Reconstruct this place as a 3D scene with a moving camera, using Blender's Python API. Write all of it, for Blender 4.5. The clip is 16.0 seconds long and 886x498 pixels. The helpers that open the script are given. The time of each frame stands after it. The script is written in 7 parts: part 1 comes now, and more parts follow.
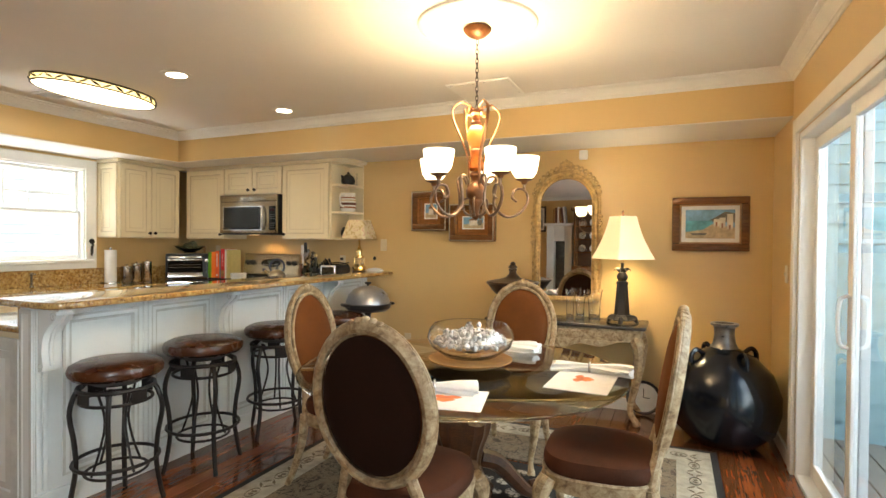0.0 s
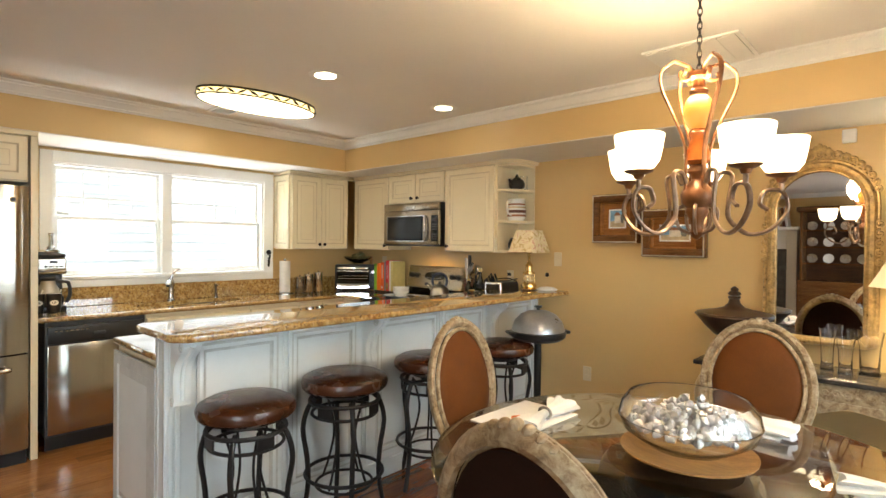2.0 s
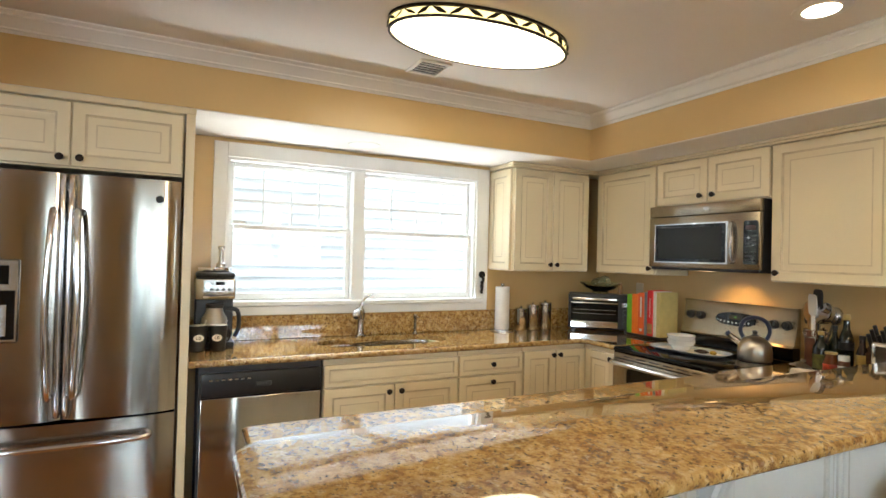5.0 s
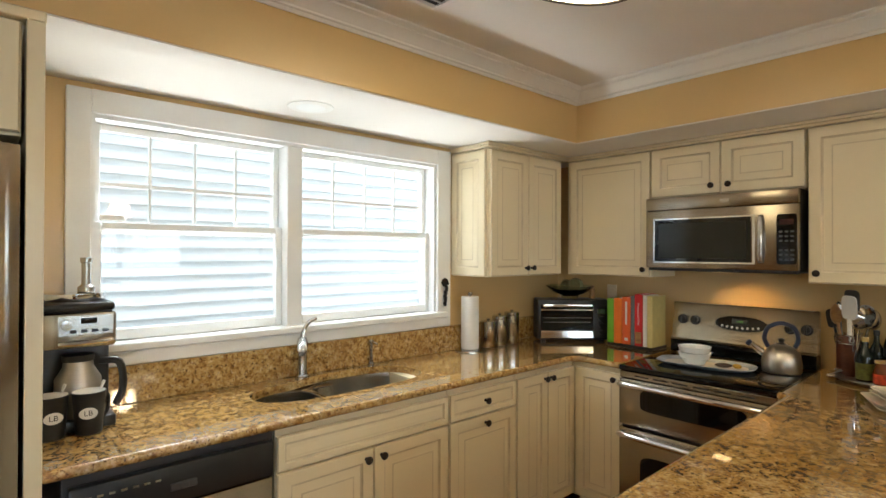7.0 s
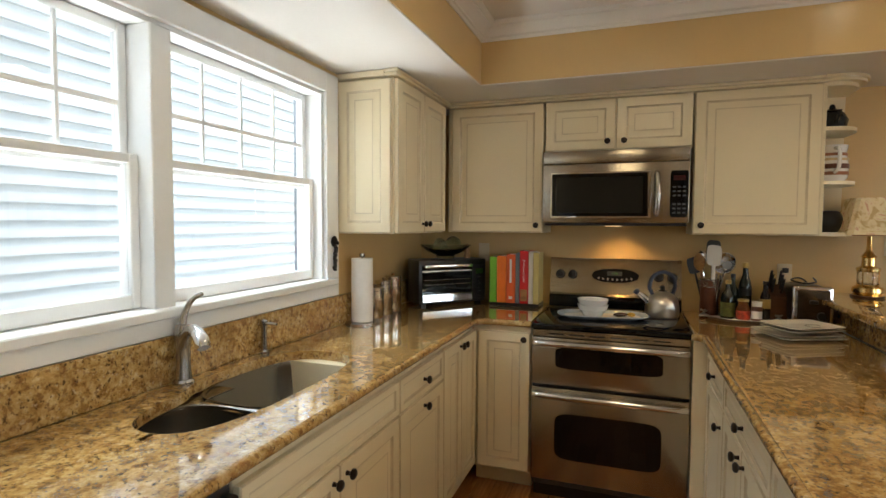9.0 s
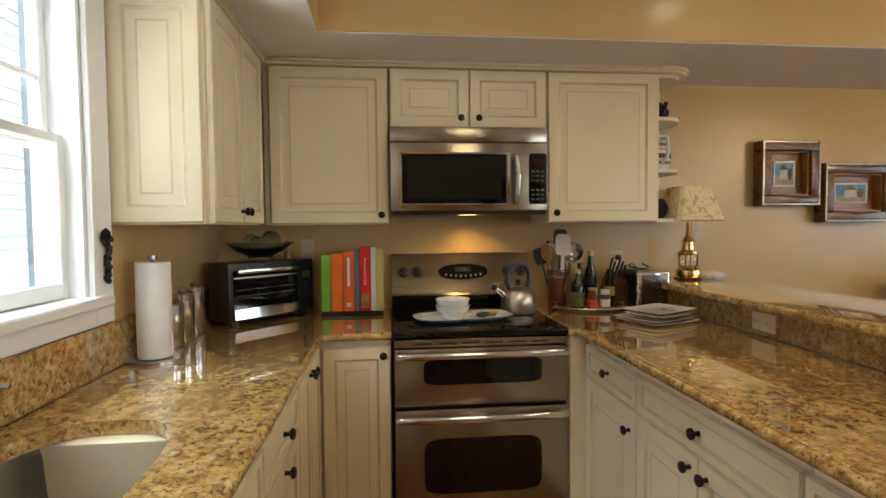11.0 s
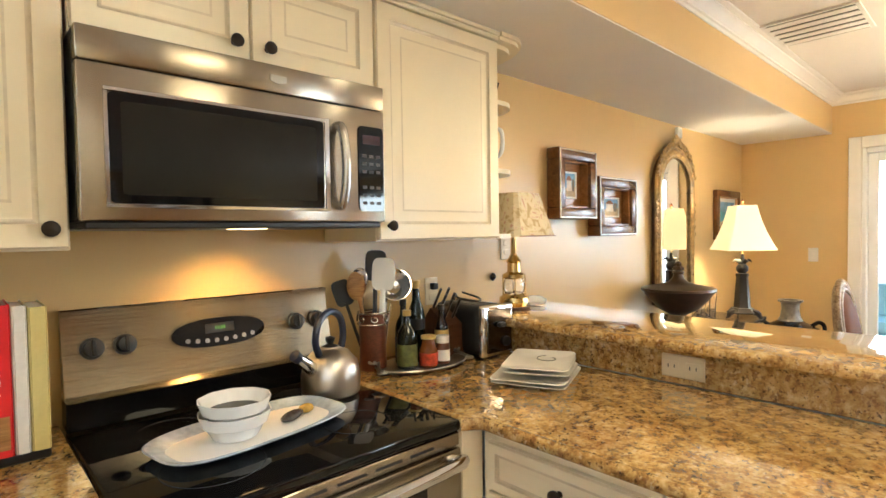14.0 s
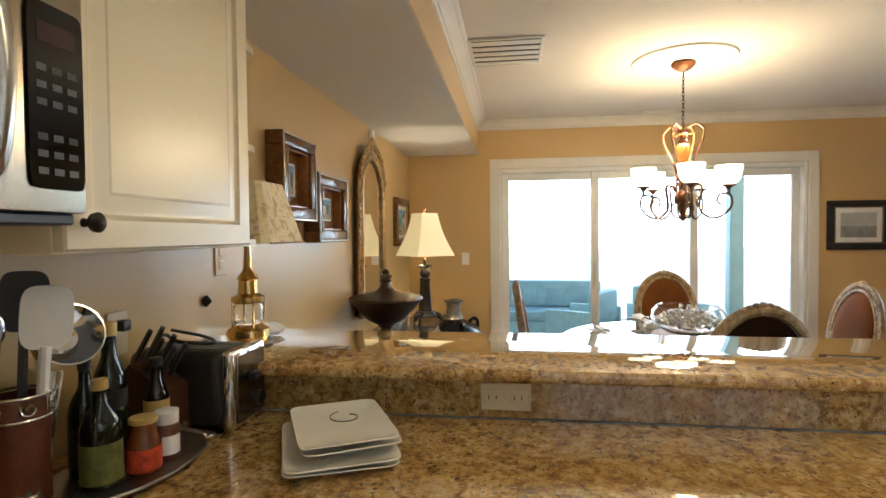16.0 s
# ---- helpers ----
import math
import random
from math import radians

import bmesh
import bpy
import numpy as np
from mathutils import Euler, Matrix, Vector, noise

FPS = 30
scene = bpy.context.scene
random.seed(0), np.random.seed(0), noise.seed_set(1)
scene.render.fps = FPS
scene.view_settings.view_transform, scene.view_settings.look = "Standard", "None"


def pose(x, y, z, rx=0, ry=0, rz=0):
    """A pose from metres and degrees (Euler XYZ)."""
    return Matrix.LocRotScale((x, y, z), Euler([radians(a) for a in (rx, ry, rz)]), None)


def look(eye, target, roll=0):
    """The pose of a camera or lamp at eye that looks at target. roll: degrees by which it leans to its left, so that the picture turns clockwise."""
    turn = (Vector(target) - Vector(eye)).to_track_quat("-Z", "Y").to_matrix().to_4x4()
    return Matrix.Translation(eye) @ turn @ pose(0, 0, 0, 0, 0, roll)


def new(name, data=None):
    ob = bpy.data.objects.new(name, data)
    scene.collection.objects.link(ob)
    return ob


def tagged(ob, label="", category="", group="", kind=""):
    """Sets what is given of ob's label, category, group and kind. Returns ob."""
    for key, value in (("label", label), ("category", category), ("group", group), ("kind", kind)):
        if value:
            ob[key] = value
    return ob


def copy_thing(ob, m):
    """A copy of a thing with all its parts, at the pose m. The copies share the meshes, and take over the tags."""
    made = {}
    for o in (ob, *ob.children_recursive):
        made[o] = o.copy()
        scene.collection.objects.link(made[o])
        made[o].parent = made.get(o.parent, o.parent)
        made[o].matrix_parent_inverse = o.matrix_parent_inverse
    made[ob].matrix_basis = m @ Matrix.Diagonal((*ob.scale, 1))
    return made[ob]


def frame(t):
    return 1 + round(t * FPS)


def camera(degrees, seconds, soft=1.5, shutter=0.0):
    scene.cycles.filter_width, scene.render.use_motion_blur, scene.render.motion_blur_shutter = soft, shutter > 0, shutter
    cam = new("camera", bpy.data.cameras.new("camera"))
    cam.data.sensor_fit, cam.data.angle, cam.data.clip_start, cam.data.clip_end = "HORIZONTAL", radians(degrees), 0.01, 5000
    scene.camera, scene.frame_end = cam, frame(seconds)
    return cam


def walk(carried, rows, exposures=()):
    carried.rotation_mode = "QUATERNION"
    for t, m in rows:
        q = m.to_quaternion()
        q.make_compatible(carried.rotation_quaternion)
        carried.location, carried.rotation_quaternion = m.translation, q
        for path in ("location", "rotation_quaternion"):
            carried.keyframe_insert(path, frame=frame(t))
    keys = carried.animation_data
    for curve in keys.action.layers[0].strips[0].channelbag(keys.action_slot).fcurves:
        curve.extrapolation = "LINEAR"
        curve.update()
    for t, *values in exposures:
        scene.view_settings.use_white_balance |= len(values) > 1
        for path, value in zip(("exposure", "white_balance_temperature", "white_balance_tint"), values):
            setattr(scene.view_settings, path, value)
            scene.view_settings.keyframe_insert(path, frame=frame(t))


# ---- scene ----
cam = camera(80.2, 16.0)
PATH = [
    (0, (0.154, 0.268, 1.366), (-0.652, 2.098, 1.341), 0.5),
    (0.5, (0.085, 0.434, 1.382), (-0.773, 2.241, 1.361), 0.8),
    (1, (0.013, 0.58, 1.41), (-0.948, 2.333, 1.377), 0.7),
    (1.5, (-0.073, 0.766, 1.429), (-1.223, 2.402, 1.405), 0.5),
    (2, (-0.201, 0.919, 1.458), (-1.56, 2.386, 1.437), 0.6),
    (2.5, (-0.381, 1.116, 1.453), (-1.941, 2.368, 1.443), 0.8),
    (3, (-0.599, 1.292, 1.456), (-2.292, 2.356, 1.449), 0.8),
    (3.5, (-0.806, 1.512, 1.45), (-2.596, 2.404, 1.456), 1.0),
    (4, (-1.08, 1.626, 1.451), (-2.903, 2.45, 1.463), 1.3),
    (6.5, (-2.553, 1.586, 1.529), (-4.165, 2.769, 1.564), 0.8),
    (7, (-2.784, 1.507, 1.528), (-4.272, 2.843, 1.541), 0.2),
    (7.5, (-3.054, 1.448, 1.509), (-4.376, 2.948, 1.496), 0.3),
    (8, (-3.322, 1.41, 1.48), (-4.452, 3.06, 1.448), 0.5),
    (8.5, (-3.565, 1.393, 1.456), (-4.478, 3.171, 1.391), 0.5),
    (9, (-3.789, 1.425, 1.439), (-4.465, 3.305, 1.341), 0.3),
    (9.2, (-3.837, 1.461, 1.433), (-4.435, 3.366, 1.32), 0.3),
    (11.5, (-4.385, 2.107, 1.364), (-3.968, 4.062, 1.285), -0.4),
    (12, (-4.454, 2.291, 1.373), (-3.848, 4.195, 1.301), -0.1),
    (12.5, (-4.499, 2.477, 1.373), (-3.701, 4.31, 1.313), -0.5),
    (13, (-4.51, 2.712, 1.383), (-3.521, 4.449, 1.311), -0.6),
    (13.5, (-4.48, 2.953, 1.394), (-3.308, 4.573, 1.333), -1.0),
    (14, (-4.459, 3.163, 1.409), (-3.098, 4.628, 1.349), -0.9),
    (14.5, (-4.413, 3.377, 1.413), (-2.851, 4.624, 1.349), -0.6),
    (15, (-4.357, 3.564, 1.412), (-2.621, 4.554, 1.353), -0.5),
    (15.5, (-4.272, 3.706, 1.414), (-2.384, 4.364, 1.359), -0.5),
    (16, (-4.201, 3.819, 1.411), (-2.22, 4.087, 1.357), -0.5),
]
walk(cam, [(t, look(eye, target, roll)) for t, eye, target, roll in PATH],
     exposures=[(0, 1.6, 6390, 4), (1.5, 1.66, 6340, 4), (3.5, 1.66, 5870, 4), (7, 1.25, 5990, 3), (9, 1.03, 6010, 4), (11.5, 1.31, 5920, 4), (13.0, 2.03, 5900, 4), (14.5, 2.28, 5820, 3), (16, 1.34, 5700, 2)])

# ---- world and large lights ----
XW, XE, YN, YS = -5.175, 0.82, 4.83, -3.2      # wall planes
CEIL, SOFFIT = 2.47, 2.175
SOFX, SOFY = -4.56, 4.155                      # soffit faces
CTOP = 0.928                                   # worktop height
BARTOP = 1.075

world = bpy.data.worlds.new("sky_world")
scene.world = world
world.use_nodes = True
wn = world.node_tree.nodes
sky = wn.new("ShaderNodeTexSky")
sky.sky_type = 'NISHITA'
sky.sun_disc = False
sky.sun_elevation, sky.sun_rotation = radians(36.0), radians(14.0)
sky.air_density, sky.dust_density = 1.0, 0.6
wn["Background"].inputs[1].default_value = 0.14
world.node_tree.links.new(sky.outputs[0], wn["Background"].inputs[0])


def lamp(name, kind, m, watts, colour, size=0.1, **more):
    d = bpy.data.lights.new(name, kind)
    d.energy, d.color = watts, colour
    if kind == 'AREA':
        d.shape, d.size, d.size_y = 'RECTANGLE', size, more["size_y"]
    elif kind == 'SUN':
        d.angle = radians(more["angle"])
    else:
        d.shadow_soft_size = size
    if kind == 'SPOT':
        d.spot_size, d.spot_blend = radians(more["cone"]), 0.8
    ob = new(name, d)
    ob.matrix_world = m
    return ob


WARM, AMBER = (1.0, 0.80, 0.54), (1.0, 0.55, 0.20)
lamp("sun", 'SUN', look((3, 12, 9), (0, 0, 0)), 1.5, (1.0, 0.95, 0.88), angle=3)
# area lamps standing in for sky daylight, just outside and above the two large openings
lamp("sky_light_slider", 'AREA', look((2.6, 2.6, 2.75), (-1.8, 2.6, 1.1)), 18, (0.78, 0.90, 1.0), 2.6, size_y=1.2)
lamp("sky_light_window", 'AREA', look((-6.2, 2.7, 3.05), (-4.3, 2.7, 1.5)), 46, (0.90, 0.95, 1.0), 1.9, size_y=0.8)
# unseen lamp below the sill, added in place of daylight bounced off the ground
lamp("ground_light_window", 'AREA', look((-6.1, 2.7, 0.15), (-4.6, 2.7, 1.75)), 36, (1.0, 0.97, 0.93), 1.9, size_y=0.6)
# fill lamp added to brighten the south side, set in an unseen opening
lamp("sky_light_sitting_room", 'AREA', look((XE + 0.10, -1.55, 1.5), (-4, -0.6, 1.0)), 21, (0.90, 0.95, 1.0), 1.2, size_y=1.1)
lamp("chandelier_light", 'POINT', pose(-0.775, 2.78, 1.98), 22, (1.0, 0.70, 0.40), 0.12)
lamp("table_lamp_light", 'POINT', pose(-0.21, 4.5, 1.42), 4.5, WARM, 0.05)
lamp("range_light", 'SPOT', look((-3.86, 4.62, 1.42), (-3.86, 4.80, 1.0)), 2.5, AMBER, 0.03, cone=112)
lamp("downlight_a", 'SPOT', look((-2.90, 2.77, 2.44), (-2.90, 2.77, 0)), 2.4, (1.0, 0.74, 0.44), 0.06, cone=130)
lamp("downlight_b", 'SPOT', look((-2.88, 3.80, 2.44), (-2.88, 3.80, 0)), 2.0, (1.0, 0.74, 0.44), 0.06, cone=130)


# ---- materials ----
def tree(name):
    m = bpy.data.materials.new(name)
    m.use_nodes = True
    nt = m.node_tree
    return m, nt, nt.nodes["Principled BSDF"]


def setp(b, **kw):
    names = {"col": "Base Color", "rough": "Roughness", "metal": "Metallic", "ior": "IOR", "trans": "Transmission Weight",
             "emit": "Emission Strength", "ecol": "Emission Color", "coat": "Coat Weight", "spec": "Specular IOR Level", "sub": "Subsurface Weight"}
    for k, v in kw.items():
        if k in ("col", "ecol") and len(v) == 3:
            v = (*v, 1)
        b.inputs[names[k]].default_value = v


def coords(nt, scale=(1, 1, 1), world_space=False):
    tc = nt.nodes.new("ShaderNodeTexCoord")
    mp = nt.nodes.new("ShaderNodeMapping")
    mp.inputs["Scale"].default_value = scale
    if world_space:
        geo = nt.nodes.new("ShaderNodeNewGeometry")
        nt.links.new(geo.outputs["Position"], mp.inputs["Vector"])
    else:
        nt.links.new(tc.outputs["Object"], mp.inputs["Vector"])
    return mp.outputs[0]


def noise_tex(nt, vec, scale, detail=4, rough=0.55, dist=0.0):
    n = nt.nodes.new("ShaderNodeTexNoise")
    n.inputs["Scale"].default_value, n.inputs["Detail"].default_value = scale, detail
    n.inputs["Roughness"].default_value, n.inputs["Distortion"].default_value = rough, dist
    nt.links.new(vec, n.inputs["Vector"])
    return n.outputs["Fac"]


def ramp(nt, fac, stops, mode='LINEAR'):
    r = nt.nodes.new("ShaderNodeValToRGB")
    r.color_ramp.interpolation = mode
    el = r.color_ramp.elements
    while len(el) < len(stops):
        el.new(0.5)
    for e, (p, c) in zip(el, stops):
        e.position, e.color = p, (*c, 1) if len(c) == 3 else c
    nt.links.new(fac, r.inputs[0])
    return r.outputs[0]


def mix(nt, fac, a, b, mode='MIX'):
    n = nt.nodes.new("ShaderNodeMix")
    n.data_type, n.blend_type = 'RGBA', mode
    for sock, val in ((n.inputs[0], fac), (n.inputs[6], a), (n.inputs[7], b)):
        if isinstance(val, (int, float)):
            sock.default_value = val
        elif isinstance(val, tuple):
            sock.default_value = (*val, 1) if len(val) == 3 else val
        else:
            nt.links.new(val, sock)
    return n.outputs[2]


def bump(nt, b, height, strength=0.2, dist=0.002):
    n = nt.nodes.new("ShaderNodeBump")
    n.inputs["Strength"].default_value, n.inputs["Distance"].default_value = strength, dist
    nt.links.new(height, n.inputs["Height"])
    nt.links.new(n.outputs[0], b.inputs["Normal"])


def paint(name, col, rough=0.5, vary=0.06, scale=3.0, grain=120, bumpy=0.08, metal=0.0, stretch=(1, 1, 1), patchy=0.22, **kw):
    """A coat of colour with broad unevenness, fine grain and slight relief."""
    m, nt, b = tree(name)
    setp(b, rough=rough, metal=metal, **kw)
    vec = coords(nt, stretch)
    broad, fine = noise_tex(nt, vec, scale, 3), noise_tex(nt, vec, grain, 3)
    lo, hi = tuple(c * (1 - vary * 1.6) for c in col), tuple(min(1, c * (1 + vary)) for c in col)
    c1 = ramp(nt, broad, [(0.3, lo), (0.7, hi)])
    c2 = mix(nt, 0.25 * min(1, vary * 8), c1, ramp(nt, fine, [(0.35, tuple(c * 0.75 for c in col)), (0.65, hi)]))
    nt.links.new(c2, b.inputs["Base Color"])
    rr = nt.nodes.new("ShaderNodeMapRange")
    rr.inputs[3].default_value, rr.inputs[4].default_value = max(0.02, rough * (1 - patchy)), min(1, rough * (1 + patchy))
    nt.links.new(broad, rr.inputs[0])
    nt.links.new(rr.outputs[0], b.inputs["Roughness"])
    if bumpy:
        bump(nt, b, fine, bumpy)
    return m


def wood(name, dark, light, rough=0.35, grain=(3, 40, 40), vary_piece=False, coat=0.0):
    m, nt, b = tree(name)
    setp(b, rough=rough, coat=coat)
    vec = coords(nt, grain)
    if vary_piece:
        oi = nt.nodes.new("ShaderNodeObjectInfo")
        add = nt.nodes.new("ShaderNodeVectorMath")
        sc = nt.nodes.new("ShaderNodeVectorMath")
        sc.operation = 'SCALE'
        sc.inputs[0].default_value = (37, 91, 13)
        nt.links.new(oi.outputs["Random"], sc.inputs["Scale"])
        nt.links.new(vec, add.inputs[0])
        nt.links.new(sc.outputs[0], add.inputs[1])
        vec = add.outputs[0]
    n1, n2 = noise_tex(nt, vec, 1.0, 5, 0.6, 0.6), noise_tex(nt, vec, 6.0, 3)
    c = mix(nt, 0.35, ramp(nt, n1, [(0.3, dark), (0.7, light)]), ramp(nt, n2, [(0.4, dark), (0.6, light)]))
    if vary_piece:
        mr = nt.nodes.new("ShaderNodeMapRange")
        mr.inputs[3].default_value, mr.inputs[4].default_value = 0.72, 1.2
        nt.links.new(oi.outputs["Random"], mr.inputs[0])
        c = mix(nt, 1.0, c, mr.outputs[0], 'MULTIPLY')
    nt.links.new(c, b.inputs["Base Color"])
    bump(nt, b, n2, 0.12)
    return m


def granite(name):
    m, nt, b = tree(name)
    setp(b, rough=0.05, coat=1.0)
    vec = coords(nt, world_space=True)
    blot = noise_tex(nt, vec, 34, 8, 0.70, 0.15)
    c = ramp(nt, blot, [(0.32, (0.13, 0.062, 0.020)), (0.43, (0.35, 0.195, 0.056)), (0.53, (0.51, 0.325, 0.110)), (0.66, (0.66, 0.48, 0.225))])
    cream = noise_tex(nt, vec, 58, 5, 0.6, 0.2)
    c = mix(nt, ramp(nt, cream, [(0.58, (0, 0, 0)), (0.66, (0.55, 0.55, 0.55))]), c, (0.72, 0.58, 0.36))
    rust = noise_tex(nt, vec, 47, 6, 0.62, 0.2)
    c = mix(nt, ramp(nt, rust, [(0.55, (0, 0, 0)), (0.62, (0.7, 0.7, 0.7))]), c, (0.17, 0.072, 0.024))
    sp = noise_tex(nt, vec, 88, 6, 0.66, 0.1)
    c = mix(nt, ramp(nt, sp, [(0.57, (0, 0, 0)), (0.63, (0.88, 0.88, 0.88))]), c, (0.045, 0.022, 0.012))
    drift = noise_tex(nt, vec, 4.5, 3, 0.5, 1.0)
    c = mix(nt, ramp(nt, drift, [(0.50, (0, 0, 0)), (0.72, (0.45, 0.45, 0.45))]), c, (0.30, 0.15, 0.05))
    nt.links.new(c, b.inputs["Base Color"])
    return m


def steel(name, col=(0.56, 0.55, 0.53), rough=0.26, stretch=(1.5, 1.5, 260), brushed=False, turn=0.0):
    m, nt, b = tree(name)
    setp(b, metal=1.0, rough=rough, col=col)
    vec = coords(nt, stretch)
    n = noise_tex(nt, vec, 3, 4)
    rr = nt.nodes.new("ShaderNodeMapRange")
    rr.inputs[3].default_value, rr.inputs[4].default_value = rough * 0.92, rough * 1.1
    nt.links.new(n, rr.inputs[0])
    nt.links.new(rr.outputs[0], b.inputs["Roughness"])
    nt.links.new(ramp(nt, n, [(0.3, tuple(c * 0.93 for c in col)), (0.7, col)]), b.inputs["Base Color"])
    if brushed:
        b.inputs["Anisotropic"].default_value = 0.75
        b.inputs["Anisotropic Rotation"].default_value = turn
        t = nt.nodes.new("ShaderNodeCombineXYZ")
        t.inputs[2].default_value = 1.0
        nt.links.new(t.outputs[0], b.inputs["Tangent"])
    return m


def glassy(name, col=(1, 1, 1), rough=0.0, ior=1.45):
    m, nt, b = tree(name)
    setp(b, col=col, rough=rough, trans=1.0, ior=ior)
    return m


def glow(name, col, strength, base=(0.9, 0.88, 0.82)):
    m, nt, b = tree(name)
    setp(b, col=base, rough=0.4, ecol=col, emit=strength)
    return m


WALL = paint("gold_wall_paint", (0.66, 0.455, 0.195), 0.30, 0.03, 1.2, 160, 0.10, patchy=0.02, spec=0.62)
CEILING = paint("ceiling_paint", (0.80, 0.76, 0.70), 0.8, 0.03, 1.0, 90, 0.15)
TRIM = paint("white_trim_paint", (0.82, 0.80, 0.75), 0.35, 0.03, 4)
WINWHITE = paint("white_window_paint", (0.85, 0.85, 0.83), 0.35, 0.03, 4)
CREAM = paint("cream_cabinet_paint", (0.80, 0.695, 0.475), 0.28, 0.02, 2, 60, 0.02, patchy=0.03)
GLAZE = paint("brown_glaze", (0.66, 0.55, 0.36), 0.35, 0.10, 12)
BARWHITE = paint("pale_panel_paint", (0.77, 0.80, 0.79), 0.35, 0.03, 4, 60, 0.05, patchy=0.05)
BARGLAZE = paint("grey_glaze", (0.62, 0.63, 0.60), 0.4, 0.1, 12)
GRANITE = granite("golden_granite")
STEEL = steel("brushed_steel", (0.38, 0.33, 0.26), 0.25, (1.5, 1.5, 700), True)
STEELV = steel("brushed_steel_tall", (0.45, 0.42, 0.37), 0.14, (1.5, 1.5, 160), True)
CHROME = steel("polished_chrome", (0.75, 0.75, 0.76), 0.08, (2, 2, 2))
NICKEL = steel("satin_nickel", (0.50, 0.48, 0.45), 0.25, (3, 3, 3))
BLACKGLOSS = paint("black_glass", (0.005, 0.005, 0.0055), 0.04, 0.02, 3, 50, 0, spec=0.38)
BLACK = paint("black_plastic", (0.014, 0.014, 0.015), 0.35, 0.1, 8)
DARKGREY = paint("dark_grey_plastic", (0.05, 0.05, 0.052), 0.4, 0.1, 8)
BRONZE = paint("oil_rubbed_bronze", (0.022, 0.015, 0.011), 0.35, 0.2, 20, metal=0.6)
IRON = paint("dark_iron", (0.028, 0.024, 0.022), 0.45, 0.2, 20, metal=0.5)
LEATHER = paint("brown_leather", (0.062, 0.019, 0.007), 0.27, 0.30, 9, 90, 0.25, patchy=0.08)
VELVET = paint("rust_upholstery", (0.135, 0.043, 0.010), 0.8, 0.15, 6, 200, 0.2, spec=0.15)
SEATVELVET = paint("dark_rust_upholstery", (0.070, 0.021, 0.008), 0.7, 0.35, 5, 200, 0.2, spec=0.2)
DARKVELVET = paint("dark_brown_upholstery", (0.024, 0.010, 0.006), 0.85, 0.15, 6, 200, 0.2, spec=0.1)
BRASS = steel("brass", (0.80, 0.56, 0.22), 0.18, (3, 3, 3))
COPPER = paint("bronze_copper_leaf", (0.20, 0.078, 0.024), 0.36, 0.3, 25, 90, 0.15, metal=0.35)
AGEDIRON = paint("rubbed_scroll_iron", (0.22, 0.14, 0.09), 0.35, 0.35, 25, 90, 0.15, metal=0.7)
GLASS = glassy("clear_glass")
MIRROR = steel("mirror_silver", (0.93, 0.93, 0.92), 0.01, (1, 1, 1))
WHITECERAMIC = paint("white_ceramic", (0.82, 0.81, 0.78), 0.12, 0.02, 6, 50, 0)
PAPER = paint("white_paper", (0.85, 0.84, 0.82), 0.85, 0.03, 20)
LINEN = paint("white_linen", (0.84, 0.83, 0.80), 0.85, 0.05, 12, 260, 0.3)
DARKWOOD = wood("dark_stained_wood", (0.035, 0.013, 0.006), (0.11, 0.045, 0.018), 0.3)
FRAMEWOOD = wood("walnut_frame_wood", (0.075, 0.027, 0.008), (0.215, 0.088, 0.024), 0.22)
GOLDWOOD = wood("golden_frame_wood", (0.22, 0.10, 0.03), (0.50, 0.27, 0.09), 0.35)
GILT = paint("aged_gilt", (0.50, 0.34, 0.14), 0.30, 0.35, 30, 120, 0.3, metal=0.45)
SILVERGILT = paint("silvered_lip", (0.62, 0.55, 0.42), 0.3, 0.3, 30, 120, 0.3, metal=0.5)
PLANK = wood("mahogany_floor_planks", (0.10, 0.026, 0.008), (0.27, 0.085, 0.026), 0.16, (14, 1.2, 14), True, 0.35)
HONEY = wood("honey_floor_planks", (0.24, 0.085, 0.020), (0.50, 0.215, 0.060), 0.20, (14, 1.2, 14), True, 0.3)
SIDING = paint("white_lap_siding", (0.72, 0.72, 0.70), 0.6, 0.03, 2)
URN = paint("bronzed_urn", (0.055, 0.030, 0.018), 0.35, 0.3, 14, 90, 0.2, metal=0.3)
JARBLACK = paint("burnished_black_clay", (0.005, 0.006, 0.009), 0.17, 0.4, 6, 60, 0.2)
OPAL = glow("lit_opal_glass", (1.0, 0.80, 0.50), 1.5)
AMBERGLASS = glow("lit_amber_glass", (1.0, 0.42, 0.06), 0.15, (0.40, 0.15, 0.025))
SPINDLE = paint("amber_lacquer", (0.30, 0.085, 0.015), 0.2, 0.25, 18, 60, 0.05, metal=0.2)
DIFFUSER = glow("lit_ceiling_diffuser", (1.0, 0.78, 0.48), 4.3)
BULB = glow("lit_downlight", (1.0, 0.86, 0.62), 6.0)
SHADELIT = glow("lit_silk_shade", (1.0, 0.74, 0.34), 0.20, (0.85, 0.78, 0.62))
MANTEL = paint("white_mantel_paint", (0.78, 0.77, 0.74), 0.4, 0.03, 4)


SIDING_OUT = paint("outer_wall_paint", (0.6, 0.6, 0.58), 0.7, 0.05, 2)


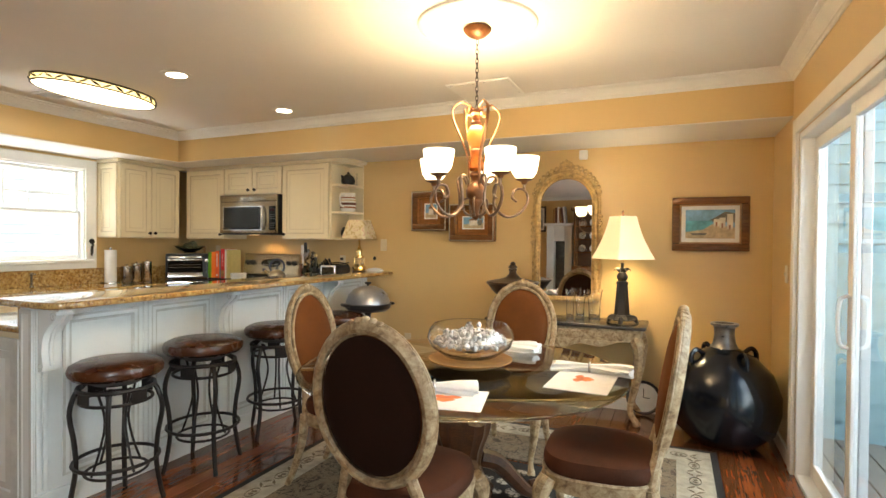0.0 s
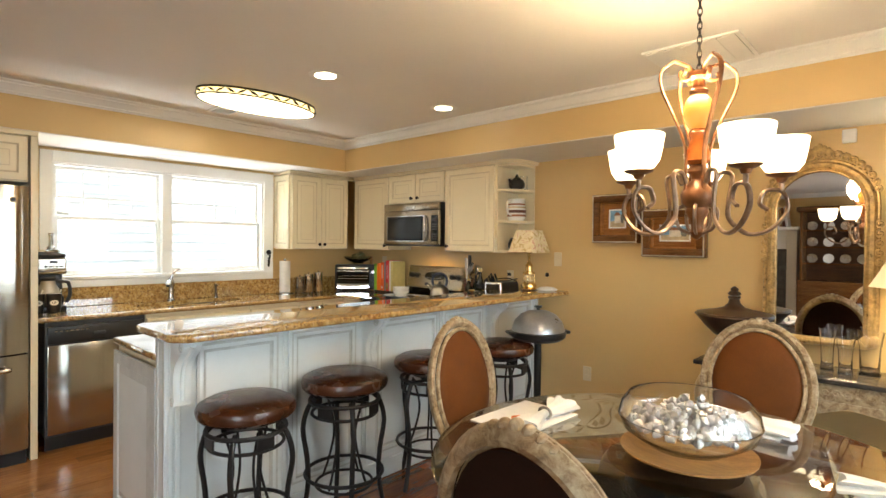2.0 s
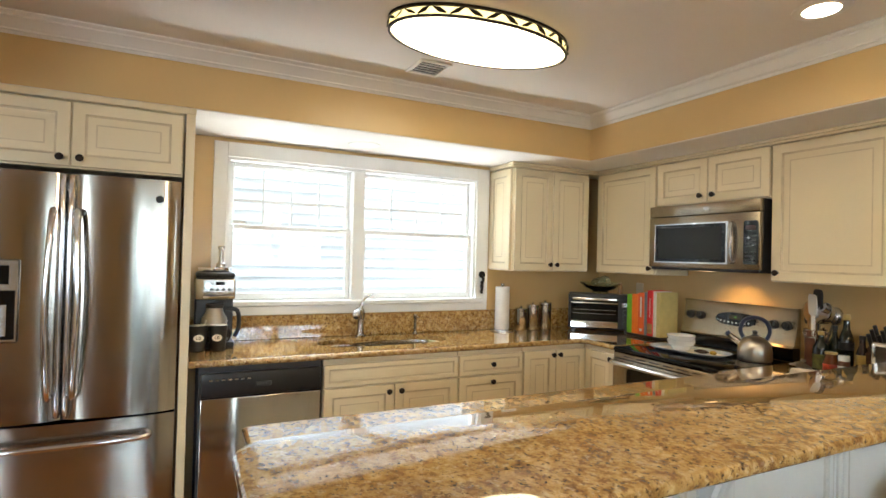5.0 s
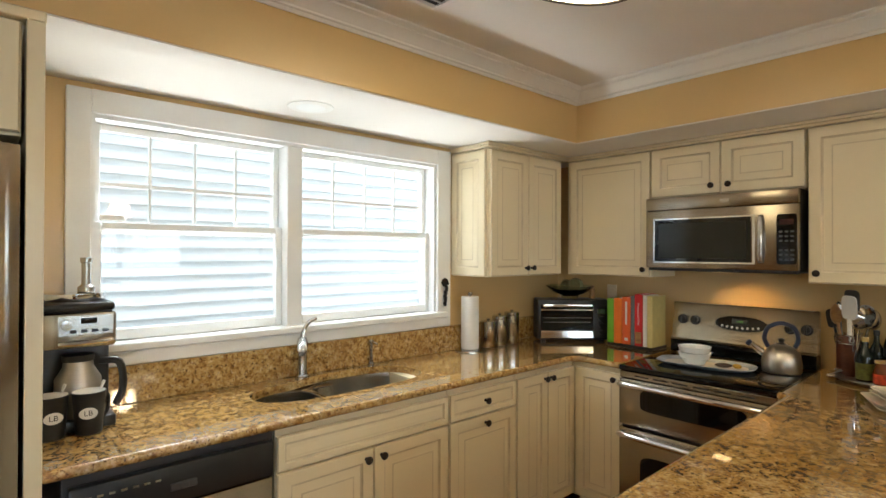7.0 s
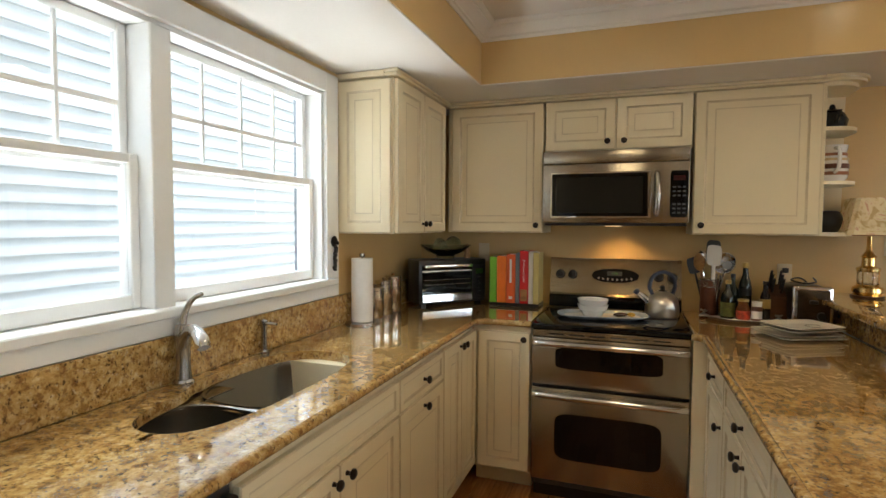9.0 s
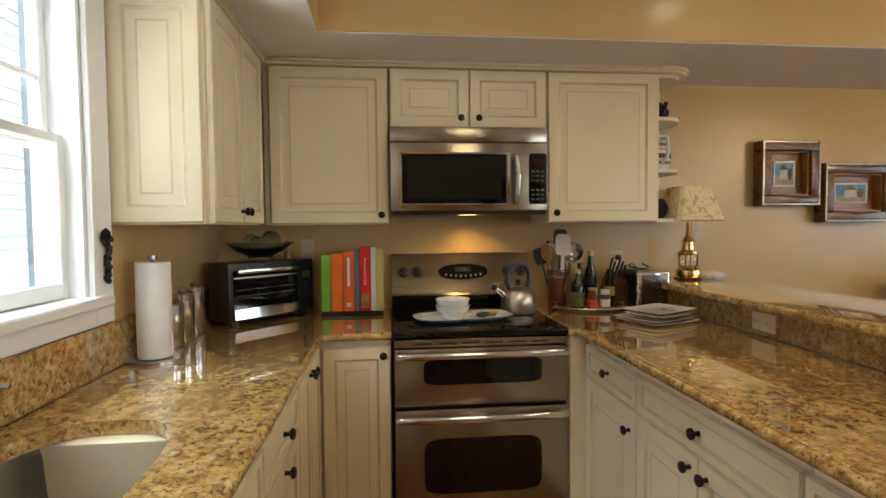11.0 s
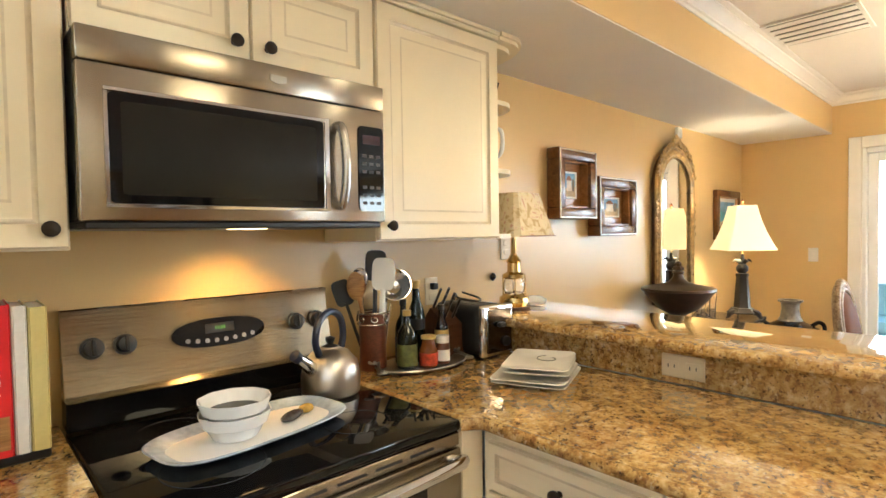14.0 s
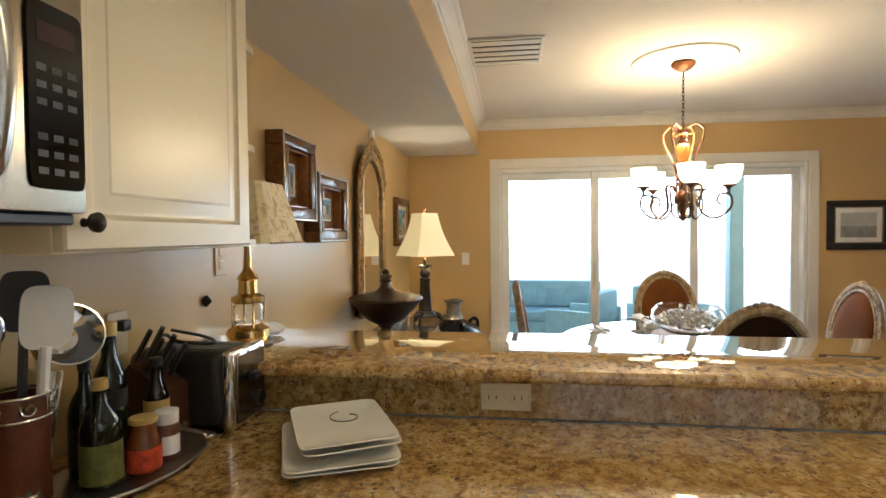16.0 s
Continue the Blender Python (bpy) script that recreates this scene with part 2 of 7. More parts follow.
def weathered():
    m, nt, b = tree("distressed_cream_wood")
    setp(b, rough=0.5)
    vec = coords(nt)
    n = noise_tex(nt, vec, 26, 5, 0.7, 0.5)
    c = ramp(nt, n, [(0.30, (0.11, 0.065, 0.030)), (0.44, (0.28, 0.185, 0.092)), (0.62, (0.48, 0.37, 0.225))])
    nt.links.new(c, b.inputs["Base Color"])
    bump(nt, b, noise_tex(nt, vec, 60, 3), 0.3)
    return m


DISTRESSED = weathered()


def rug_weave():
    m, nt, b = tree("patterned_rug_pile")
    setp(b, rough=0.95)
    vec = coords(nt)
    v = nt.nodes.new("ShaderNodeTexVoronoi")
    v.inputs["Scale"].default_value = 7
    nt.links.new(vec, v.inputs["Vector"])
    n = noise_tex(nt, vec, 11, 3, 0.6, 2.5)
    c = ramp(nt, n, [(0.38, (0.05, 0.036, 0.024)), (0.45, (0.15, 0.115, 0.075)), (0.56, (0.21, 0.17, 0.115)), (0.62, (0.06, 0.045, 0.03))])
    c = mix(nt, ramp(nt, v.outputs["Distance"], [(0.25, (0.5, 0.5, 0.5)), (0.4, (0, 0, 0))]), c, (0.22, 0.16, 0.10))
    nt.links.new(c, b.inputs["Base Color"])
    bump(nt, b, noise_tex(nt, vec, 300, 2), 0.5)
    return m


RUG = rug_weave()


def rug_flowers():
    m, nt, b = tree("black_flowered_rug_pile")
    setp(b, rough=0.95)
    vec = coords(nt)
    v = nt.nodes.new("ShaderNodeTexVoronoi")
    v.inputs["Scale"].default_value = 9
    nt.links.new(vec, v.inputs["Vector"])
    n = noise_tex(nt, vec, 34, 3, 0.6, 1.5)
    leafy = mix(nt, ramp(nt, n, [(0.44, (0, 0, 0)), (0.50, (1, 1, 1))]), (0.012, 0.011, 0.010), (0.46, 0.44, 0.38))
    c = mix(nt, ramp(nt, v.outputs["Distance"], [(0.36, (1, 1, 1)), (0.44, (0, 0, 0))]), (0.012, 0.011, 0.010), leafy)
    nt.links.new(c, b.inputs["Base Color"])
    bump(nt, b, noise_tex(nt, vec, 300, 2), 0.5)
    return m


RUGCENTRE = rug_flowers()
RUGEDGE = paint("black_rug_border", (0.018, 0.016, 0.015), 0.95, 0.2, 20, 300, 0.5)
RUGPALE = paint("pale_rug_border", (0.40, 0.37, 0.30), 0.95, 0.25, 14, 300, 0.5)


# ---- mesh building ----
class Geo:
    """Collects vertices and faces of one mesh."""

    def __init__(self):
        self.v, self.f, self.mi = [], [], []

    def add(self, vs, fs, m=None, mi=0):
        o = len(self.v)
        self.v.extend((m @ Vector(p)) if m is not None else Vector(p) for p in vs)
        self.f.extend(tuple(o + i for i in f) for f in fs)
        self.mi.extend([mi] * len(fs))
        return self

    def box(self, x0, x1, y0, y1, z0, z1, b=0.0, m=None, mi=0, seg=1):
        if b <= 0:
            vs = [(x, y, z) for x in (x0, x1) for y in (y0, y1) for z in (z0, z1)]
            fs = [(0, 1, 3, 2), (4, 6, 7, 5), (0, 4, 5, 1), (2, 3, 7, 6), (0, 2, 6, 4), (1, 5, 7, 3)]
            return self.add(vs, fs, m, mi)
        bm = bmesh.new()
        bmesh.ops.create_cube(bm, size=1)
        for q in bm.verts:
            q.co = Vector(((x0 + x1) / 2 + q.co.x * (x1 - x0), (y0 + y1) / 2 + q.co.y * (y1 - y0), (z0 + z1) / 2 + q.co.z * (z1 - z0)))
        b = min(b, 0.49 * min(x1 - x0, y1 - y0, z1 - z0))
        bmesh.ops.bevel(bm, geom=bm.edges[:], offset=b, segments=seg, profile=0.5, affect='EDGES')
        bm.verts.index_update()
        self.add([q.co.copy() for q in bm.verts], [tuple(q.index for q in f.verts) for f in bm.faces], m, mi)
        bm.free()
        return self

    def lathe(self, prof, seg=24, m=None, mi=0, flute=0, depth=0.0, sx=1, sy=1):
        """prof: (radius, height) from bottom to top, round the z axis."""
        vs, fs, n = [], [], len(prof)
        for k in range(seg):
            a = 2 * math.pi * k / seg
            w = 1 - depth * (0.5 - 0.5 * math.cos(flute * a)) if flute else 1
            vs += [(r * w * math.cos(a) * sx, r * w * math.sin(a) * sy, z) for r, z in prof]
        for k in range(seg):
            a, c = k * n, ((k + 1) % seg) * n
            fs += [(a + i, c + i, c + i + 1, a + i + 1) for i in range(n - 1)]
        if prof[0][0] > 1e-5:
            fs.append(tuple(k * n for k in range(seg - 1, -1, -1)))
        if prof[-1][0] > 1e-5:
            fs.append(tuple(k * n + n - 1 for k in range(seg)))
        return self.add(vs, fs, m, mi)

    def tube(self, pts, r, seg=8, closed=False, m=None, mi=0, flat=1.0):
        """A round bar along pts; r is one radius or one for each point."""
        pts = [Vector(p) for p in pts]
        n = len(pts)
        rs = r if isinstance(r, (list, tuple)) else [r] * n
        vs, fs, up = [], [], None
        for i in range(n):
            a = pts[(i - 1) % n] if closed or i else pts[i]
            c = pts[(i + 1) % n] if closed or i < n - 1 else pts[i]
            d = (c - a).normalized()
            if up is None:
                up = d.orthogonal().normalized()
            up = (up - d * up.dot(d)).normalized()
            side = d.cross(up)
            vs += [pts[i] + rs[i] * (math.cos(2 * math.pi * k / seg) * up + flat * math.sin(2 * math.pi * k / seg) * side) for k in range(seg)]
        for i in range(n if closed else n - 1):
            a, c = i * seg, ((i + 1) % n) * seg
            fs += [(a + k, a + (k + 1) % seg, c + (k + 1) % seg, c + k) for k in range(seg)]
        if not closed:
            fs += [tuple(range(seg - 1, -1, -1)), tuple((n - 1) * seg + k for k in range(seg))]
        return self.add(vs, fs, m, mi)

    def prism(self, poly, z0, z1, m=None, mi=0):
        """poly: counter-clockwise (x, y)."""
        n = len(poly)
        vs = [(x, y, z0) for x, y in poly] + [(x, y, z1) for x, y in poly]
        fs = [tuple(range(n - 1, -1, -1)), tuple(range(n, 2 * n))] + [(i, (i + 1) % n, n + (i + 1) % n, n + i) for i in range(n)]
        return self.add(vs, fs, m, mi)

    def ball(self, c, rx, ry=None, rz=None, seg=14, rings=8, m=None, mi=0):
        ry, rz = ry or rx, rz or rx
        mm = Matrix.Translation(c) @ Matrix.Diagonal((rx, ry, rz, 1))
        prof = [(max(1e-6, math.sin(math.pi * i / rings)), -math.cos(math.pi * i / rings)) for i in range(rings + 1)]
        return self.lathe(prof, seg, mm if m is None else m @ mm, mi)

    def rings(self, w, h, steps, mi=(), m=None, back=0.0):
        """A panel w x h in local x, z, facing -y: steps of (inset, proud) from the rim inwards; mi gives each band's slot."""
        vs, fs, ms = [], [], []
        allsteps = [(0, back)] + list(steps)
        for ins, d in allsteps:
            vs += [(ins, -d, ins), (w - ins, -d, ins), (w - ins, -d, h - ins), (ins, -d, h - ins)]
        for i in range(len(allsteps) - 1):
            for k in range(4):
                fs.append((4 * i + k, 4 * i + (k + 1) % 4, 4 * i + 4 + (k + 1) % 4, 4 * i + 4 + k))
                ms.append(mi[i] if i < len(mi) else 0)
        e = 4 * (len(allsteps) - 1)
        fs += [(e, e + 1, e + 2, e + 3), (3, 2, 1, 0)]
        ms += [0, 0]
        self.add(vs, fs, m)
        self.mi[-len(fs):] = ms
        return self


def mesh_of(name, g, mats, angle=38):
    me = bpy.data.meshes.new(name)
    me.from_pydata([tuple(p) for p in g.v], [], g.f)
    for q in (mats if isinstance(mats, (list, tuple)) else [mats]):
        me.materials.append(q)
    if any(g.mi):
        me.polygons.foreach_set("material_index", g.mi)
    me.polygons.foreach_set("use_smooth", [True] * len(g.f))
    me.set_sharp_from_angle(angle=radians(angle))
    me.update()
    return me


def part(name, g, mats, parent, label="", m=None):
    ob = new(name, g if isinstance(g, bpy.types.Mesh) else mesh_of(name, g, mats))
    ob.parent = parent
    if m is not None:
        ob.matrix_basis = m
    return tagged(ob, label)


def thing(name, m, label, category, group=""):
    ob = new(name)
    ob.empty_display_size = 0.1
    ob.matrix_basis = m
    return tagged(ob, label, category, group)


def solo(name, g, mats, m, label, category, group=""):
    ob = new(name, mesh_of(name, g, mats))
    ob.matrix_basis = m
    return tagged(ob, label, category, group)


def structure(name, g, mats, label=""):
    return tagged(new(name, mesh_of(name, g, mats)), label, kind="structure")


def arc(cx, cy, r, a0, a1, n=12, ry=None):
    ry = ry or r
    return [(cx + r * math.cos(radians(a0 + (a1 - a0) * i / n)), cy + ry * math.sin(radians(a0 + (a1 - a0) * i / n))) for i in range(n + 1)]


def spiral(cx, cz, r0, r1, a0, a1, n=22):
    out = []
    for i in range(n + 1):
        t = i / n
        a, r = radians(a0 + (a1 - a0) * t), r0 + (r1 - r0) * t
        out.append((cx + r * math.cos(a), cz + r * math.sin(a)))
    return out


def smooth_path(pts, n=6):
    """Catmull-Rom through pts."""
    P = [Vector(p) for p in pts]
    P = [2 * P[0] - P[1]] + P + [2 * P[-1] - P[-2]]
    out = []
    for i in range(1, len(P) - 2):
        a, b, c, d = P[i - 1:i + 3]
        for k in range(n):
            t = k / n
            out.append(0.5 * (2 * b + (c - a) * t + (2 * a - 5 * b + 4 * c - d) * t * t + (3 * b - a - 3 * c + d) * t ** 3))
    out.append(P[-2])
    return out


# ---- shell of the rooms ----
T = 0.14
WY0, WY1, WZ0, WZ1 = 1.84, 3.60, 1.165, 2.06        # window opening
SY0, SY1, SZ1 = 1.26, 3.96, 2.03                    # slider opening
g = Geo()
g.box(XW - T, XW, YS, WY0, 0, CEIL).box(XW - T, XW, WY1, YN + T, 0, CEIL)
g.box(XW - T, XW, WY0, WY1, 0, WZ0).box(XW - T, XW, WY0, WY1, WZ1, CEIL)
structure("wall_west", g, WALL, "gold painted wall with the kitchen window")
structure("wall_north", Geo().box(XW, XE + T, YN, YN + T, 0, CEIL), WALL, "gold painted wall behind range and mirror")
# the gap from y -2.2 to -0.9 is added to let the fill lamp in
g = Geo().box(XE, XE + T, YS, -2.2, 0, CEIL).box(XE, XE + T, -0.9, SY0, 0, CEIL).box(XE, XE + T, -2.2, -0.9, 0, 0.9).box(XE, XE + T, -2.2, -0.9, 2.1, CEIL).box(XE, XE + T, SY1, YN, 0, CEIL).box(XE, XE + T, SY0, SY1, SZ1, CEIL)
structure("wall_east", g, WALL, "gold painted wall with the sliding patio door")
structure("wall_south", Geo().box(XW - T, XE + T, YS - T, YS, 0, CEIL), WALL, "plain painted wall of the sitting area")
g = Geo().box(XW, -4.40, 0.56, 0.69, 0, CEIL).box(-4.40, -3.6, 0.56, 0.69, 2.10, CEIL)
structure("wall_fridge_side", g, WALL, "short gold wall beside the refrigerator")
structure("outer_cladding", Geo().box(XW - T - 0.03, XW - T - 0.001, YS - T, WY0, -0.5, CEIL + 0.13).box(XW - T - 0.03, XW - T - 0.001, WY1, YN + T, -0.5, CEIL + 0.13).box(XW - T - 0.03, XW - T - 0.001, WY0, WY1, -0.5, WZ0).box(XW - T - 0.03, XW - T - 0.001, WY0, WY1, WZ1, CEIL + 0.13), paint("slate_outer_paint", (0.16, 0.18, 0.20), 0.7, 0.1, 3), "plain outer cladding of the window wall")
structure("upper_storey", Geo().box(XW - T, XE + T, YS - T, YN + T, CEIL + 0.13, 5.6), SIDING_OUT, "plain upper storey above the rooms")
structure("ceiling", Geo().box(XW - T, XE + T, YS - T, YN + T, CEIL, CEIL + 0.12), CEILING, "smooth off-white ceiling")
SOFFITW = CEILING
g = Geo().box(XW, SOFX, 0.69, YN, SOFFIT, CEIL - 0.002)
g.box(SOFX, XE, SOFY, YN, SOFFIT, CEIL - 0.002)
structure("soffit_face", g, WALL, "gold painted dropped soffit")
g = Geo().box(XW, SOFX - 0.003, 0.69, YN, SOFFIT - 0.006, SOFFIT - 0.001).box(SOFX - 0.003, XE, SOFY + 0.003, YN, SOFFIT - 0.006, SOFFIT - 0.001)
structure("soffit_underside", g, CEILING, "off-white underside of the dropped soffit")
structure("subfloor", Geo().box(XW - T, XE + T, YS - T, YN + T, -0.12, -0.014), DARKWOOD, "dark floor base under the planks")


def crown(p, q, inward):
    """Crown moulding from p to q along the ceiling; inward points into the room."""
    prof = [(0, 0), (0.009, 0), (0.016, 0.012), (0.028, 0.015), (0.028, 0.024), (0.040, 0.035), (0.064, 0.060), (0.078, 0.067), (0.078, 0.076), (0.095, 0.078), (0.108, 0.085), (0.108, 0.093), (0, 0.093)]
    prof = [(a * 0.84, 0.093 - (0.093 - b) * 0.84) for a, b in prof]
    p, q, d = Vector((*p, CEIL - 0.094)), Vector((*q, CEIL - 0.094)), Vector((*inward, 0))
    n = len(prof)
    vs = [e + d * a + Vector((0, 0, b)) for e in (p, q) for a, b in prof]
    fs = [(i, (i + 1) % n, n + (i + 1) % n, n + i) for i in range(n)] + [tuple(range(n - 1, -1, -1)), tuple(range(n, 2 * n))]
    return vs, fs


g = Geo()
for a, b, d in (((SOFX, 0.69), (SOFX, SOFY), (1, 0)), ((SOFX, SOFY), (XE, SOFY), (0, -1)), ((XE, SOFY), (XE, YS), (-1, 0)), ((-3.6, 0.69), (SOFX, 0.69), (0, 1)), ((XW, YS), (XE, YS), (0, 1))):
    g.add(*crown(a, b, d))
structure("crown_trim", g, TRIM, "white crown moulding along ceiling and soffit")
g = Geo()
for x0, x1, y0, y1 in ((-2.65, XE, YN - 0.016, YN), (XE - 0.016, XE, 4.05, YN - 0.016), (XE - 0.016, XE, YS, 1.16), (XW, XE - 0.016, YS, YS + 0.016)):
    g.box(x0, x1, y0, y1, 0, 0.10, 0.003)
structure("baseboard", g, TRIM, "white baseboard")

# ---- kitchen window ----
win = thing("window_1", pose(0, 0, 0), "white double-hung twin window with divided upper sashes", "window")
win["kind"] = "structure"
X = XW
g = Geo()
for a in ((X, X + 0.02, 1.765, WY0 + 0.005, 1.08, 2.145), (X, X + 0.02, WY1 - 0.005, 3.70, 1.08, 2.145), (X, X + 0.022, WY0 + 0.005, WY1 - 0.005, WZ1 - 0.005, 2.145),
          (X, X + 0.022, WY0 + 0.005, WY1 - 0.005, 1.08, 1.135)):
    g.box(*a, 0.003)
part("casing", g, WINWHITE, win)
part("window_sill", Geo().box(X - 0.09, X + 0.045, WY0 - 0.06, WY1 + 0.06, 1.137, 1.170, 0.006), WINWHITE, win)
g = Geo()
g.box(X - T, X - 0.001, WY0, WY0 + 0.02, WZ0, WZ1).box(X - T, X - 0.001, WY1 - 0.02, WY1, WZ0, WZ1).box(X - T, X - 0.001, WY0 + 0.02, WY1 - 0.02, WZ1 - 0.02, WZ1)
g.box(X - T, X + 0.012, 2.638, 2.717, WZ0, WZ1 - 0.02, 0.004)
part("window_frame", g, WINWHITE, win)


def sash(y0, y1, z0, z1, x, lites):
    s = part("sash", Geo().box(x - 0.035, x, y0, y0 + 0.03, z0, z1, 0.004).box(x - 0.035, x, y1 - 0.03, y1, z0, z1, 0.004)
             .box(x - 0.035, x, y0 + 0.03, y1 - 0.03, z0, z0 + 0.045, 0.004).box(x - 0.035, x, y0 + 0.03, y1 - 0.03, z1 - 0.03, z1, 0.004), WINWHITE, win)
    pane = part("pane", Geo().box(x - 0.020, x - 0.016, y0 + 0.03, y1 - 0.03, z0 + 0.045, z1 - 0.03), GLASS, s)
    pane.visible_shadow = False
    if lites:
        ya, yb, za, zb = y0 + 0.03, y1 - 0.03, z0 + 0.045, z1 - 0.03
        for k in range(1, 4):
            yk = ya + (yb - ya) * k / 4
            part("muntin", Geo().box(x - 0.015, x - 0.004, yk - 0.006, yk + 0.006, za, zb, 0.002), WINWHITE, s)
        part("muntin", Geo().box(x - 0.0145, x - 0.005, ya, yb, za + (zb - za) * 0.42 - 0.008, za + (zb - za) * 0.42 + 0.008), WINWHITE, s)


for y0, y1 in ((WY0 + 0.02, 2.638), (2.717, WY1 - 0.02)):
    sash(y0, y1, 1.60, WZ1 - 0.02, X - 0.085, True)
    sash(y0, y1, 1.171, 1.645, X - 0.045, False)
part("sash_lock", Geo().box(X - 0.043, X - 0.015, 1.88, 1.96, 1.648, 1.672, 0.004), WINWHITE, win)

# unseen window of the sitting area, added as an opening for the fill lamp
w2 = thing("window_2", pose(XE, -1.55, 0), "white casing of an unseen sitting room window added for fill light", "window")
w2["kind"] = "structure"
part("casing", Geo().box(-0.02, 0, -0.73, -0.65, 0.82, 2.18, 0.003).box(-0.02, 0, 0.65, 0.73, 0.82, 2.18, 0.003).box(-0.02, 0, -0.65, 0.65, 2.10, 2.18, 0.003).box(-0.02, 0, -0.65, 0.65, 0.82, 0.90, 0.003), WINWHITE, w2)

# ---- sliding door ----
sd = thing("door_1", pose(0, 0, 0), "white three-panel sliding glass patio door", "patio door")
sd["kind"] = "structure"
g = Geo()
for a in ((XE - 0.022, XE, SY0 - 0.085, SY0, 0, 2.118), (XE - 0.022, XE, SY1, SY1 + 0.085, 0, 2.118), (XE - 0.022, XE, SY0, SY1, SZ1, 2.118)):
    g.box(*a, 0.004)
part("casing", g, TRIM, sd)
g = Geo()
for a in ((XE, XE + T, SY0, SY0 + 0.03, 0, SZ1), (XE, XE + T, SY1 - 0.03, SY1, 0, SZ1), (XE, XE + T, SY0 + 0.03, SY1 - 0.03, SZ1 - 0.04, SZ1), (XE, XE + T, SY0 + 0.03, SY1 - 0.03, -0.01, 0.02)):
    g.box(*a, 0.004)
part("door_frame", g, WINWHITE, sd)
for y0, y1, xo in ((SY0 + 0.03, 2.22, 0.09), (2.16, 3.10, 0.05), (3.04, SY1 - 0.03, 0.09)):
    x = XE + xo
    g = Geo()
    g.box(x - 0.018, x + 0.018, y0, y0 + 0.065, 0.022, SZ1 - 0.042, 0.004).box(x - 0.018, x + 0.018, y1 - 0.065, y1, 0.022, SZ1 - 0.042, 0.004)
    g.box(x - 0.018, x + 0.018, y0 + 0.065, y1 - 0.065, 0.022, 0.11, 0.004).box(x - 0.018, x + 0.018, y0 + 0.065, y1 - 0.065, SZ1 - 0.11, SZ1 - 0.042, 0.004)
    panel = part("door_panel", g, WINWHITE, sd)
    pane = part("pane", Geo().box(x - 0.004, x + 0.004, y0 + 0.065, y1 - 0.065, 0.11, SZ1 - 0.11), GLASS, panel)
    pane.visible_shadow = False
    if xo == 0.05:
        h = Geo().tube(smooth_path([(x - 0.018, y1 - 0.035, 0.92), (x - 0.055, y1 - 0.035, 0.95), (x - 0.055, y1 - 0.035, 1.12), (x - 0.018, y1 - 0.035, 1.15)], 5), 0.009)
        part("door_handle", h, WINWHITE, panel, "white pull handle")

# ---- worktops ----
def slab(poly, z0, z1, hole=None, r=0.012):
    """A stone slab with eased edges."""
    bm = bmesh.new()
    vs = [bm.verts.new((x, y, z1)) for x, y in poly]
    top = bm.faces.new(vs)
    ext = bmesh.ops.extrude_face_region(bm, geom=[top])
    low = [e for e in ext["geom"] if isinstance(e, bmesh.types.BMVert)]
    for q in low:
        q.co.z = z0
    bmesh.ops.recalc_face_normals(bm, faces=bm.faces[:])
    edges = [e for e in bm.edges if abs(e.verts[0].co.z - e.verts[1].co.z) < 1e-6]
    bmesh.ops.bevel(bm, geom=edges, offset=r, segments=3, profile=0.5, affect='EDGES')
    g = Geo()
    bm.verts.index_update()
    g.add([q.co.copy() for q in bm.verts], [tuple(q.index for q in f.verts) for f in bm.faces])
    bm.free()
    return g


def ring_slab(x0, x1, y0, y1, hole, z0, z1):
    """Rectangular slab with a hole given as a counter-clockwise outline."""
    n = len(hole)
    cx, cy = sum(p[0] for p in hole) / n, sum(p[1] for p in hole) / n
    outer = []
    for px, py in hole:
        dx, dy = px - cx, py - cy
        k = min(((x1 - cx) if dx > 0 else (x0 - cx)) / dx if abs(dx) > 1e-9 else 1e9, ((y1 - cy) if dy > 0 else (y0 - cy)) / dy if abs(dy) > 1e-9 else 1e9)
        outer.append((cx + dx * k, cy + dy * k))
    # move the nearest outline points on to the corners
    for c in ((x0, y0), (x1, y0), (x1, y1), (x0, y1)):
        i = min(range(n), key=lambda q: (outer[q][0] - c[0]) ** 2 + (outer[q][1] - c[1]) ** 2)
        outer[i] = c
    g = Geo()
    vs = [(*p, z1) for p in outer] + [(*p, z1) for p in hole] + [(*p, z0) for p in outer] + [(*p, z0) for p in hole]
    fs = []
    for i in range(n):
        j = (i + 1) % n
        fs += [(i, j, n + j, n + i), (2 * n + j, 2 * n + i, 3 * n + i, 3 * n + j), (n + i, n + j, 3 * n + j, 3 * n + i), (j, i, 2 * n + i, 2 * n + j)]
    g.add(vs, fs)
    return g


def super_oval(cx, cy, rx, ry, p=3.2, n=48):
    out = []
    for i in range(n):
        a = 2 * math.pi * i / n
        c, s = math.cos(a), math.sin(a)
        out.append((cx + rx * math.copysign(abs(c) ** (2 / p), c), cy + ry * math.copysign(abs(s) ** (2 / p), s)))
    return out


CE = -4.575                                    # front edge of the window worktop
ZT, ZB = CTOP, CTOP - 0.034
# sink outline: small bowl and large bowl in one cut-out
def sink_outline(x, y):
    """Draws the back of the small bowl forward of the large one."""
    k = max(0.0, min(1.0, (2.76 - y) / 0.16))
    return (x + 0.055 * k * k * (3 - 2 * k) if x < -4.915 else x), y


sink_hole = [sink_outline(x, y) for x, y in super_oval(-4.915, 2.785, 0.187, 0.425, 3.0, 64)]
top = thing("kitchen_worktop", pose(0, 0, 0), "polished golden granite worktop along the window wall", "worktop")
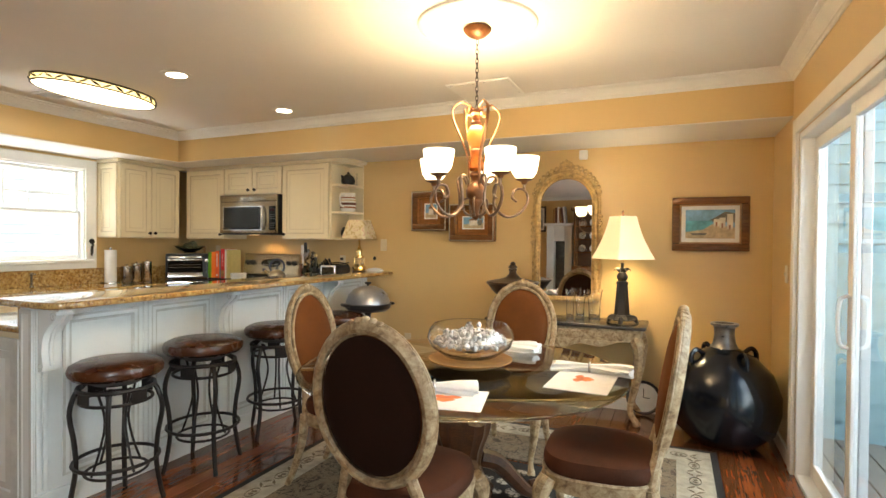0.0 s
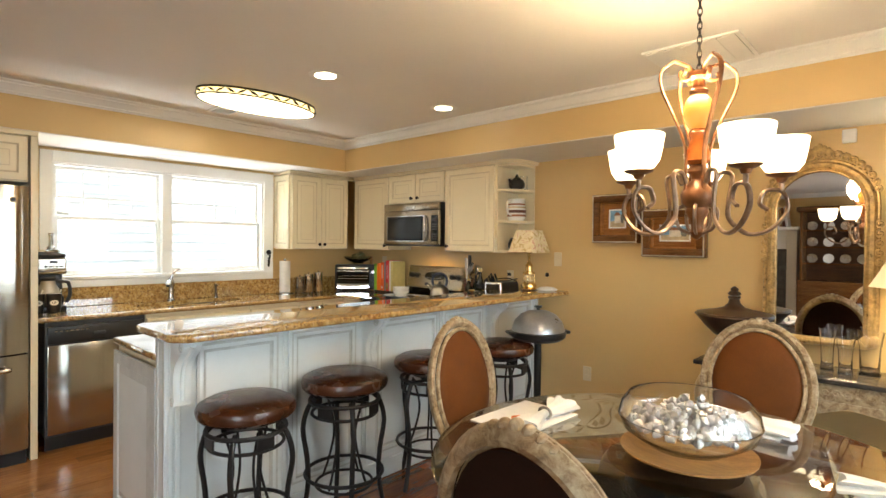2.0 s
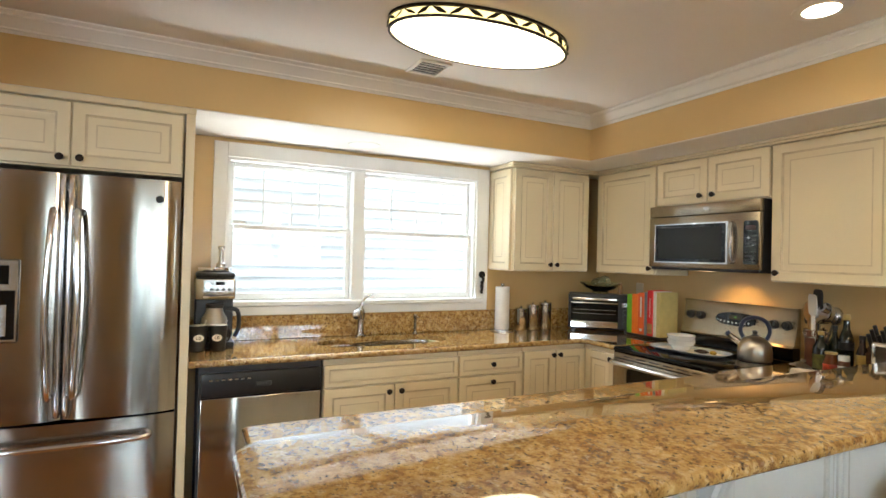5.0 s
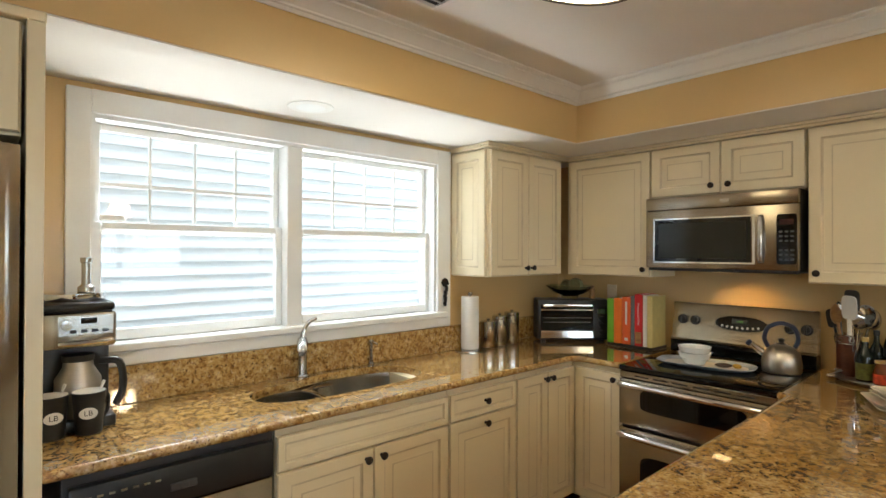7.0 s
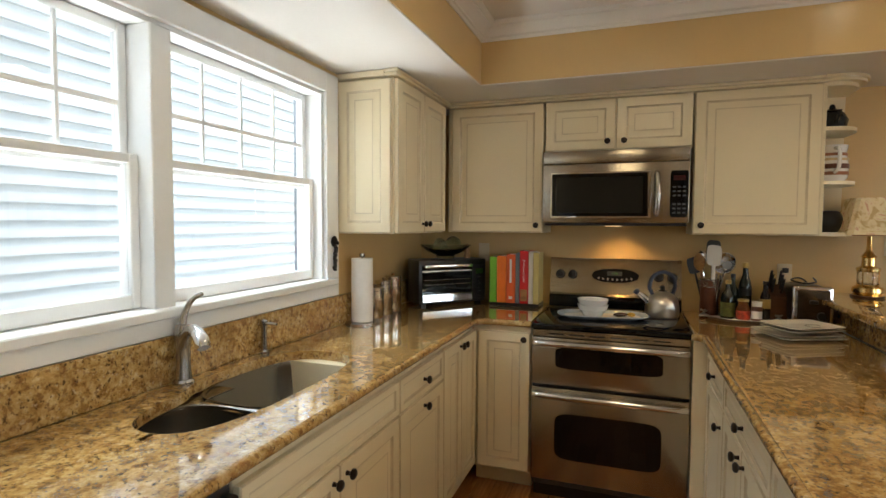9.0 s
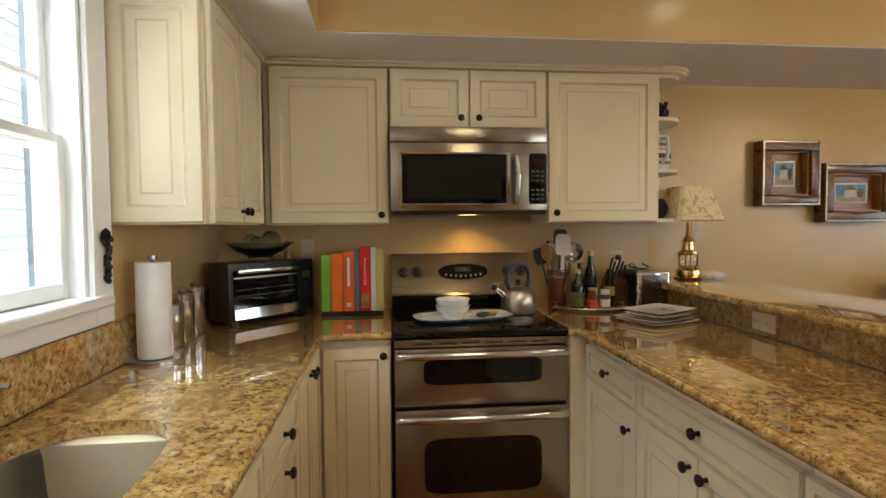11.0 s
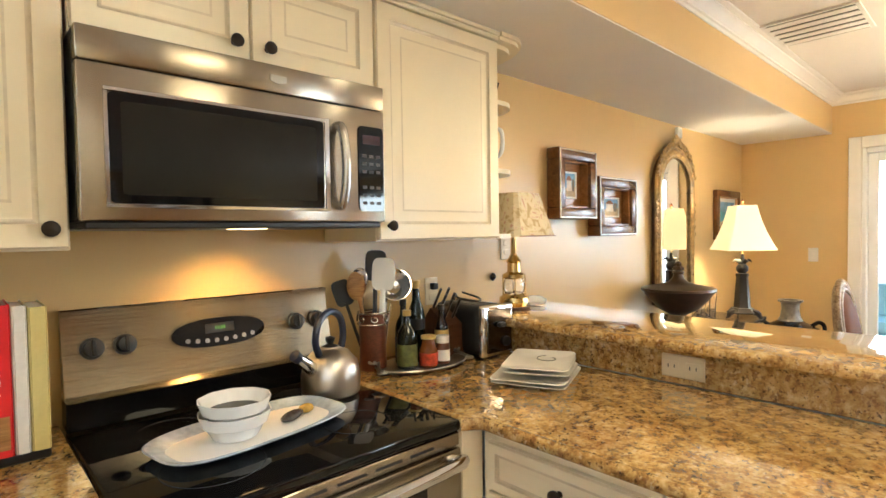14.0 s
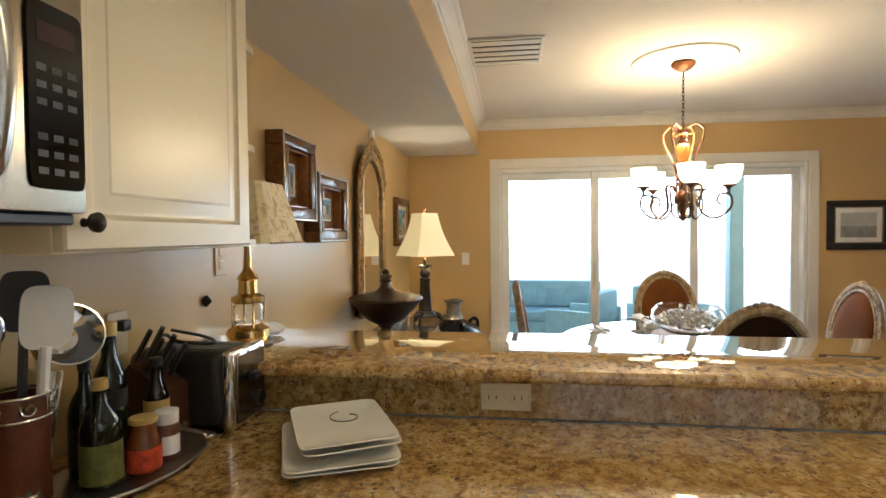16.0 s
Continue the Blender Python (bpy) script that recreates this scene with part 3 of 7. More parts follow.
part("slab", ring_slab(XW + 0.025, CE, 2.32, 3.27, sink_hole, ZB, ZT), GRANITE, top)
g = Geo().prism([(XW + 0.025, 1.655), (CE, 1.655), (CE, 2.32), (XW + 0.025, 2.32)], ZB, ZT)
part("slab", g, GRANITE, top)
inner = arc(CE + 0.07, 4.155 - 0.07, 0.07, 180, 90, 6)
poly = [(XW + 0.025, 3.27), (CE, 3.27)] + inner + [(-4.277, 4.155), (-4.277, YN - 0.002), (XW + 0.025, YN - 0.002)]
part("slab", Geo().prism(poly, ZB, ZT), GRANITE, top)
part("front_edge", Geo().tube([(CE, 1.655, ZT - 0.0172)] + [(x, y, ZT - 0.0172) for x, y in [(CE, 4.08)] + arc(CE + 0.07, 4.085, 0.07, 180, 90, 6)] + [(-4.28, 4.155, ZT - 0.0172)], 0.017, 10), GRANITE, top)
part("backsplash", Geo().box(XW + 0.001, XW + 0.024, 1.66, YN - 0.03, ZT, 1.078, 0.003), GRANITE, top)

SINKSTEEL = steel("satin_sink_steel", (0.34, 0.32, 0.29), 0.24, (3, 3, 3))
snk = thing("kitchen_sink", pose(0, 0, 0), "stainless steel undermount double-bowl sink", "sink")
def bowl(y0, y1, depth):
    cx = -4.915 + (0.026 if y0 < 2.6 else 0.0)
    rim = super_oval(cx, (y0 + y1) / 2, 0.170 if y0 < 2.6 else 0.198, (y1 - y0) / 2, 2.9, 48)
    g = Geo()
    levels = [(1.03, ZB - 0.002), (0.99, ZB - 0.004), (0.97, ZB - 0.03), (0.94, ZB - depth + 0.03), (0.86, ZB - depth + 0.004), (0.4, ZB - depth), (0.12, ZB - depth - 0.003)]
    cy = (y0 + y1) / 2
    vs = [(cx + (x - cx) * k, cy + (y - cy) * k, z) for k, z in levels for x, y in rim]
    n = len(rim)
    fs = [(i * n + k, i * n + (k + 1) % n, (i + 1) * n + (k + 1) % n, (i + 1) * n + k) for i in range(len(levels) - 1) for k in range(n)]
    fs.append(tuple((len(levels) - 1) * n + k for k in range(n)))
    g.add(vs, [tuple(reversed(f)) for f in fs])
    b = part("bowl", g, SINKSTEEL, snk)
    part("drain", Geo().lathe([(0.045, 0), (0.045, 0.004), (0.03, 0.004), (0.028, 0.001)], 20, pose(cx, cy, ZB - depth + 0.001)), CHROME, b)


bowl(2.355, 2.655, 0.15)
bowl(2.680, 3.215, 0.19)
part("divider", Geo().box(-5.05, -4.715, 2.651, 2.684, ZB - 0.05, ZB - 0.004, 0.012, seg=3), CHROME, snk)

part("rim_plate", Geo().box(-5.105, -5.03, 2.60, 2.82, ZB - 0.012, ZB - 0.008, 0.001), SINKSTEEL, snk)
fau = thing("kitchen_faucet", pose(-5.116, 2.695, CTOP), "brushed nickel single-lever kitchen faucet with pull-out spray", "faucet")
part("base_ring", Geo().lathe([(0.033, 0), (0.033, 0.008), (0.028, 0.014), (0.025, 0.016)], 22), NICKEL, fau)
part("body", Geo().lathe([(0.0245, 0.0165), (0.022, 0.05), (0.021, 0.11), (0.026, 0.145), (0.027, 0.165), (0.020, 0.188), (0.0, 0.194)], 22), NICKEL, fau)
turn = pose(0, 0, 0, 0, 0, -27)
part("spout", Geo().tube(smooth_path([(0.005, 0, 0.125), (0.050, 0, 0.168), (0.095, 0, 0.186), (0.135, 0, 0.180)], 5), [0.020 - 0.0002 * i for i in range(16)], 12, m=turn), NICKEL, fau)
part("spray_head", Geo().tube(smooth_path([(0.135, 0, 0.180), (0.165, 0, 0.167), (0.185, 0, 0.145)], 4), [0.019, 0.020, 0.0205, 0.021, 0.0215, 0.022, 0.022, 0.021, 0.018], 12, m=turn), CHROME, fau, "bright spray head")
part("lever", Geo().tube(smooth_path([(0, 0, 0.188), (0.0, 0.008, 0.222), (0.008, 0.030, 0.262), (0.012, 0.068, 0.278)], 5), [0.011] * 6 + [0.009] * 5 + [0.0075] * 5, 9), NICKEL, fau)
solo("soap_dispenser", Geo().lathe([(0.018, 0), (0.018, 0.01), (0.011, 0.016), (0.011, 0.10), (0.014, 0.105), (0.014, 0.13), (0.0, 0.135)], 14).tube([(0, 0, 0.12), (0.06, 0, 0.118)], 0.006), NICKEL,
     pose(-5.130, 3.10, CTOP), "brushed nickel soap dispenser beside the sink", "soap dispenser")

# ---- cabinets ----
KNOB = mesh_of("knob", Geo().lathe([(0.008, 0), (0.006, 0.008), (0.006, 0.014), (0.0155, 0.020), (0.0165, 0.027), (0.011, 0.032), (0.0, 0.033)], 14, pose(0, 0, 0, 90, 0, 0)), BRONZE)
DOOR_STEPS = [(0.0, 0.016), (0.004, 0.020), (0.050, 0.020), (0.055, 0.014), (0.060, 0.0125), (0.068, 0.0125), (0.092, 0.019), (0.098, 0.019)]
DOOR_MI = (0, 1, 0, 1, 1, 0, 0, 1)
DRAW_STEPS = [(0.0, 0.016), (0.004, 0.020), (0.026, 0.020), (0.030, 0.014), (0.036, 0.0135), (0.046, 0.018), (0.050, 0.018)]


def cabinet(name, m, w, d, z0, z1, fronts, label, group, toe=False, paints=None, extra=None):
    """Local x along the front, front plane y = 0 facing -y, z from the floor. fronts: (x0, x1, z0, z1, knob x, knob z or None)."""
    paints = paints or [CREAM, GLAZE]
    t = thing(name, m, label, "cabinet", group)
    g = Geo()
    if toe:
        g.box(0.001, w - 0.001, 0, d, 0.10, z1, 0.002)
        g.box(0.001, w - 0.001, 0.07, d, 0, 0.10)
    else:
        g.box(0.001, w - 0.001, 0, d, z0, z1, 0.002)
    part("body", g, paints, t)
    for x0, x1, a, b, kx, kz in fronts:
        small = min(b - a, x1 - x0) < 0.21
        dr = part("drawer_front" if small and b - a < 0.21 else "door", Geo().rings(x1 - x0, b - a, DRAW_STEPS if small else DOOR_STEPS, DOOR_MI, pose(x0, -0.001, a)), paints, t)
        if kz is not None:
            kk = part("knob", KNOB, None, dr, m=pose(kx, -0.020, kz))
    return t


def west(y, x):
    return pose(x, y, 0, 0, 0, 90)             # front faces +x, local x runs to +y
def north(x, y):
    return pose(x, y, 0)
def bar_side(y, x):
    return pose(x, y, 0, 0, 0, -90)            # front faces -x, local x runs to -y


FX = -4.600
gp = "base cabinets"
lab = "cream glazed base cabinet with raised-panel fronts"
zt = ZB - 0.002
cabinet("base_cabinet", west(2.325, FX), 0.837, 0.565, 0, ZB - 0.20, [(0.004, 0.833, 0.735, 0.862, 0, None), (0.004, 0.416, 0.115, 0.728, 0.38, 0.69), (0.420, 0.833, 0.115, 0.728, 0.455, 0.69)], "cream glazed sink base cabinet with two doors", gp, True)
# rail behind the false drawer front of the sink base
solo("sink_front_rail", Geo().box(0, 0.835, 0, 0.02, ZB - 0.20, zt, 0.001), CREAM, west(2.326, FX), "cream rail across the sink base", "cabinet")
cabinet("base_cabinet", west(3.165, FX), 0.478, 0.565, 0, zt, [(0.004, 0.474, 0.735, 0.862, 0.24, 0.80), (0.004, 0.474, 0.115, 0.728, 0.24, 0.69)], lab + " and drawer", gp, True)
cabinet("base_cabinet", west(3.646, FX), 0.53, 0.565, 0, zt, [(0.004, 0.262, 0.115, 0.862, 0.235, 0.83), (0.266, 0.526, 0.115, 0.862, 0.29, 0.83)][:2], "cream glazed corner cabinet with folding door", gp, True)
cabinet("base_cabinet", north(-4.598, 4.180), 0.318, 0.63, 0, zt, [(0.03, 0.315, 0.115, 0.862, 0.285, 0.83)], "cream glazed narrow corner cabinet beside the range", gp, True)
PX = -3.43
cabinet("base_cabinet", bar_side(4.12, PX), 0.49, 0.60, 0, zt, [(0.03, 0.486, 0.735, 0.862, 0.255, 0.80), (0.03, 0.486, 0.115, 0.728, 0.44, 0.65)], lab + " and drawer", gp, True)
cabinet("base_cabinet", bar_side(3.628, PX), 0.72, 0.60, 0, zt, [(0.004, 0.716, 0.735, 0.862, 0.36, 0.80), (0.004, 0.358, 0.115, 0.728, 0.32, 0.69), (0.362, 0.716, 0.115, 0.728, 0.40, 0.69)], "wide cream glazed base cabinet with drawer", gp, True)
cabinet("base_cabinet", bar_side(2.906, PX), 0.55, 0.60, 0, zt, [(0.004, 0.546, 0.735, 0.862, 0.275, 0.80), (0.004, 0.546, 0.115, 0.728, 0.05, 0.69)], lab + " and drawer", gp, True)
cabinet("base_cabinet", bar_side(2.354, PX), 0.535, 0.60, 0, zt, [(0.004, 0.531, 0.735, 0.862, 0.27, 0.80), (0.004, 0.531, 0.115, 0.728, 0.05, 0.69)], lab + " and drawer", gp, True)
solo("filler_panel", Geo().box(-3.508, -3.43, 4.125, 4.80, 0.02, zt, 0.001), CREAM, pose(0, 0, 0), "cream filler panel beside the range", "cabinet")

gu = "wall cabinets"
UY = 4.512
side_cab = cabinet("wall_cabinet", west(3.728, -4.868), 0.684, 0.304, 1.385, 2.135, [(0.006, 0.340, 1.39, 2.125, 0.312, 1.435), (0.344, 0.680, 1.39, 2.125, 0.372, 1.435)], "cream glazed two-door wall cabinet beside the window", gu)
part("end_panel", Geo().rings(0.285, 0.735, DOOR_STEPS, DOOR_MI, pose(0, 0, 0)), [CREAM, GLAZE], side_cab, m=west(3.728, -4.868).inverted() @ pose(-5.163, 3.7275, 1.39))
cabinet("wall_cabinet", north(-4.866, UY), 0.588, 0.31, 1.385, 2.135, [(0.03, 0.584, 1.39, 2.13, 0.55, 1.43)], "cream glazed corner wall cabinet with one door", gu)
cabinet("wall_cabinet", north(-4.274, UY), 0.776, 0.31, 1.846, 2.135, [(0.004, 0.386, 1.852, 2.13, 0.345, 1.895), (0.390, 0.772, 1.852, 2.13, 0.432, 1.895)], "cream glazed short wall cabinet above the microwave", gu)
cabinet("wall_cabinet", north(-3.494, UY), 0.572, 0.31, 1.385, 2.135, [(0.004, 0.568, 1.39, 2.13, 0.04, 1.435)], "cream glazed wall cabinet with one tall door", gu)
cabinet("wall_cabinet", west(0.70, -4.56), 0.905, 0.60, 1.83, 2.135, [(0.01, 0.450, 1.838, 2.128, 0.415, 1.875), (0.454, 0.90, 1.838, 2.128, 0.49, 1.875)], "cream glazed two-door cabinet above the refrigerator", gu)
solo("cabinet_side_panel", Geo().box(XW, -4.53, 1.612, 1.652, 0, 2.135, 0.002), CREAM, pose(0, 0, 0), "tall cream panel beside the refrigerator", "cabinet panel")
g = Geo()
for a, b, c in ((-4.866, -2.92, UY - 0.024),):
    g.box(a, b, c, c + 0.06, 2.136, 2.152, 0.004).box(a, b, c - 0.008, c + 0.06, 2.1525, SOFFIT - 0.008, 0.004)
g.box(-4.91, -4.844, 3.705, 4.486, 2.136, 2.152, 0.004).box(-4.91, -4.836, 3.697, 4.478, 2.1525, SOFFIT - 0.008, 0.004).box(XW, -4.911, 3.705, 3.74, 2.136, 2.166, 0.004)
g.box(-4.60, -4.535, 0.70, 1.655, 2.136, SOFFIT - 0.008, 0.004)
structure("cabinet_crown_trim", g, CREAM, "cream crown trim above the wall cabinets")

# open quarter-round shelves at the end of the run
sh = thing("corner_shelf", pose(-2.921, YN, 0), "cream open end shelf unit with rounded shelves", "shelf")
part("side_panel", Geo().box(0, 0.016, -0.318, -0.001, 1.385, 2.135, 0.002), CREAM, sh)
part("back_panel", Geo().box(0.016, 0.185, -0.014, -0.001, 1.385, 2.135, 0.002), CREAM, sh)
for z in (1.385, 1.640, 1.905, 2.12):
    q = [(0.0165, -0.015)] + [(0.0165, -0.312)] + arc(0.05, -0.16, 0.135, -80, 0, 8, 0.152)[0:] + [(0.185, -0.015)]
    part("shelf_board", Geo().prism(q, z, z + 0.018), CREAM, sh)
g = Geo()
q = [(0.0, -0.002), (0.0, -0.345)] + arc(0.05, -0.17, 0.165, -75, 0, 8, 0.18) + [(0.215, -0.002)]
part("top_moulding", g.prism(q, 2.139, 2.152).prism([(x * 1.04, y * 1.03 - 0.001) for x, y in q], 2.1525, 2.167), CREAM, sh)

# ---- bar ----
bt = [(-2.90, 4.826), (-2.90, 1.80)] + arc(-2.82, 1.80, 0.08, 180, 270, 8)[1:] + arc(-2.49, 1.82, 0.10, 270, 360, 8) + [(-2.39, 4.826)]
bar = thing("breakfast_bar", pose(0, 0, 0), "pale painted panelled breakfast bar with granite top", "bar")
part("top", mesh_of("top", slab(bt, BARTOP - 0.034, BARTOP, r=0.013), GRANITE, 15), None, bar, "polished golden granite bar top")
KX = -2.69
part("knee_wall", Geo().box(-2.798, KX, 1.80, YN - 0.002, 0, BARTOP - 0.035, 0.002), BARWHITE, bar)
part("end_panel", Geo().rings(0.605, 0.83, [(0, 0.012), (0.06, 0.012), (0.068, 0.004), (0.10, 0.011), (0.104, 0.011)], DOOR_MI, pose(-3.405, 1.800, 0.04)), [BARWHITE, BARGLAZE], bar)
part("end_panel", Geo().rings(0.10, 0.96, [(0, 0.008), (0.02, 0.008), (0.025, 0.003)], DOOR_MI, pose(-2.795, 1.800, 0.06)), [BARWHITE, BARGLAZE], bar)
part("splash", Geo().box(-2.822, -2.7985, 1.80, YN - 0.002, CTOP, BARTOP - 0.035, 0.002), GRANITE, bar, "golden granite splash")
PS = [(0, 0.010), (0.012, 0.012), (0.03, 0.012), (0.036, 0.004), (0.046, 0.002), (0.075, 0.008)]
for y0, y1 in ((1.93, 2.345), (2.42, 2.85), (3.01, 3.545), (3.62, 4.05), (4.21, 4.69)):
    part("panel", Geo().rings(y1 - y0, 0.82, PS, (0, 1, 0, 1, 1, 0), pose(KX, y0, 0.16, 0, 0, 90)), [BARWHITE, BARGLAZE], bar)
for y in (1.805, 2.372, 2.895, 3.572, 4.10, 4.73):
    part("stile", Geo().box(KX, KX + 0.012, y, y + 0.022, 0.12, 1.03, 0.003).box(KX, KX + 0.012, y + 0.032, y + 0.054, 0.12, 1.03, 0.003), BARWHITE, bar)
part("plinth", Geo().box(KX, KX + 0.018, 1.80, YN - 0.02, 0, 0.11, 0.004), BARWHITE, bar)
CORB = [(0, 0), (0.016, 0.0), (0.034, 0.006), (0.042, 0.030), (0.036, 0.058), (0.030, 0.095), (0.034, 0.140), (0.050, 0.185), (0.080, 0.222), (0.116, 0.246), (0.140, 0.266), (0.150, 0.286), (0.142, 0.300), (0.165, 0.304), (0.165, 0.322), (0, 0.322)]
for y in (1.80, 2.885, 4.09):
    m = pose(KX + 0.012, y + 0.09, 0.717) @ Matrix(((1, 0, 0, 0), (0, 0, -1, 0), (0, 1, 0, 0), (0, 0, 0, 1)))
    cb = part("corbel", Geo().prism(CORB, 0, 0.078, m), BARWHITE, bar, "carved scroll corbel")
    part("scroll", Geo().tube([(0.126 + a, 0.276 + b, 0.081) for a, b in spiral(0, 0, 0.020, 0.004, 120, 520, 16)], 0.0035, 5, m=m), BARGLAZE, cb)
    part("scroll", Geo().tube([(0.022 + a, 0.028 + b, 0.081) for a, b in spiral(0, 0, 0.014, 0.003, 60, 460, 16)], 0.003, 5, m=m), BARGLAZE, cb)
    part("leaf_rib", Geo().tube([(x + 0.004, z, 0.039) for x, z in CORB[3:12]], 0.011, 7, m=m), BARWHITE, cb)
pen = thing("peninsula_worktop", pose(0, 0, 0), "polished golden granite worktop behind the bar", "worktop")
part("slab", mesh_of("slab", slab([(-3.463, 1.80), (-2.8225, 1.80), (-2.8225, YN - 0.002), (-3.507, YN - 0.002), (-3.507, 4.13), (-3.463, 4.09)], ZB, ZT, r=0.012), GRANITE, 15), None, pen)
part("front_edge", Geo().tube([(-3.463, 1.81, ZT - 0.0172), (-3.463, 4.09, ZT - 0.0172), (-3.507, 4.13, ZT - 0.0172)], 0.0168, 10), GRANITE, pen)
out = thing("outlet_plate", pose(-2.822, 3.843, 0.985, 0, 0, -90), "almond double outlet plate on the granite splash", "outlet")
ALMOND = paint("almond_plastic", (0.72, 0.62, 0.42), 0.4, 0.03, 10)
part("plate", Geo().box(-0.066, 0.066, -0.006, -0.0005, -0.036, 0.036, 0.003), ALMOND, out)
for x in (-0.033, 0.033):
    part("socket", Geo().box(x - 0.022, x + 0.022, -0.0085, -0.006, -0.016, 0.016, 0.002), ALMOND, out)
    part("slot", Geo().box(x - 0.012, x - 0.009, -0.0092, -0.0086, -0.006, 0.006).box(x + 0.007, x + 0.010, -0.0092, -0.0086, -0.005, 0.005), DARKGREY, out)

# ---- refrigerator ----
fr = thing("refrigerator", pose(-4.50, 0.712, 0, 0, 0, 90), "stainless steel french-door refrigerator with bottom freezer", "refrigerator")
W = 0.888
part("body", Geo().box(0.004, W - 0.004, 0.05, 0.66, 0.02, 1.79, 0.006), DARKGREY, fr)


def bowed(x0, x1, z0, z1, depth=0.05, bow=0.020, r=0.012):
    """A door with a gently bowed front facing -y."""
    n = 12
    pts = []
    for i in range(n + 1):
        t = i / n
        e = min(t, 1 - t) * (x1 - x0)
        edge = r - math.sqrt(max(0, r * r - max(0, r - e) ** 2))
        pts.append((x0 + (x1 - x0) * t, -bow * math.sin(math.pi * t) + edge))
    poly = pts + [(x1, depth), (x0, depth)]
    return Geo().prism(poly, z0, z1)


h = W / 2
fd = part("door", bowed(0, h - 0.003, 0.72, 1.80), STEELV, fr)
for k, x in ((0, h - 0.045), (1, h + 0.045)):
    if k:
        fd2 = part("door", bowed(h + 0.003, W, 0.72, 1.80), STEELV, fr)
    p = smooth_path([(x, -0.010, 1.63), (x, -0.055, 1.60), (x + (0.012 if k else -0.012), -0.072, 1.23), (x, -0.055, 0.86), (x, -0.010, 0.83)], 6)
    part("handle", Geo().tube(p, 0.014, 10), CHROME, fd2 if k else fd, "bowed steel bar handle")
for x, d in ((h - 0.016, fd), (h + 0.016, fd2)):
    part("edge_trim", Geo().tube(smooth_path([(x, 0.000, 0.735), (x, -0.012, 0.80), (x, -0.016, 1.26), (x, -0.012, 1.73), (x, 0.0, 1.79)], 5), 0.0125, 10), CHROME, d, "polished full-height edge trim")
dsp = part("dispenser", Geo().box(0.050, 0.290, -0.030, 0.0, 1.07, 1.42, 0.006), STEEL, fd, "steel and black ice and water dispenser")
part("display", Geo().box(0.085, 0.255, -0.033, -0.0302, 1.315, 1.395, 0.002), BLACKGLOSS, dsp)
part("dispenser_recess", Geo().box(0.062, 0.278, -0.032, -0.0302, 1.085, 1.290, 0.003), BLACKGLOSS, dsp)
part("dispenser_chute", Geo().prism([(0.11, -0.044), (0.23, -0.044), (0.25, -0.0325), (0.09, -0.0325)], 1.10, 1.23), NICKEL, dsp)
frz = part("freezer_drawer", bowed(0, W, 0.09, 0.708), STEELV, fr)
part("handle", Geo().tube(smooth_path([(0.10, -0.010, 0.625), (0.14, -0.055, 0.625), (W / 2, -0.075, 0.625), (W - 0.14, -0.055, 0.625), (W - 0.10, -0.010, 0.625)], 6), 0.014, 10), CHROME, frz, "bowed steel bar handle")
part("kick_plate", Geo().box(0.01, W - 0.01, 0.01, 0.05, 0.0, 0.082, 0.004), BLACK, fr)
part("badge", Geo().lathe([(0.017, 0), (0.017, 0.003), (0, 0.004)], 18, pose(0.80, -0.0105, 1.71, 90, 0, 0)), DARKGREY, fr)

# ---- dishwasher ----
dw = thing("dishwasher", west(1.70, FX), "stainless steel dishwasher with black control panel", "dishwasher")
part("body", Geo().box(0.0, 0.62, 0.0, 0.56, 0.10, zt, 0.002), DARKGREY, dw)
part("door", Geo().box(0.012, 0.608, -0.03, -0.001, 0.12, 0.735, 0.005, seg=2), STEELV, dw)
cp = part("control_panel", Geo().box(0.012, 0.608, -0.038, -0.001, 0.742, 0.862, 0.008, seg=2), BLACK, dw, "black control panel")
part("latch", Geo().box(0.27, 0.35, -0.046, -0.038, 0.785, 0.81, 0.004).box(0.30, 0.325, -0.048, -0.046, 0.79, 0.805, 0.001), DARKGREY, cp)
for i in range(7):
    part("button", Geo().box(0.05 + i * 0.03, 0.066 + i * 0.03, -0.0405, -0.038, 0.825, 0.832), NICKEL, cp)
part("toe_kick", Geo().box(0.01, 0.61, 0.04, 0.06, 0.0, 0.10), BLACK, dw)

# ---- range ----
rg = thing("double_oven_range", pose(-4.27, 4.155, 0.012), "stainless steel double-oven electric range with black glass top", "range")
W = 0.758
part("body", Geo().box(0.002, W - 0.002, 0.0, 0.66, 0.06, 0.885, 0.003), DARKGREY, rg)
part("cooktop", Geo().box(0, W, -0.03, 0.615, 0.886, 0.914, 0.007, seg=2), BLACKGLOSS, rg, "black ceramic glass cooktop")
RINGM = paint("burner_marking", (0.05, 0.05, 0.052), 0.1, 0.05, 6, 50, 0)
for x, y, r in ((0.20, 0.15, 0.105), (0.56, 0.15, 0.085), (0.20, 0.44, 0.08), (0.56, 0.44, 0.10)):
    part("burner_mark", Geo().tube([(x + r * math.cos(a * math.pi / 20), y + r * math.sin(a * math.pi / 20), 0.9141) for a in range(40)], 0.0012, 4, True), RINGM, rg)
part("vent_strip", Geo().box(0.004, W - 0.004, -0.028, -0.001, 0.848, 0.884, 0.003), STEEL, rg)
for i in range(6):
    part("vent_slot", Geo().box(0.09 + i * 0.10, 0.165 + i * 0.10, -0.0295, -0.0281, 0.862, 0.868), BLACK, rg)


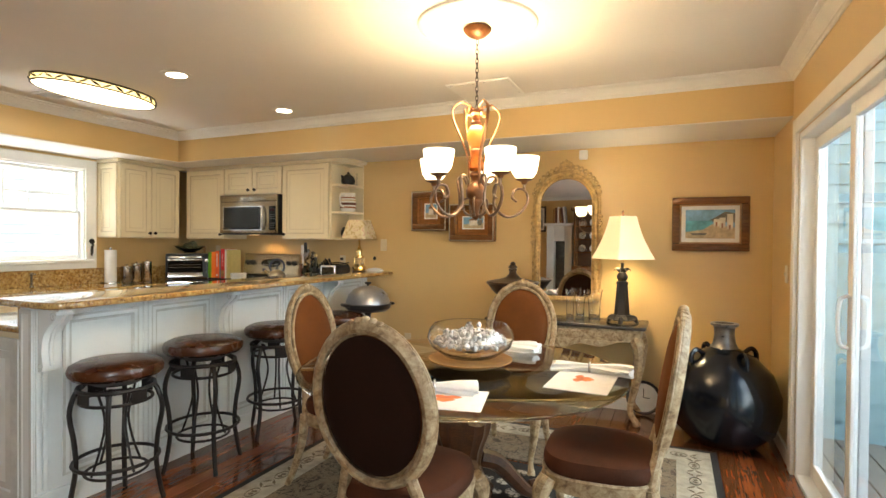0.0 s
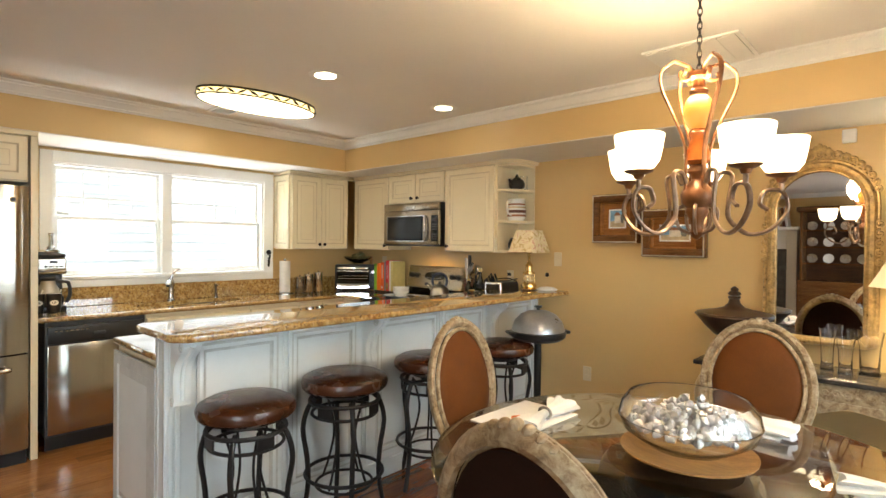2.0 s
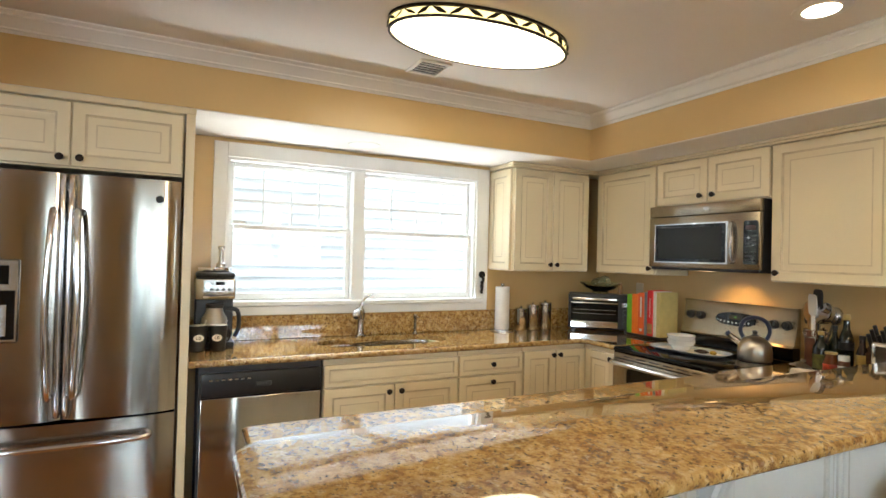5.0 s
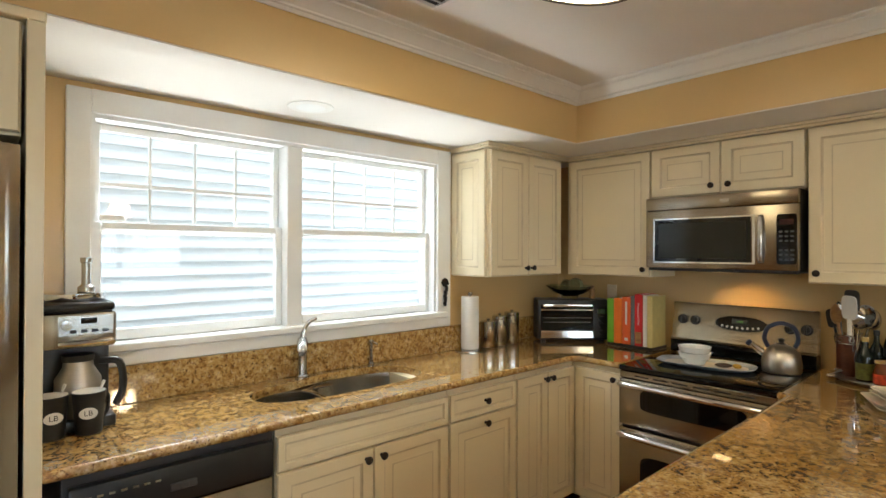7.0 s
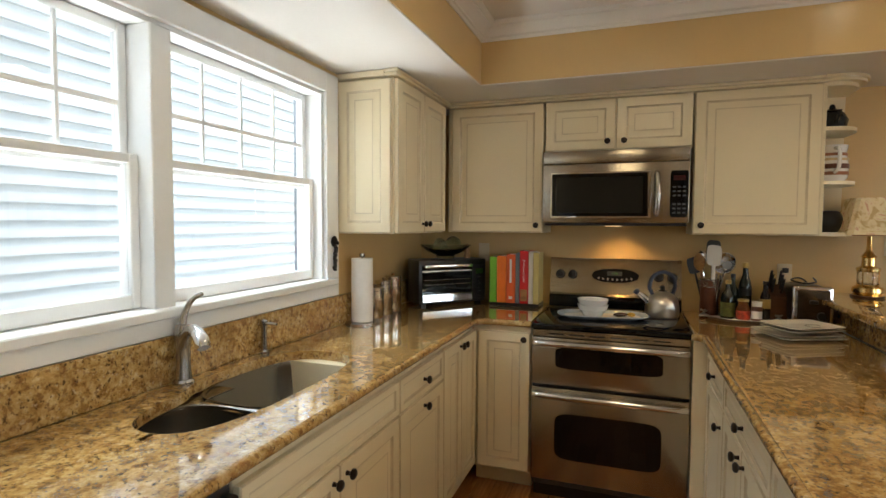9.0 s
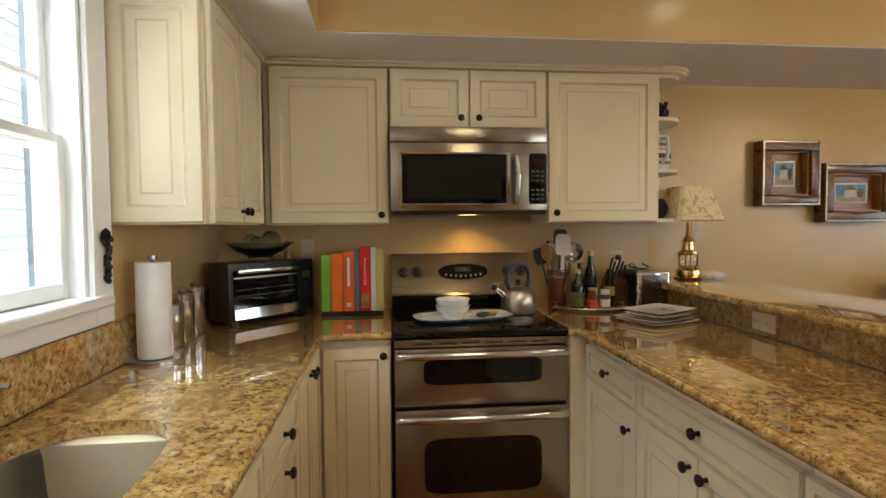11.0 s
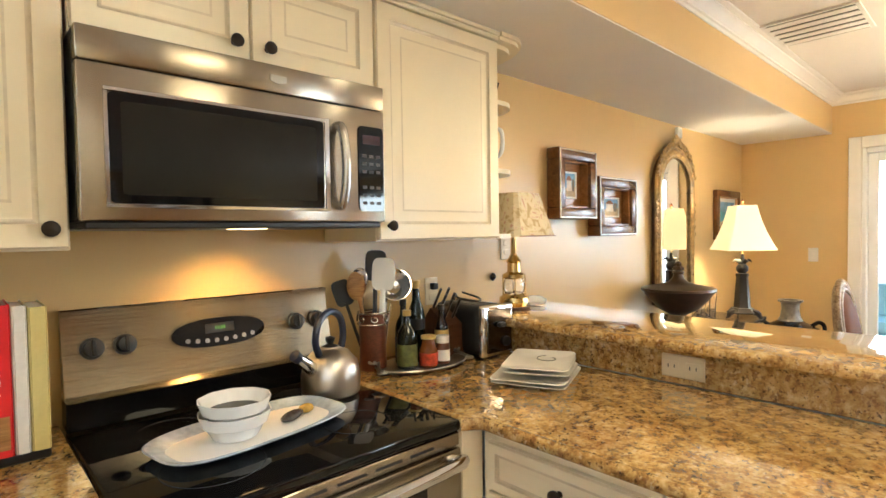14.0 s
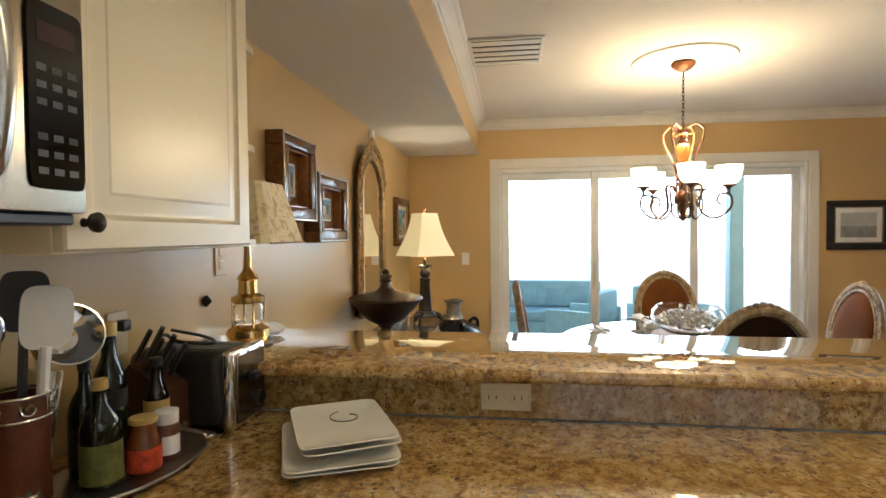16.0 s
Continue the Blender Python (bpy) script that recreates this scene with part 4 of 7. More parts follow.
def oven_door(z0, z1, wz0, wz1, hz):
    d = part("oven_door", Geo().box(0.004, W - 0.004, -0.035, -0.002, z0, z1, 0.006, seg=2), STEEL, rg)
    wpoly = super_oval(W / 2, (wz0 + wz1) / 2, 0.255, (wz1 - wz0) / 2, 7, 44)
    part("oven_window", Geo().prism(wpoly, 0.0355, 0.0375, Matrix(((1, 0, 0, 0), (0, 0, -1, 0), (0, 1, 0, 0), (0, 0, 0, 1)))), BLACKGLOSS, d, "dark oven glass")
    part("handle", Geo().tube(smooth_path([(0.03, -0.035, hz - 0.004), (0.05, -0.07, hz), (W / 2, -0.085, hz + 0.002), (W - 0.05, -0.07, hz), (W - 0.03, -0.035, hz - 0.004)], 6), 0.016, 10), CHROME, d, "round steel bar handle")


oven_door(0.60, 0.845, 0.69, 0.80, 0.822)
oven_door(0.10, 0.585, 0.22, 0.46, 0.555)
part("toe_kick", Geo().box(0.01, W - 0.01, 0.03, 0.06, -0.012, 0.06), BLACK, rg)
# sloping control panel at the back
mm = Matrix(((0, 0, 1, 0), (1, 0, 0, 0), (0, 1, 0, 0), (0, 0, 0, 1)))
bgp = part("backguard", Geo().prism([(0.575, 0.99), (0.60, 1.0), (0.64, 1.19), (0.632, 1.213), (0.66, 1.213), (0.66, 0.99)][::1], 0.0, W, mm), steel("backguard_steel", (0.44, 0.375, 0.27), 0.27, (1.5, 1.5, 1400), True), rg)
part("backguard_base", Geo().box(0, W, 0.585, 0.66, 0.915, 0.989, 0.003), BLACKGLOSS, rg)
tilt = pose(0.008, 0.6225, 1.112, -11.9, 0, 0)
oval = super_oval(0.38, 0, 0.135, 0.042, 2.3, 40)
Q = Matrix(((1, 0, 0, 0), (0, 0, -1, 0), (0, 1, 0, 0), (0, 0, 0, 1)))
part("control_oval", Geo().prism(oval, 0.004, 0.010, tilt @ Q), BLACKGLOSS, bgp, "black oval control display")
part("clock_window", Geo().box(0.335, 0.42, -0.0125, -0.0105, -0.002, 0.026, 0.001, tilt), BLACK, bgp)
for i in range(8):
    part("touch_key", Geo().lathe([(0.008, 0), (0.007, 0.003), (0, 0.003)], 10, tilt @ pose(0.285 + i * 0.027, -0.0102, -0.024 + 0.0006 * (i - 3.5) ** 2, 90, 0, 0)), NICKEL, bgp)
for x in (0.055, 0.13, 0.625, 0.70):
    part("knob", Geo().lathe([(0.028, 0), (0.028, 0.006), (0.022, 0.008), (0.020, 0.028), (0.0, 0.030)], 20, tilt @ pose(x, -0.004, 0.0, 90, 0, 0)).box(x - 0.005, x + 0.005, -0.042, -0.03, -0.02, 0.02, 0.002, tilt), BLACK, bgp, "black burner knob")
GREEN = glow("lit_green_digits", (0.45, 1.0, 0.12), 0.16, (0.02, 0.1, 0.02))


def words(text, size, mat, m, name, parent=None, label="", depth=0.0004):
    c = bpy.data.curves.new(name, 'FONT')
    c.body, c.size, c.extrude, c.align_x, c.align_y = text, size, depth, 'CENTER', 'CENTER'
    ob = new(name + "_text", c)
    bpy.context.view_layer.update()
    me = bpy.data.meshes.new_from_object(ob.evaluated_get(bpy.context.evaluated_depsgraph_get()))
    bpy.data.objects.remove(ob)
    me.materials.clear()
    me.materials.append(mat)
    o = new(name, me)
    o.parent = parent
    o.matrix_basis = m
    return tagged(o, label)


words("11:03", 0.014, GREEN, tilt @ pose(0.378, -0.0135, 0.012, 90, 0, 0), "clock_digits", bgp)

# ---- microwave ----
mw = thing("microwave", pose(-4.273, 4.442, 1.433), "stainless steel over-the-range microwave", "microwave")
W, H = 0.76, 0.409
part("body", Geo().box(0, W, 0.02, 0.385, 0.012, H, 0.004), BLACK, mw)
part("vent_panel", Geo().box(0, W, -0.012, 0.0198, 0.338, H, 0.006, seg=2), STEEL, mw)
md = part("door", Geo().box(0, W, -0.012, 0.0198, 0.012, 0.3365, 0.006, seg=2), STEEL, mw)
part("door_glass", Geo().prism(super_oval(0.305, 0.165, 0.250, 0.116, 40, 60), 0.0122, 0.0142, Q), BLACKGLOSS, md, "black door glass")
part("inner_screen", Geo().prism(super_oval(0.305, 0.165, 0.228, 0.098, 40, 60), 0.01425, 0.0148, Q), paint("grey_screen", (0.018, 0.017, 0.014), 0.10, 0.05, 9, 300, 0, spec=0.3), md)
part("handle", Geo().tube(smooth_path([(0.60, -0.012, 0.055), (0.602, -0.036, 0.070), (0.606, -0.046, 0.165), (0.602, -0.036, 0.260), (0.60, -0.012, 0.278)], 6), 0.013, 10), NICKEL, md, "bowed satin steel handle")
part("door_strip", Geo().box(0.560, 0.573, -0.0150, -0.0122, 0.040, 0.292, 0.001), CHROME, md, "bright steel strip")
g = Geo()
for a in ((0.046, 0.564, 0.040, 0.0485), (0.046, 0.564, 0.2815, 0.290), (0.046, 0.0545, 0.0486, 0.2814)):
    g.box(a[0], a[1], -0.0158, -0.0121, a[2], a[3], 0.001)
part("glass_bezel", g, CHROME, md, "bright bevelled steel edge round the glass")
kp = part("control_panel", Geo().prism(super_oval(0.710, 0.165, 0.043, 0.122, 12, 40), 0.0122, 0.0148, Q), BLACKGLOSS, mw, "black touch control panel")
part("display", Geo().box(0.680, 0.740, -0.0155, -0.0149, 0.235, 0.262), paint("dim_red_display", (0.035, 0.008, 0.008), 0.2, 0.1), kp)
KEY = paint("grey_key_legend", (0.055, 0.055, 0.055), 0.5, 0.05)
for i in range(3):
    for j in range(7):
        if j == 3:
            continue
        part("key_legend", Geo().box(0.678 + i * 0.024, 0.693 + i * 0.024, -0.0155, -0.0149, 0.062 + j * 0.0225, 0.071 + j * 0.0225), KEY, kp)
part("badge", Geo().prism([(-0.022, 0.01), (-0.022, -0.006), (0, -0.012), (0.022, -0.006), (0.022, 0.01)], 0.012, 0.0145, pose(W / 2 + 0.05, 0, 0.372) @ Q), NICKEL, mw, "small plain shield badge")
part("underside", Geo().box(0.01, W - 0.01, 0.0, 0.38, -0.004, 0.0118, 0.003), BLACK, mw)
part("cooktop_lamp_lens", Geo().box(0.34, 0.42, 0.05, 0.12, -0.006, -0.0042), glow("lit_range_lens", (1.0, 0.6, 0.25), 1.5), mw, "lit cooktop lamp lens")

# ---- ceiling fixtures ----
ol = thing("oval_ceiling_light", pose(-3.72, 2.78, CEIL + 0.0008), "oval flush ceiling light with pierced bronze band, lit", "ceiling light")
def oval_ring(rx, ry, z0, z1, th, n=56):
    g = Geo()
    vs, fs = [], []
    for k in range(n):
        c, s = math.cos(2 * math.pi * k / n), math.sin(2 * math.pi * k / n)
        vs += [(rx * c, ry * s, z0), (rx * c, ry * s, z1), ((rx - th) * c, (ry - th) * s, z1), ((rx - th) * c, (ry - th) * s, z0)]
    for k in range(n):
        a, b = 4 * k, 4 * ((k + 1) % n)
        fs += [(a + i, b + i, b + (i + 1) % 4, a + (i + 1) % 4) for i in range(4)]
    return g.add(vs, fs)


part("lower_band", oval_ring(0.235, 0.435, -0.056, -0.047, 0.012), BRONZE, ol)
part("upper_band", oval_ring(0.235, 0.435, -0.014, -0.001, 0.012), BRONZE, ol)
part("band_glass", oval_ring(0.229, 0.429, -0.0465, -0.0145, 0.004), glow("lit_amber_band", (1.0, 0.72, 0.25), 0.7), ol, "glowing amber band behind the pierced leaves")
part("diffuser", Geo().lathe([(0.0, -0.069), (0.4, -0.067), (0.75, -0.062), (0.96, -0.054), (0.96, -0.048), (0.0, -0.048)], 56, Matrix.Diagonal((0.232, 0.432, 1, 1))), DIFFUSER, ol, "glowing white glass bowl")
for k in range(34):
    a = 2 * math.pi * k / 34
    p = Vector((0.2355 * math.cos(a), 0.4355 * math.sin(a), -0.0305))
    lean = 0.5 if k % 2 else -0.5
    q = p + Vector((-0.022 * math.sin(a) * lean * 2, 0.03 * math.cos(a) * lean * 2, 0.013))
    r = p - Vector((-0.022 * math.sin(a) * lean * 2, 0.03 * math.cos(a) * lean * 2, 0.013))
    part("leaf", Geo().tube([r, p + (q - r) * 0.02, q], [0.003, 0.010, 0.002], 6, flat=0.35), BRONZE, ol)

for x, y in ((-2.90, 2.77), (-2.88, 3.80)):
    dl = thing("recessed_downlight", pose(x, y, CEIL), "white recessed ceiling downlight, lit", "downlight", "ceiling downlights")
    part("trim_ring", Geo().lathe([(0.068, -0.006), (0.098, -0.004), (0.100, -0.001), (0.066, -0.001), (0.062, -0.003)], 28), TRIM, dl)
    part("lens", Geo().lathe([(0.0, -0.0085), (0.056, -0.008), (0.064, -0.0063), (0, -0.0062)], 28), BULB, dl, "glowing lens")
dl = thing("recessed_downlight", pose(-4.90, 2.62, SOFFIT - 0.006), "white recessed downlight above the sink, unlit", "downlight", "ceiling downlights")
part("trim_ring", Geo().lathe([(0.068, -0.006), (0.098, -0.004), (0.100, -0.001), (0.066, -0.001), (0.062, -0.003)], 28), TRIM, dl)
part("lens", Geo().lathe([(0.0, -0.0085), (0.056, -0.008), (0.064, -0.0063), (0, -0.0062)], 28), WINWHITE, dl)


def ceiling_vent(x, y, w, d, n, label, wide=0.40, tip=8):
    v = thing("ceiling_vent", pose(x, y, CEIL), label, "vent")
    part("backing", Geo().box(-w / 2 + 0.01, w / 2 - 0.01, -d / 2 + 0.01, d / 2 - 0.01, -0.004, -0.001), paint("grey_duct", (0.07, 0.065, 0.06), 0.7, 0.1), v)
    g = Geo()
    for a in ((-w / 2, w / 2, -d / 2, -d / 2 + 0.02), (-w / 2, w / 2, d / 2 - 0.02, d / 2), (-w / 2, -w / 2 + 0.02, -d / 2 + 0.02, d / 2 - 0.02), (w / 2 - 0.02, w / 2, -d / 2 + 0.02, d / 2 - 0.02)):
        g.box(*a, -0.012, -0.001, 0.002)
    part("frame", g, TRIM, v)
    for k in range(n):
        xs = -w / 2 + 0.02 + (w - 0.04) * (k + 0.5) / n
        part("slat", Geo().box(-(w - 0.04) / n * wide, (w - 0.04) / n * wide, -d / 2 + 0.02, d / 2 - 0.02, -0.0015, 0.0015, m=pose(xs, 0, -0.012, 0, -tip, 0)), TRIM, v)


ceiling_vent(-1.10, 3.86, 0.46, 0.42, 5, "white louvred ceiling return vent", 0.46, 5)
ceiling_vent(-4.215, 2.745, 0.20, 0.18, 5, "small louvred ceiling vent in the kitchen", 0.16, -50)
ceiling_vent(0.60, 2.55, 0.10, 0.30, 3, "small white ceiling vent near the patio door")

# ---- chandelier ----
CX, CY = -0.775, 2.785
solo("ceiling_medallion", Geo().lathe([(0.0, -0.012), (0.09, -0.014), (0.11, -0.024), (0.13, -0.014), (0.22, -0.010), (0.25, -0.022), (0.275, -0.024), (0.30, -0.012), (0.305, -0.001), (0, -0.001)], 48), TRIM,
     pose(CX, CY, CEIL), "round white plaster ceiling medallion", "medallion")
ch = thing("chandelier", pose(CX, CY, 0), "bronze scroll chandelier with five lit opal glass shades", "chandelier")
part("canopy", Geo().lathe([(0.0, 2.398), (0.02, 2.40), (0.045, 2.412), (0.066, 2.432), (0.072, 2.446), (0.06, 2.456)], 28), COPPER, ch)
for k in range(15):
    z = 2.392 - k * 0.0235
    m = pose(0, 0, z, 0, 0, 90 * (k % 2))
    part("chain_link", Geo().tube([(0.007 * math.cos(a * math.pi / 6), 0, -0.012 + 0.0165 * math.sin(a * math.pi / 6)) for a in range(12)], 0.0022, 5, True, m), IRON, ch)
part("stem", Geo().lathe([(0.012, 2.045), (0.034, 2.035), (0.036, 2.02), (0.018, 2.012), (0.020, 1.985), (0.03, 1.975), (0.028, 1.962)], 20), COPPER, ch)
part("glass_globe", Geo().lathe([(0.024, 1.960), (0.038, 1.945), (0.047, 1.918), (0.046, 1.888), (0.034, 1.860), (0.024, 1.848)][::-1], 24), AMBERGLASS, ch, "lit amber glass globe")
part("spindle", Geo().lathe([(0.026, 1.728), (0.040, 1.742), (0.036, 1.775), (0.026, 1.81), (0.030, 1.835), (0.022, 1.8475)], 24), SPINDLE, ch, "amber lacquered turned spindle")
part("column", Geo().lathe([(0.020, 1.7275), (0.032, 1.716), (0.033, 1.705), (0.020, 1.690), (0.019, 1.68), (0.034, 1.660), (0.046, 1.645), (0.052, 1.63), (0.048, 1.60), (0.034, 1.585), (0.036, 1.57), (0.022, 1.545), (0.016, 1.52), (0.022, 1.505), (0.016, 1.49), (0.0, 1.478)][::-1], 24), COPPER, ch)
for k in range(4):
    m = pose(0, 0, 0, 0, 0, 45 + 90 * k)
    curl = [(x, 0, z) for x, z in spiral(0.052, 2.030, 0.010, 0.030, 400, 120, 16)]
    p = curl + [Vector(q) for q in smooth_path([(0.085, 0, 2.072), (0.128, 0, 2.035), (0.125, 0, 1.975), (0.075, 0, 1.87), (0.045, 0, 1.79), (0.040, 0, 1.70), (0.043, 0, 1.64)], 5)]
    part("heart_scroll", Geo().tube(p, 0.0075, 6, m=m, flat=0.7), COPPER, ch)
SHADE = mesh_of("shade", Geo().lathe([(0.024, 0.0), (0.046, 0.008), (0.062, 0.030), (0.070, 0.068), (0.076, 0.110), (0.074, 0.112), (0.067, 0.070), (0.058, 0.034), (0.042, 0.012)], 28), OPAL)
CUP = mesh_of("shade_cup", Geo().lathe([(0.0, -0.030), (0.012, -0.028), (0.018, -0.014), (0.040, -0.006), (0.046, -0.001), (0.0, -0.0005)], 20), COPPER)
for k in range(5):
    m = pose(0, 0, 0, 0, 0, 29 + 72 * k)
    inner_curl = [(x, 0, z) for x, z in spiral(0.095, 1.665, 0.010, 0.036, 60, 330, 14)]
    p = smooth_path([(0.05, 0, 1.665), (0.07, 0, 1.70), (0.105, 0, 1.69), (0.095, 0, 1.60), (0.10, 0, 1.545), (0.155, 0, 1.50), (0.22, 0, 1.515), (0.268, 0, 1.575), (0.255, 0, 1.635), (0.205, 0, 1.64), (0.188, 0, 1.60), (0.212, 0, 1.578)], 6)
    arm = part("arm", Geo().tube(p, 0.0085, 7, m=m, flat=0.75).tube([(0.250, 0, 1.635), (0.25, 0, 1.665)], 0.008, 7, m=m), AGEDIRON, ch)
    part("shade_cup", CUP, None, arm, m=m @ pose(0.25, 0, 1.695))
    part("shade", SHADE, None, arm, "lit opal glass bell shade", m @ pose(0.25, 0, 1.695))
    lf = smooth_path([(0.03, 0, 1.60), (0.065, 0, 1.575), (0.055, 0, 1.52), (0.02, 0, 1.50)], 5)
    part("leaf", Geo().tube(lf, 0.006, 5, m=m @ pose(0, 0, 0, 0, 0, 36)), AGEDIRON, ch)

# ---- rug, table, chairs ----
rug = thing("area_rug", pose(0, 0, 0), "patterned cream and taupe area rug with black border", "rug")
RX0, RX1, RY0, RY1 = -2.05, 0.42, 1.42, 4.12
def frame_boxes(x0, x1, y0, y1, w, z0, z1):
    g = Geo()
    g.box(x0, x1, y0, y0 + w, z0, z1).box(x0, x1, y1 - w, y1, z0, z1).box(x0, x0 + w, y0 + w, y1 - w, z0, z1).box(x1 - w, x1, y0 + w, y1 - w, z0, z1)
    return g


part("field", Geo().box(RX0 + 0.66, RX1 - 0.66, RY0 + 0.70, RY1 - 0.70, 0.001, 0.011, 0.002), RUGCENTRE, rug, "black field with cream flowers")
part("inner_border", frame_boxes(RX0 + 0.24, RX1 - 0.24, RY0 + 0.24, RY1 - 0.24, 0.419, 0.001, 0.0108), RUG, rug)
part("pale_border", frame_boxes(RX0 + 0.04, RX1 - 0.04, RY0 + 0.04, RY1 - 0.04, 0.20, 0.001, 0.0105), RUGPALE, rug)
part("black_border", frame_boxes(RX0, RX1, RY0, RY1, 0.04, 0.001, 0.0105), RUGEDGE, rug)
# leaf and medallion motifs worked into the pale border
g = Geo()


def motif(cx, cy, turn):
    m = pose(cx, cy, 0.0108, 0, 0, turn)
    g.tube([(0.050 * math.cos(a * math.pi / 9), 0.030 * math.sin(a * math.pi / 9), 0) for a in range(18)], 0.004, 4, True, m, flat=0.3)
    for s in (-1, 1):
        g.add([(s * 0.062, 0, 0.0005), (s * 0.085, 0.030, 0.0005), (s * 0.112, 0.048, 0.0005), (s * 0.096, 0.012, 0.0005)], [(0, 1, 2, 3)], m)
        g.add([(s * 0.062, 0, 0.0005), (s * 0.085, -0.030, 0.0005), (s * 0.112, -0.048, 0.0005), (s * 0.096, -0.012, 0.0005)], [(3, 2, 1, 0)], m)
        g.add([(s * 0.012, -0.020, 0.0005), (s * 0.030, -0.004, 0.0005), (s * 0.016, 0.018, 0.0005), (0.0, 0.004, 0.0005)], [(0, 1, 2, 3)], m)


for k in range(9):
    for yy in (RY0 + 0.14, RY1 - 0.14):
        motif(RX0 + 0.22 + k * 0.253, yy, 0)
for k in range(10):
    for xx in (RX0 + 0.14, RX1 - 0.14):
        motif(xx, RY0 + 0.32 + k * 0.232, 90)
tagged(part("border_motif", g, paint("brown_rug_motif", (0.15, 0.12, 0.08), 0.95, 0.2, 20), rug), kind="stuff")

TX, TY, TZ = -0.82, 2.725, 0.742
tb = thing("round_dining_table", pose(TX, TY, 0.011), "round glass-topped dining table on a carved wooden pedestal", "table")
part("glass_top", Geo().lathe([(0.0, TZ - 0.026), (0.79, TZ - 0.026), (0.803, TZ - 0.021), (0.805, TZ - 0.014), (0.797, TZ - 0.011), (0.0, TZ - 0.011)], 72), glassy("table_glass", (0.93, 0.98, 0.96)), tb, "thick clear bevelled glass top").visible_shadow = False
part("column", Geo().lathe([(0.16, 0.10), (0.17, 0.13), (0.13, 0.17), (0.10, 0.24), (0.115, 0.33), (0.15, 0.42), (0.16, 0.48), (0.13, 0.52), (0.15, 0.55), (0.22, 0.60), (0.235, 0.63), (0.20, 0.65)], 48, flute=16, depth=0.07), DARKWOOD, tb)
part("top_ring", Geo().lathe([(0.17, 0.651), (0.215, 0.66), (0.225, 0.69), (0.21, 0.7155), (0.0, 0.7155)], 36), DARKWOOD, tb)
for k in range(4):
    m = pose(0, 0, 0, 0, 0, 45 + 90 * k)
    p = smooth_path([(0.10, 0, 0.26), (0.20, 0, 0.22), (0.30, 0, 0.12), (0.37, 0, 0.05), (0.43, 0, 0.03), (0.44, 0, 0.07), (0.40, 0, 0.075)], 5)
    part("scroll_foot", Geo().tube(p, [0.05 - 0.03 * i / 30 for i in range(31)], 8, m=m), DARKWOOD, tb)
    part("leaf_bracket", Geo().tube(smooth_path([(0.13, 0, 0.50), (0.24, 0, 0.55), (0.27, 0, 0.62), (0.26, 0, 0.66)], 5), [0.03, 0.032, 0.034, 0.036, 0.036, 0.035, 0.034, 0.033, 0.032, 0.03, 0.028, 0.026, 0.025, 0.024, 0.022, 0.02], 8, m=m), DISTRESSED, tb)

dc = thing("dining_chair", pose(-0.79, 2.08, 0.011), "distressed cream oval-back dining chair with rust upholstery", "chair", "chairs round the table")
def oval_pts(rx, rz, zc, n=40, y=0.0, rake=0.0):
    return [(rx * math.cos(2 * math.pi * k / n), y - rake * (zc + rz * math.sin(2 * math.pi * k / n) - 0.45), zc + rz * math.sin(2 * math.pi * k / n)) for k in range(n)]


RAKE = 0.16
part("back_frame", Geo().tube(oval_pts(0.222, 0.282, 0.79, 44, -0.213, RAKE), 0.026, 8, True, flat=0.68).tube(oval_pts(0.198, 0.258, 0.79, 44, -0.196, RAKE), 0.010, 6, True).tube(oval_pts(0.238, 0.298, 0.79, 44, -0.198, RAKE), 0.009, 6, True), DISTRESSED, dc)


def pad(rx, rz, zc, y, dome, rake):
    g = Geo()
    n, lev = 36, [(1.0, 0.0), (0.93, 0.5), (0.75, 0.85), (0.45, 1.0)]
    vs = []
    for k, d in lev:
        for i in range(n):
            a = 2 * math.pi * i / n
            z = zc + rz * k * math.sin(a)
            vs.append((rx * k * math.cos(a), y + dome * d - rake * (z - 0.45), z))
    vs.append((0, y + dome - rake * (zc - 0.45), zc))
    fs = [(i * n + q, i * n + (q + 1) % n, (i + 1) * n + (q + 1) % n, (i + 1) * n + q) for i in range(3) for q in range(n)]
    fs += [(3 * n + q, 3 * n + (q + 1) % n, 4 * n) for q in range(n)]
    if dome > 0:
        fs = [tuple(reversed(f)) for f in fs]
    return g.add(vs, fs)


part("backrest", pad(0.192, 0.252, 0.79, -0.207, 0.035, RAKE), VELVET, dc, "rust brown padded oval backrest")
part("back_cover", pad(0.192, 0.252, 0.79, -0.221, -0.012, RAKE), DARKVELVET, dc, "dark brown fabric on the back of the oval")
g = Geo()
for k in range(-3, 4):
    a = radians(90 + k * 7)
    z = 0.79 + 0.300 * math.sin(a)
    part("carved_leaf", Geo().ball((0.236 * math.cos(a), -0.205 - RAKE * (z - 0.45), z + 0.002 - 0.002 * abs(k)), 0.017 - 0.002 * abs(k), 0.019, 0.016 - 0.002 * abs(k), 8, 6), DISTRESSED, dc)
seatp = super_oval(0, 0.01, 0.245, 0.235, 3.0, 36)
g = Geo()
lev = [(0.97, 0.415), (1.0, 0.43), (1.01, 0.455), (0.97, 0.482), (0.85, 0.497), (0.55, 0.508), (0.2, 0.511)]
n = len(seatp)
g.add([(x * k * (0.93 + 0.14 * (y + 0.24)), y * k, z) for k, z in lev for x, y in seatp], [(i * n + q, i * n + (q + 1) % n, (i + 1) * n + (q + 1) % n, (i + 1) * n + q) for i in range(6) for q in range(n)] + [tuple(6 * n + q for q in range(n))])
part("seat", g, SEATVELVET, dc, "dark rust brown sprung seat")
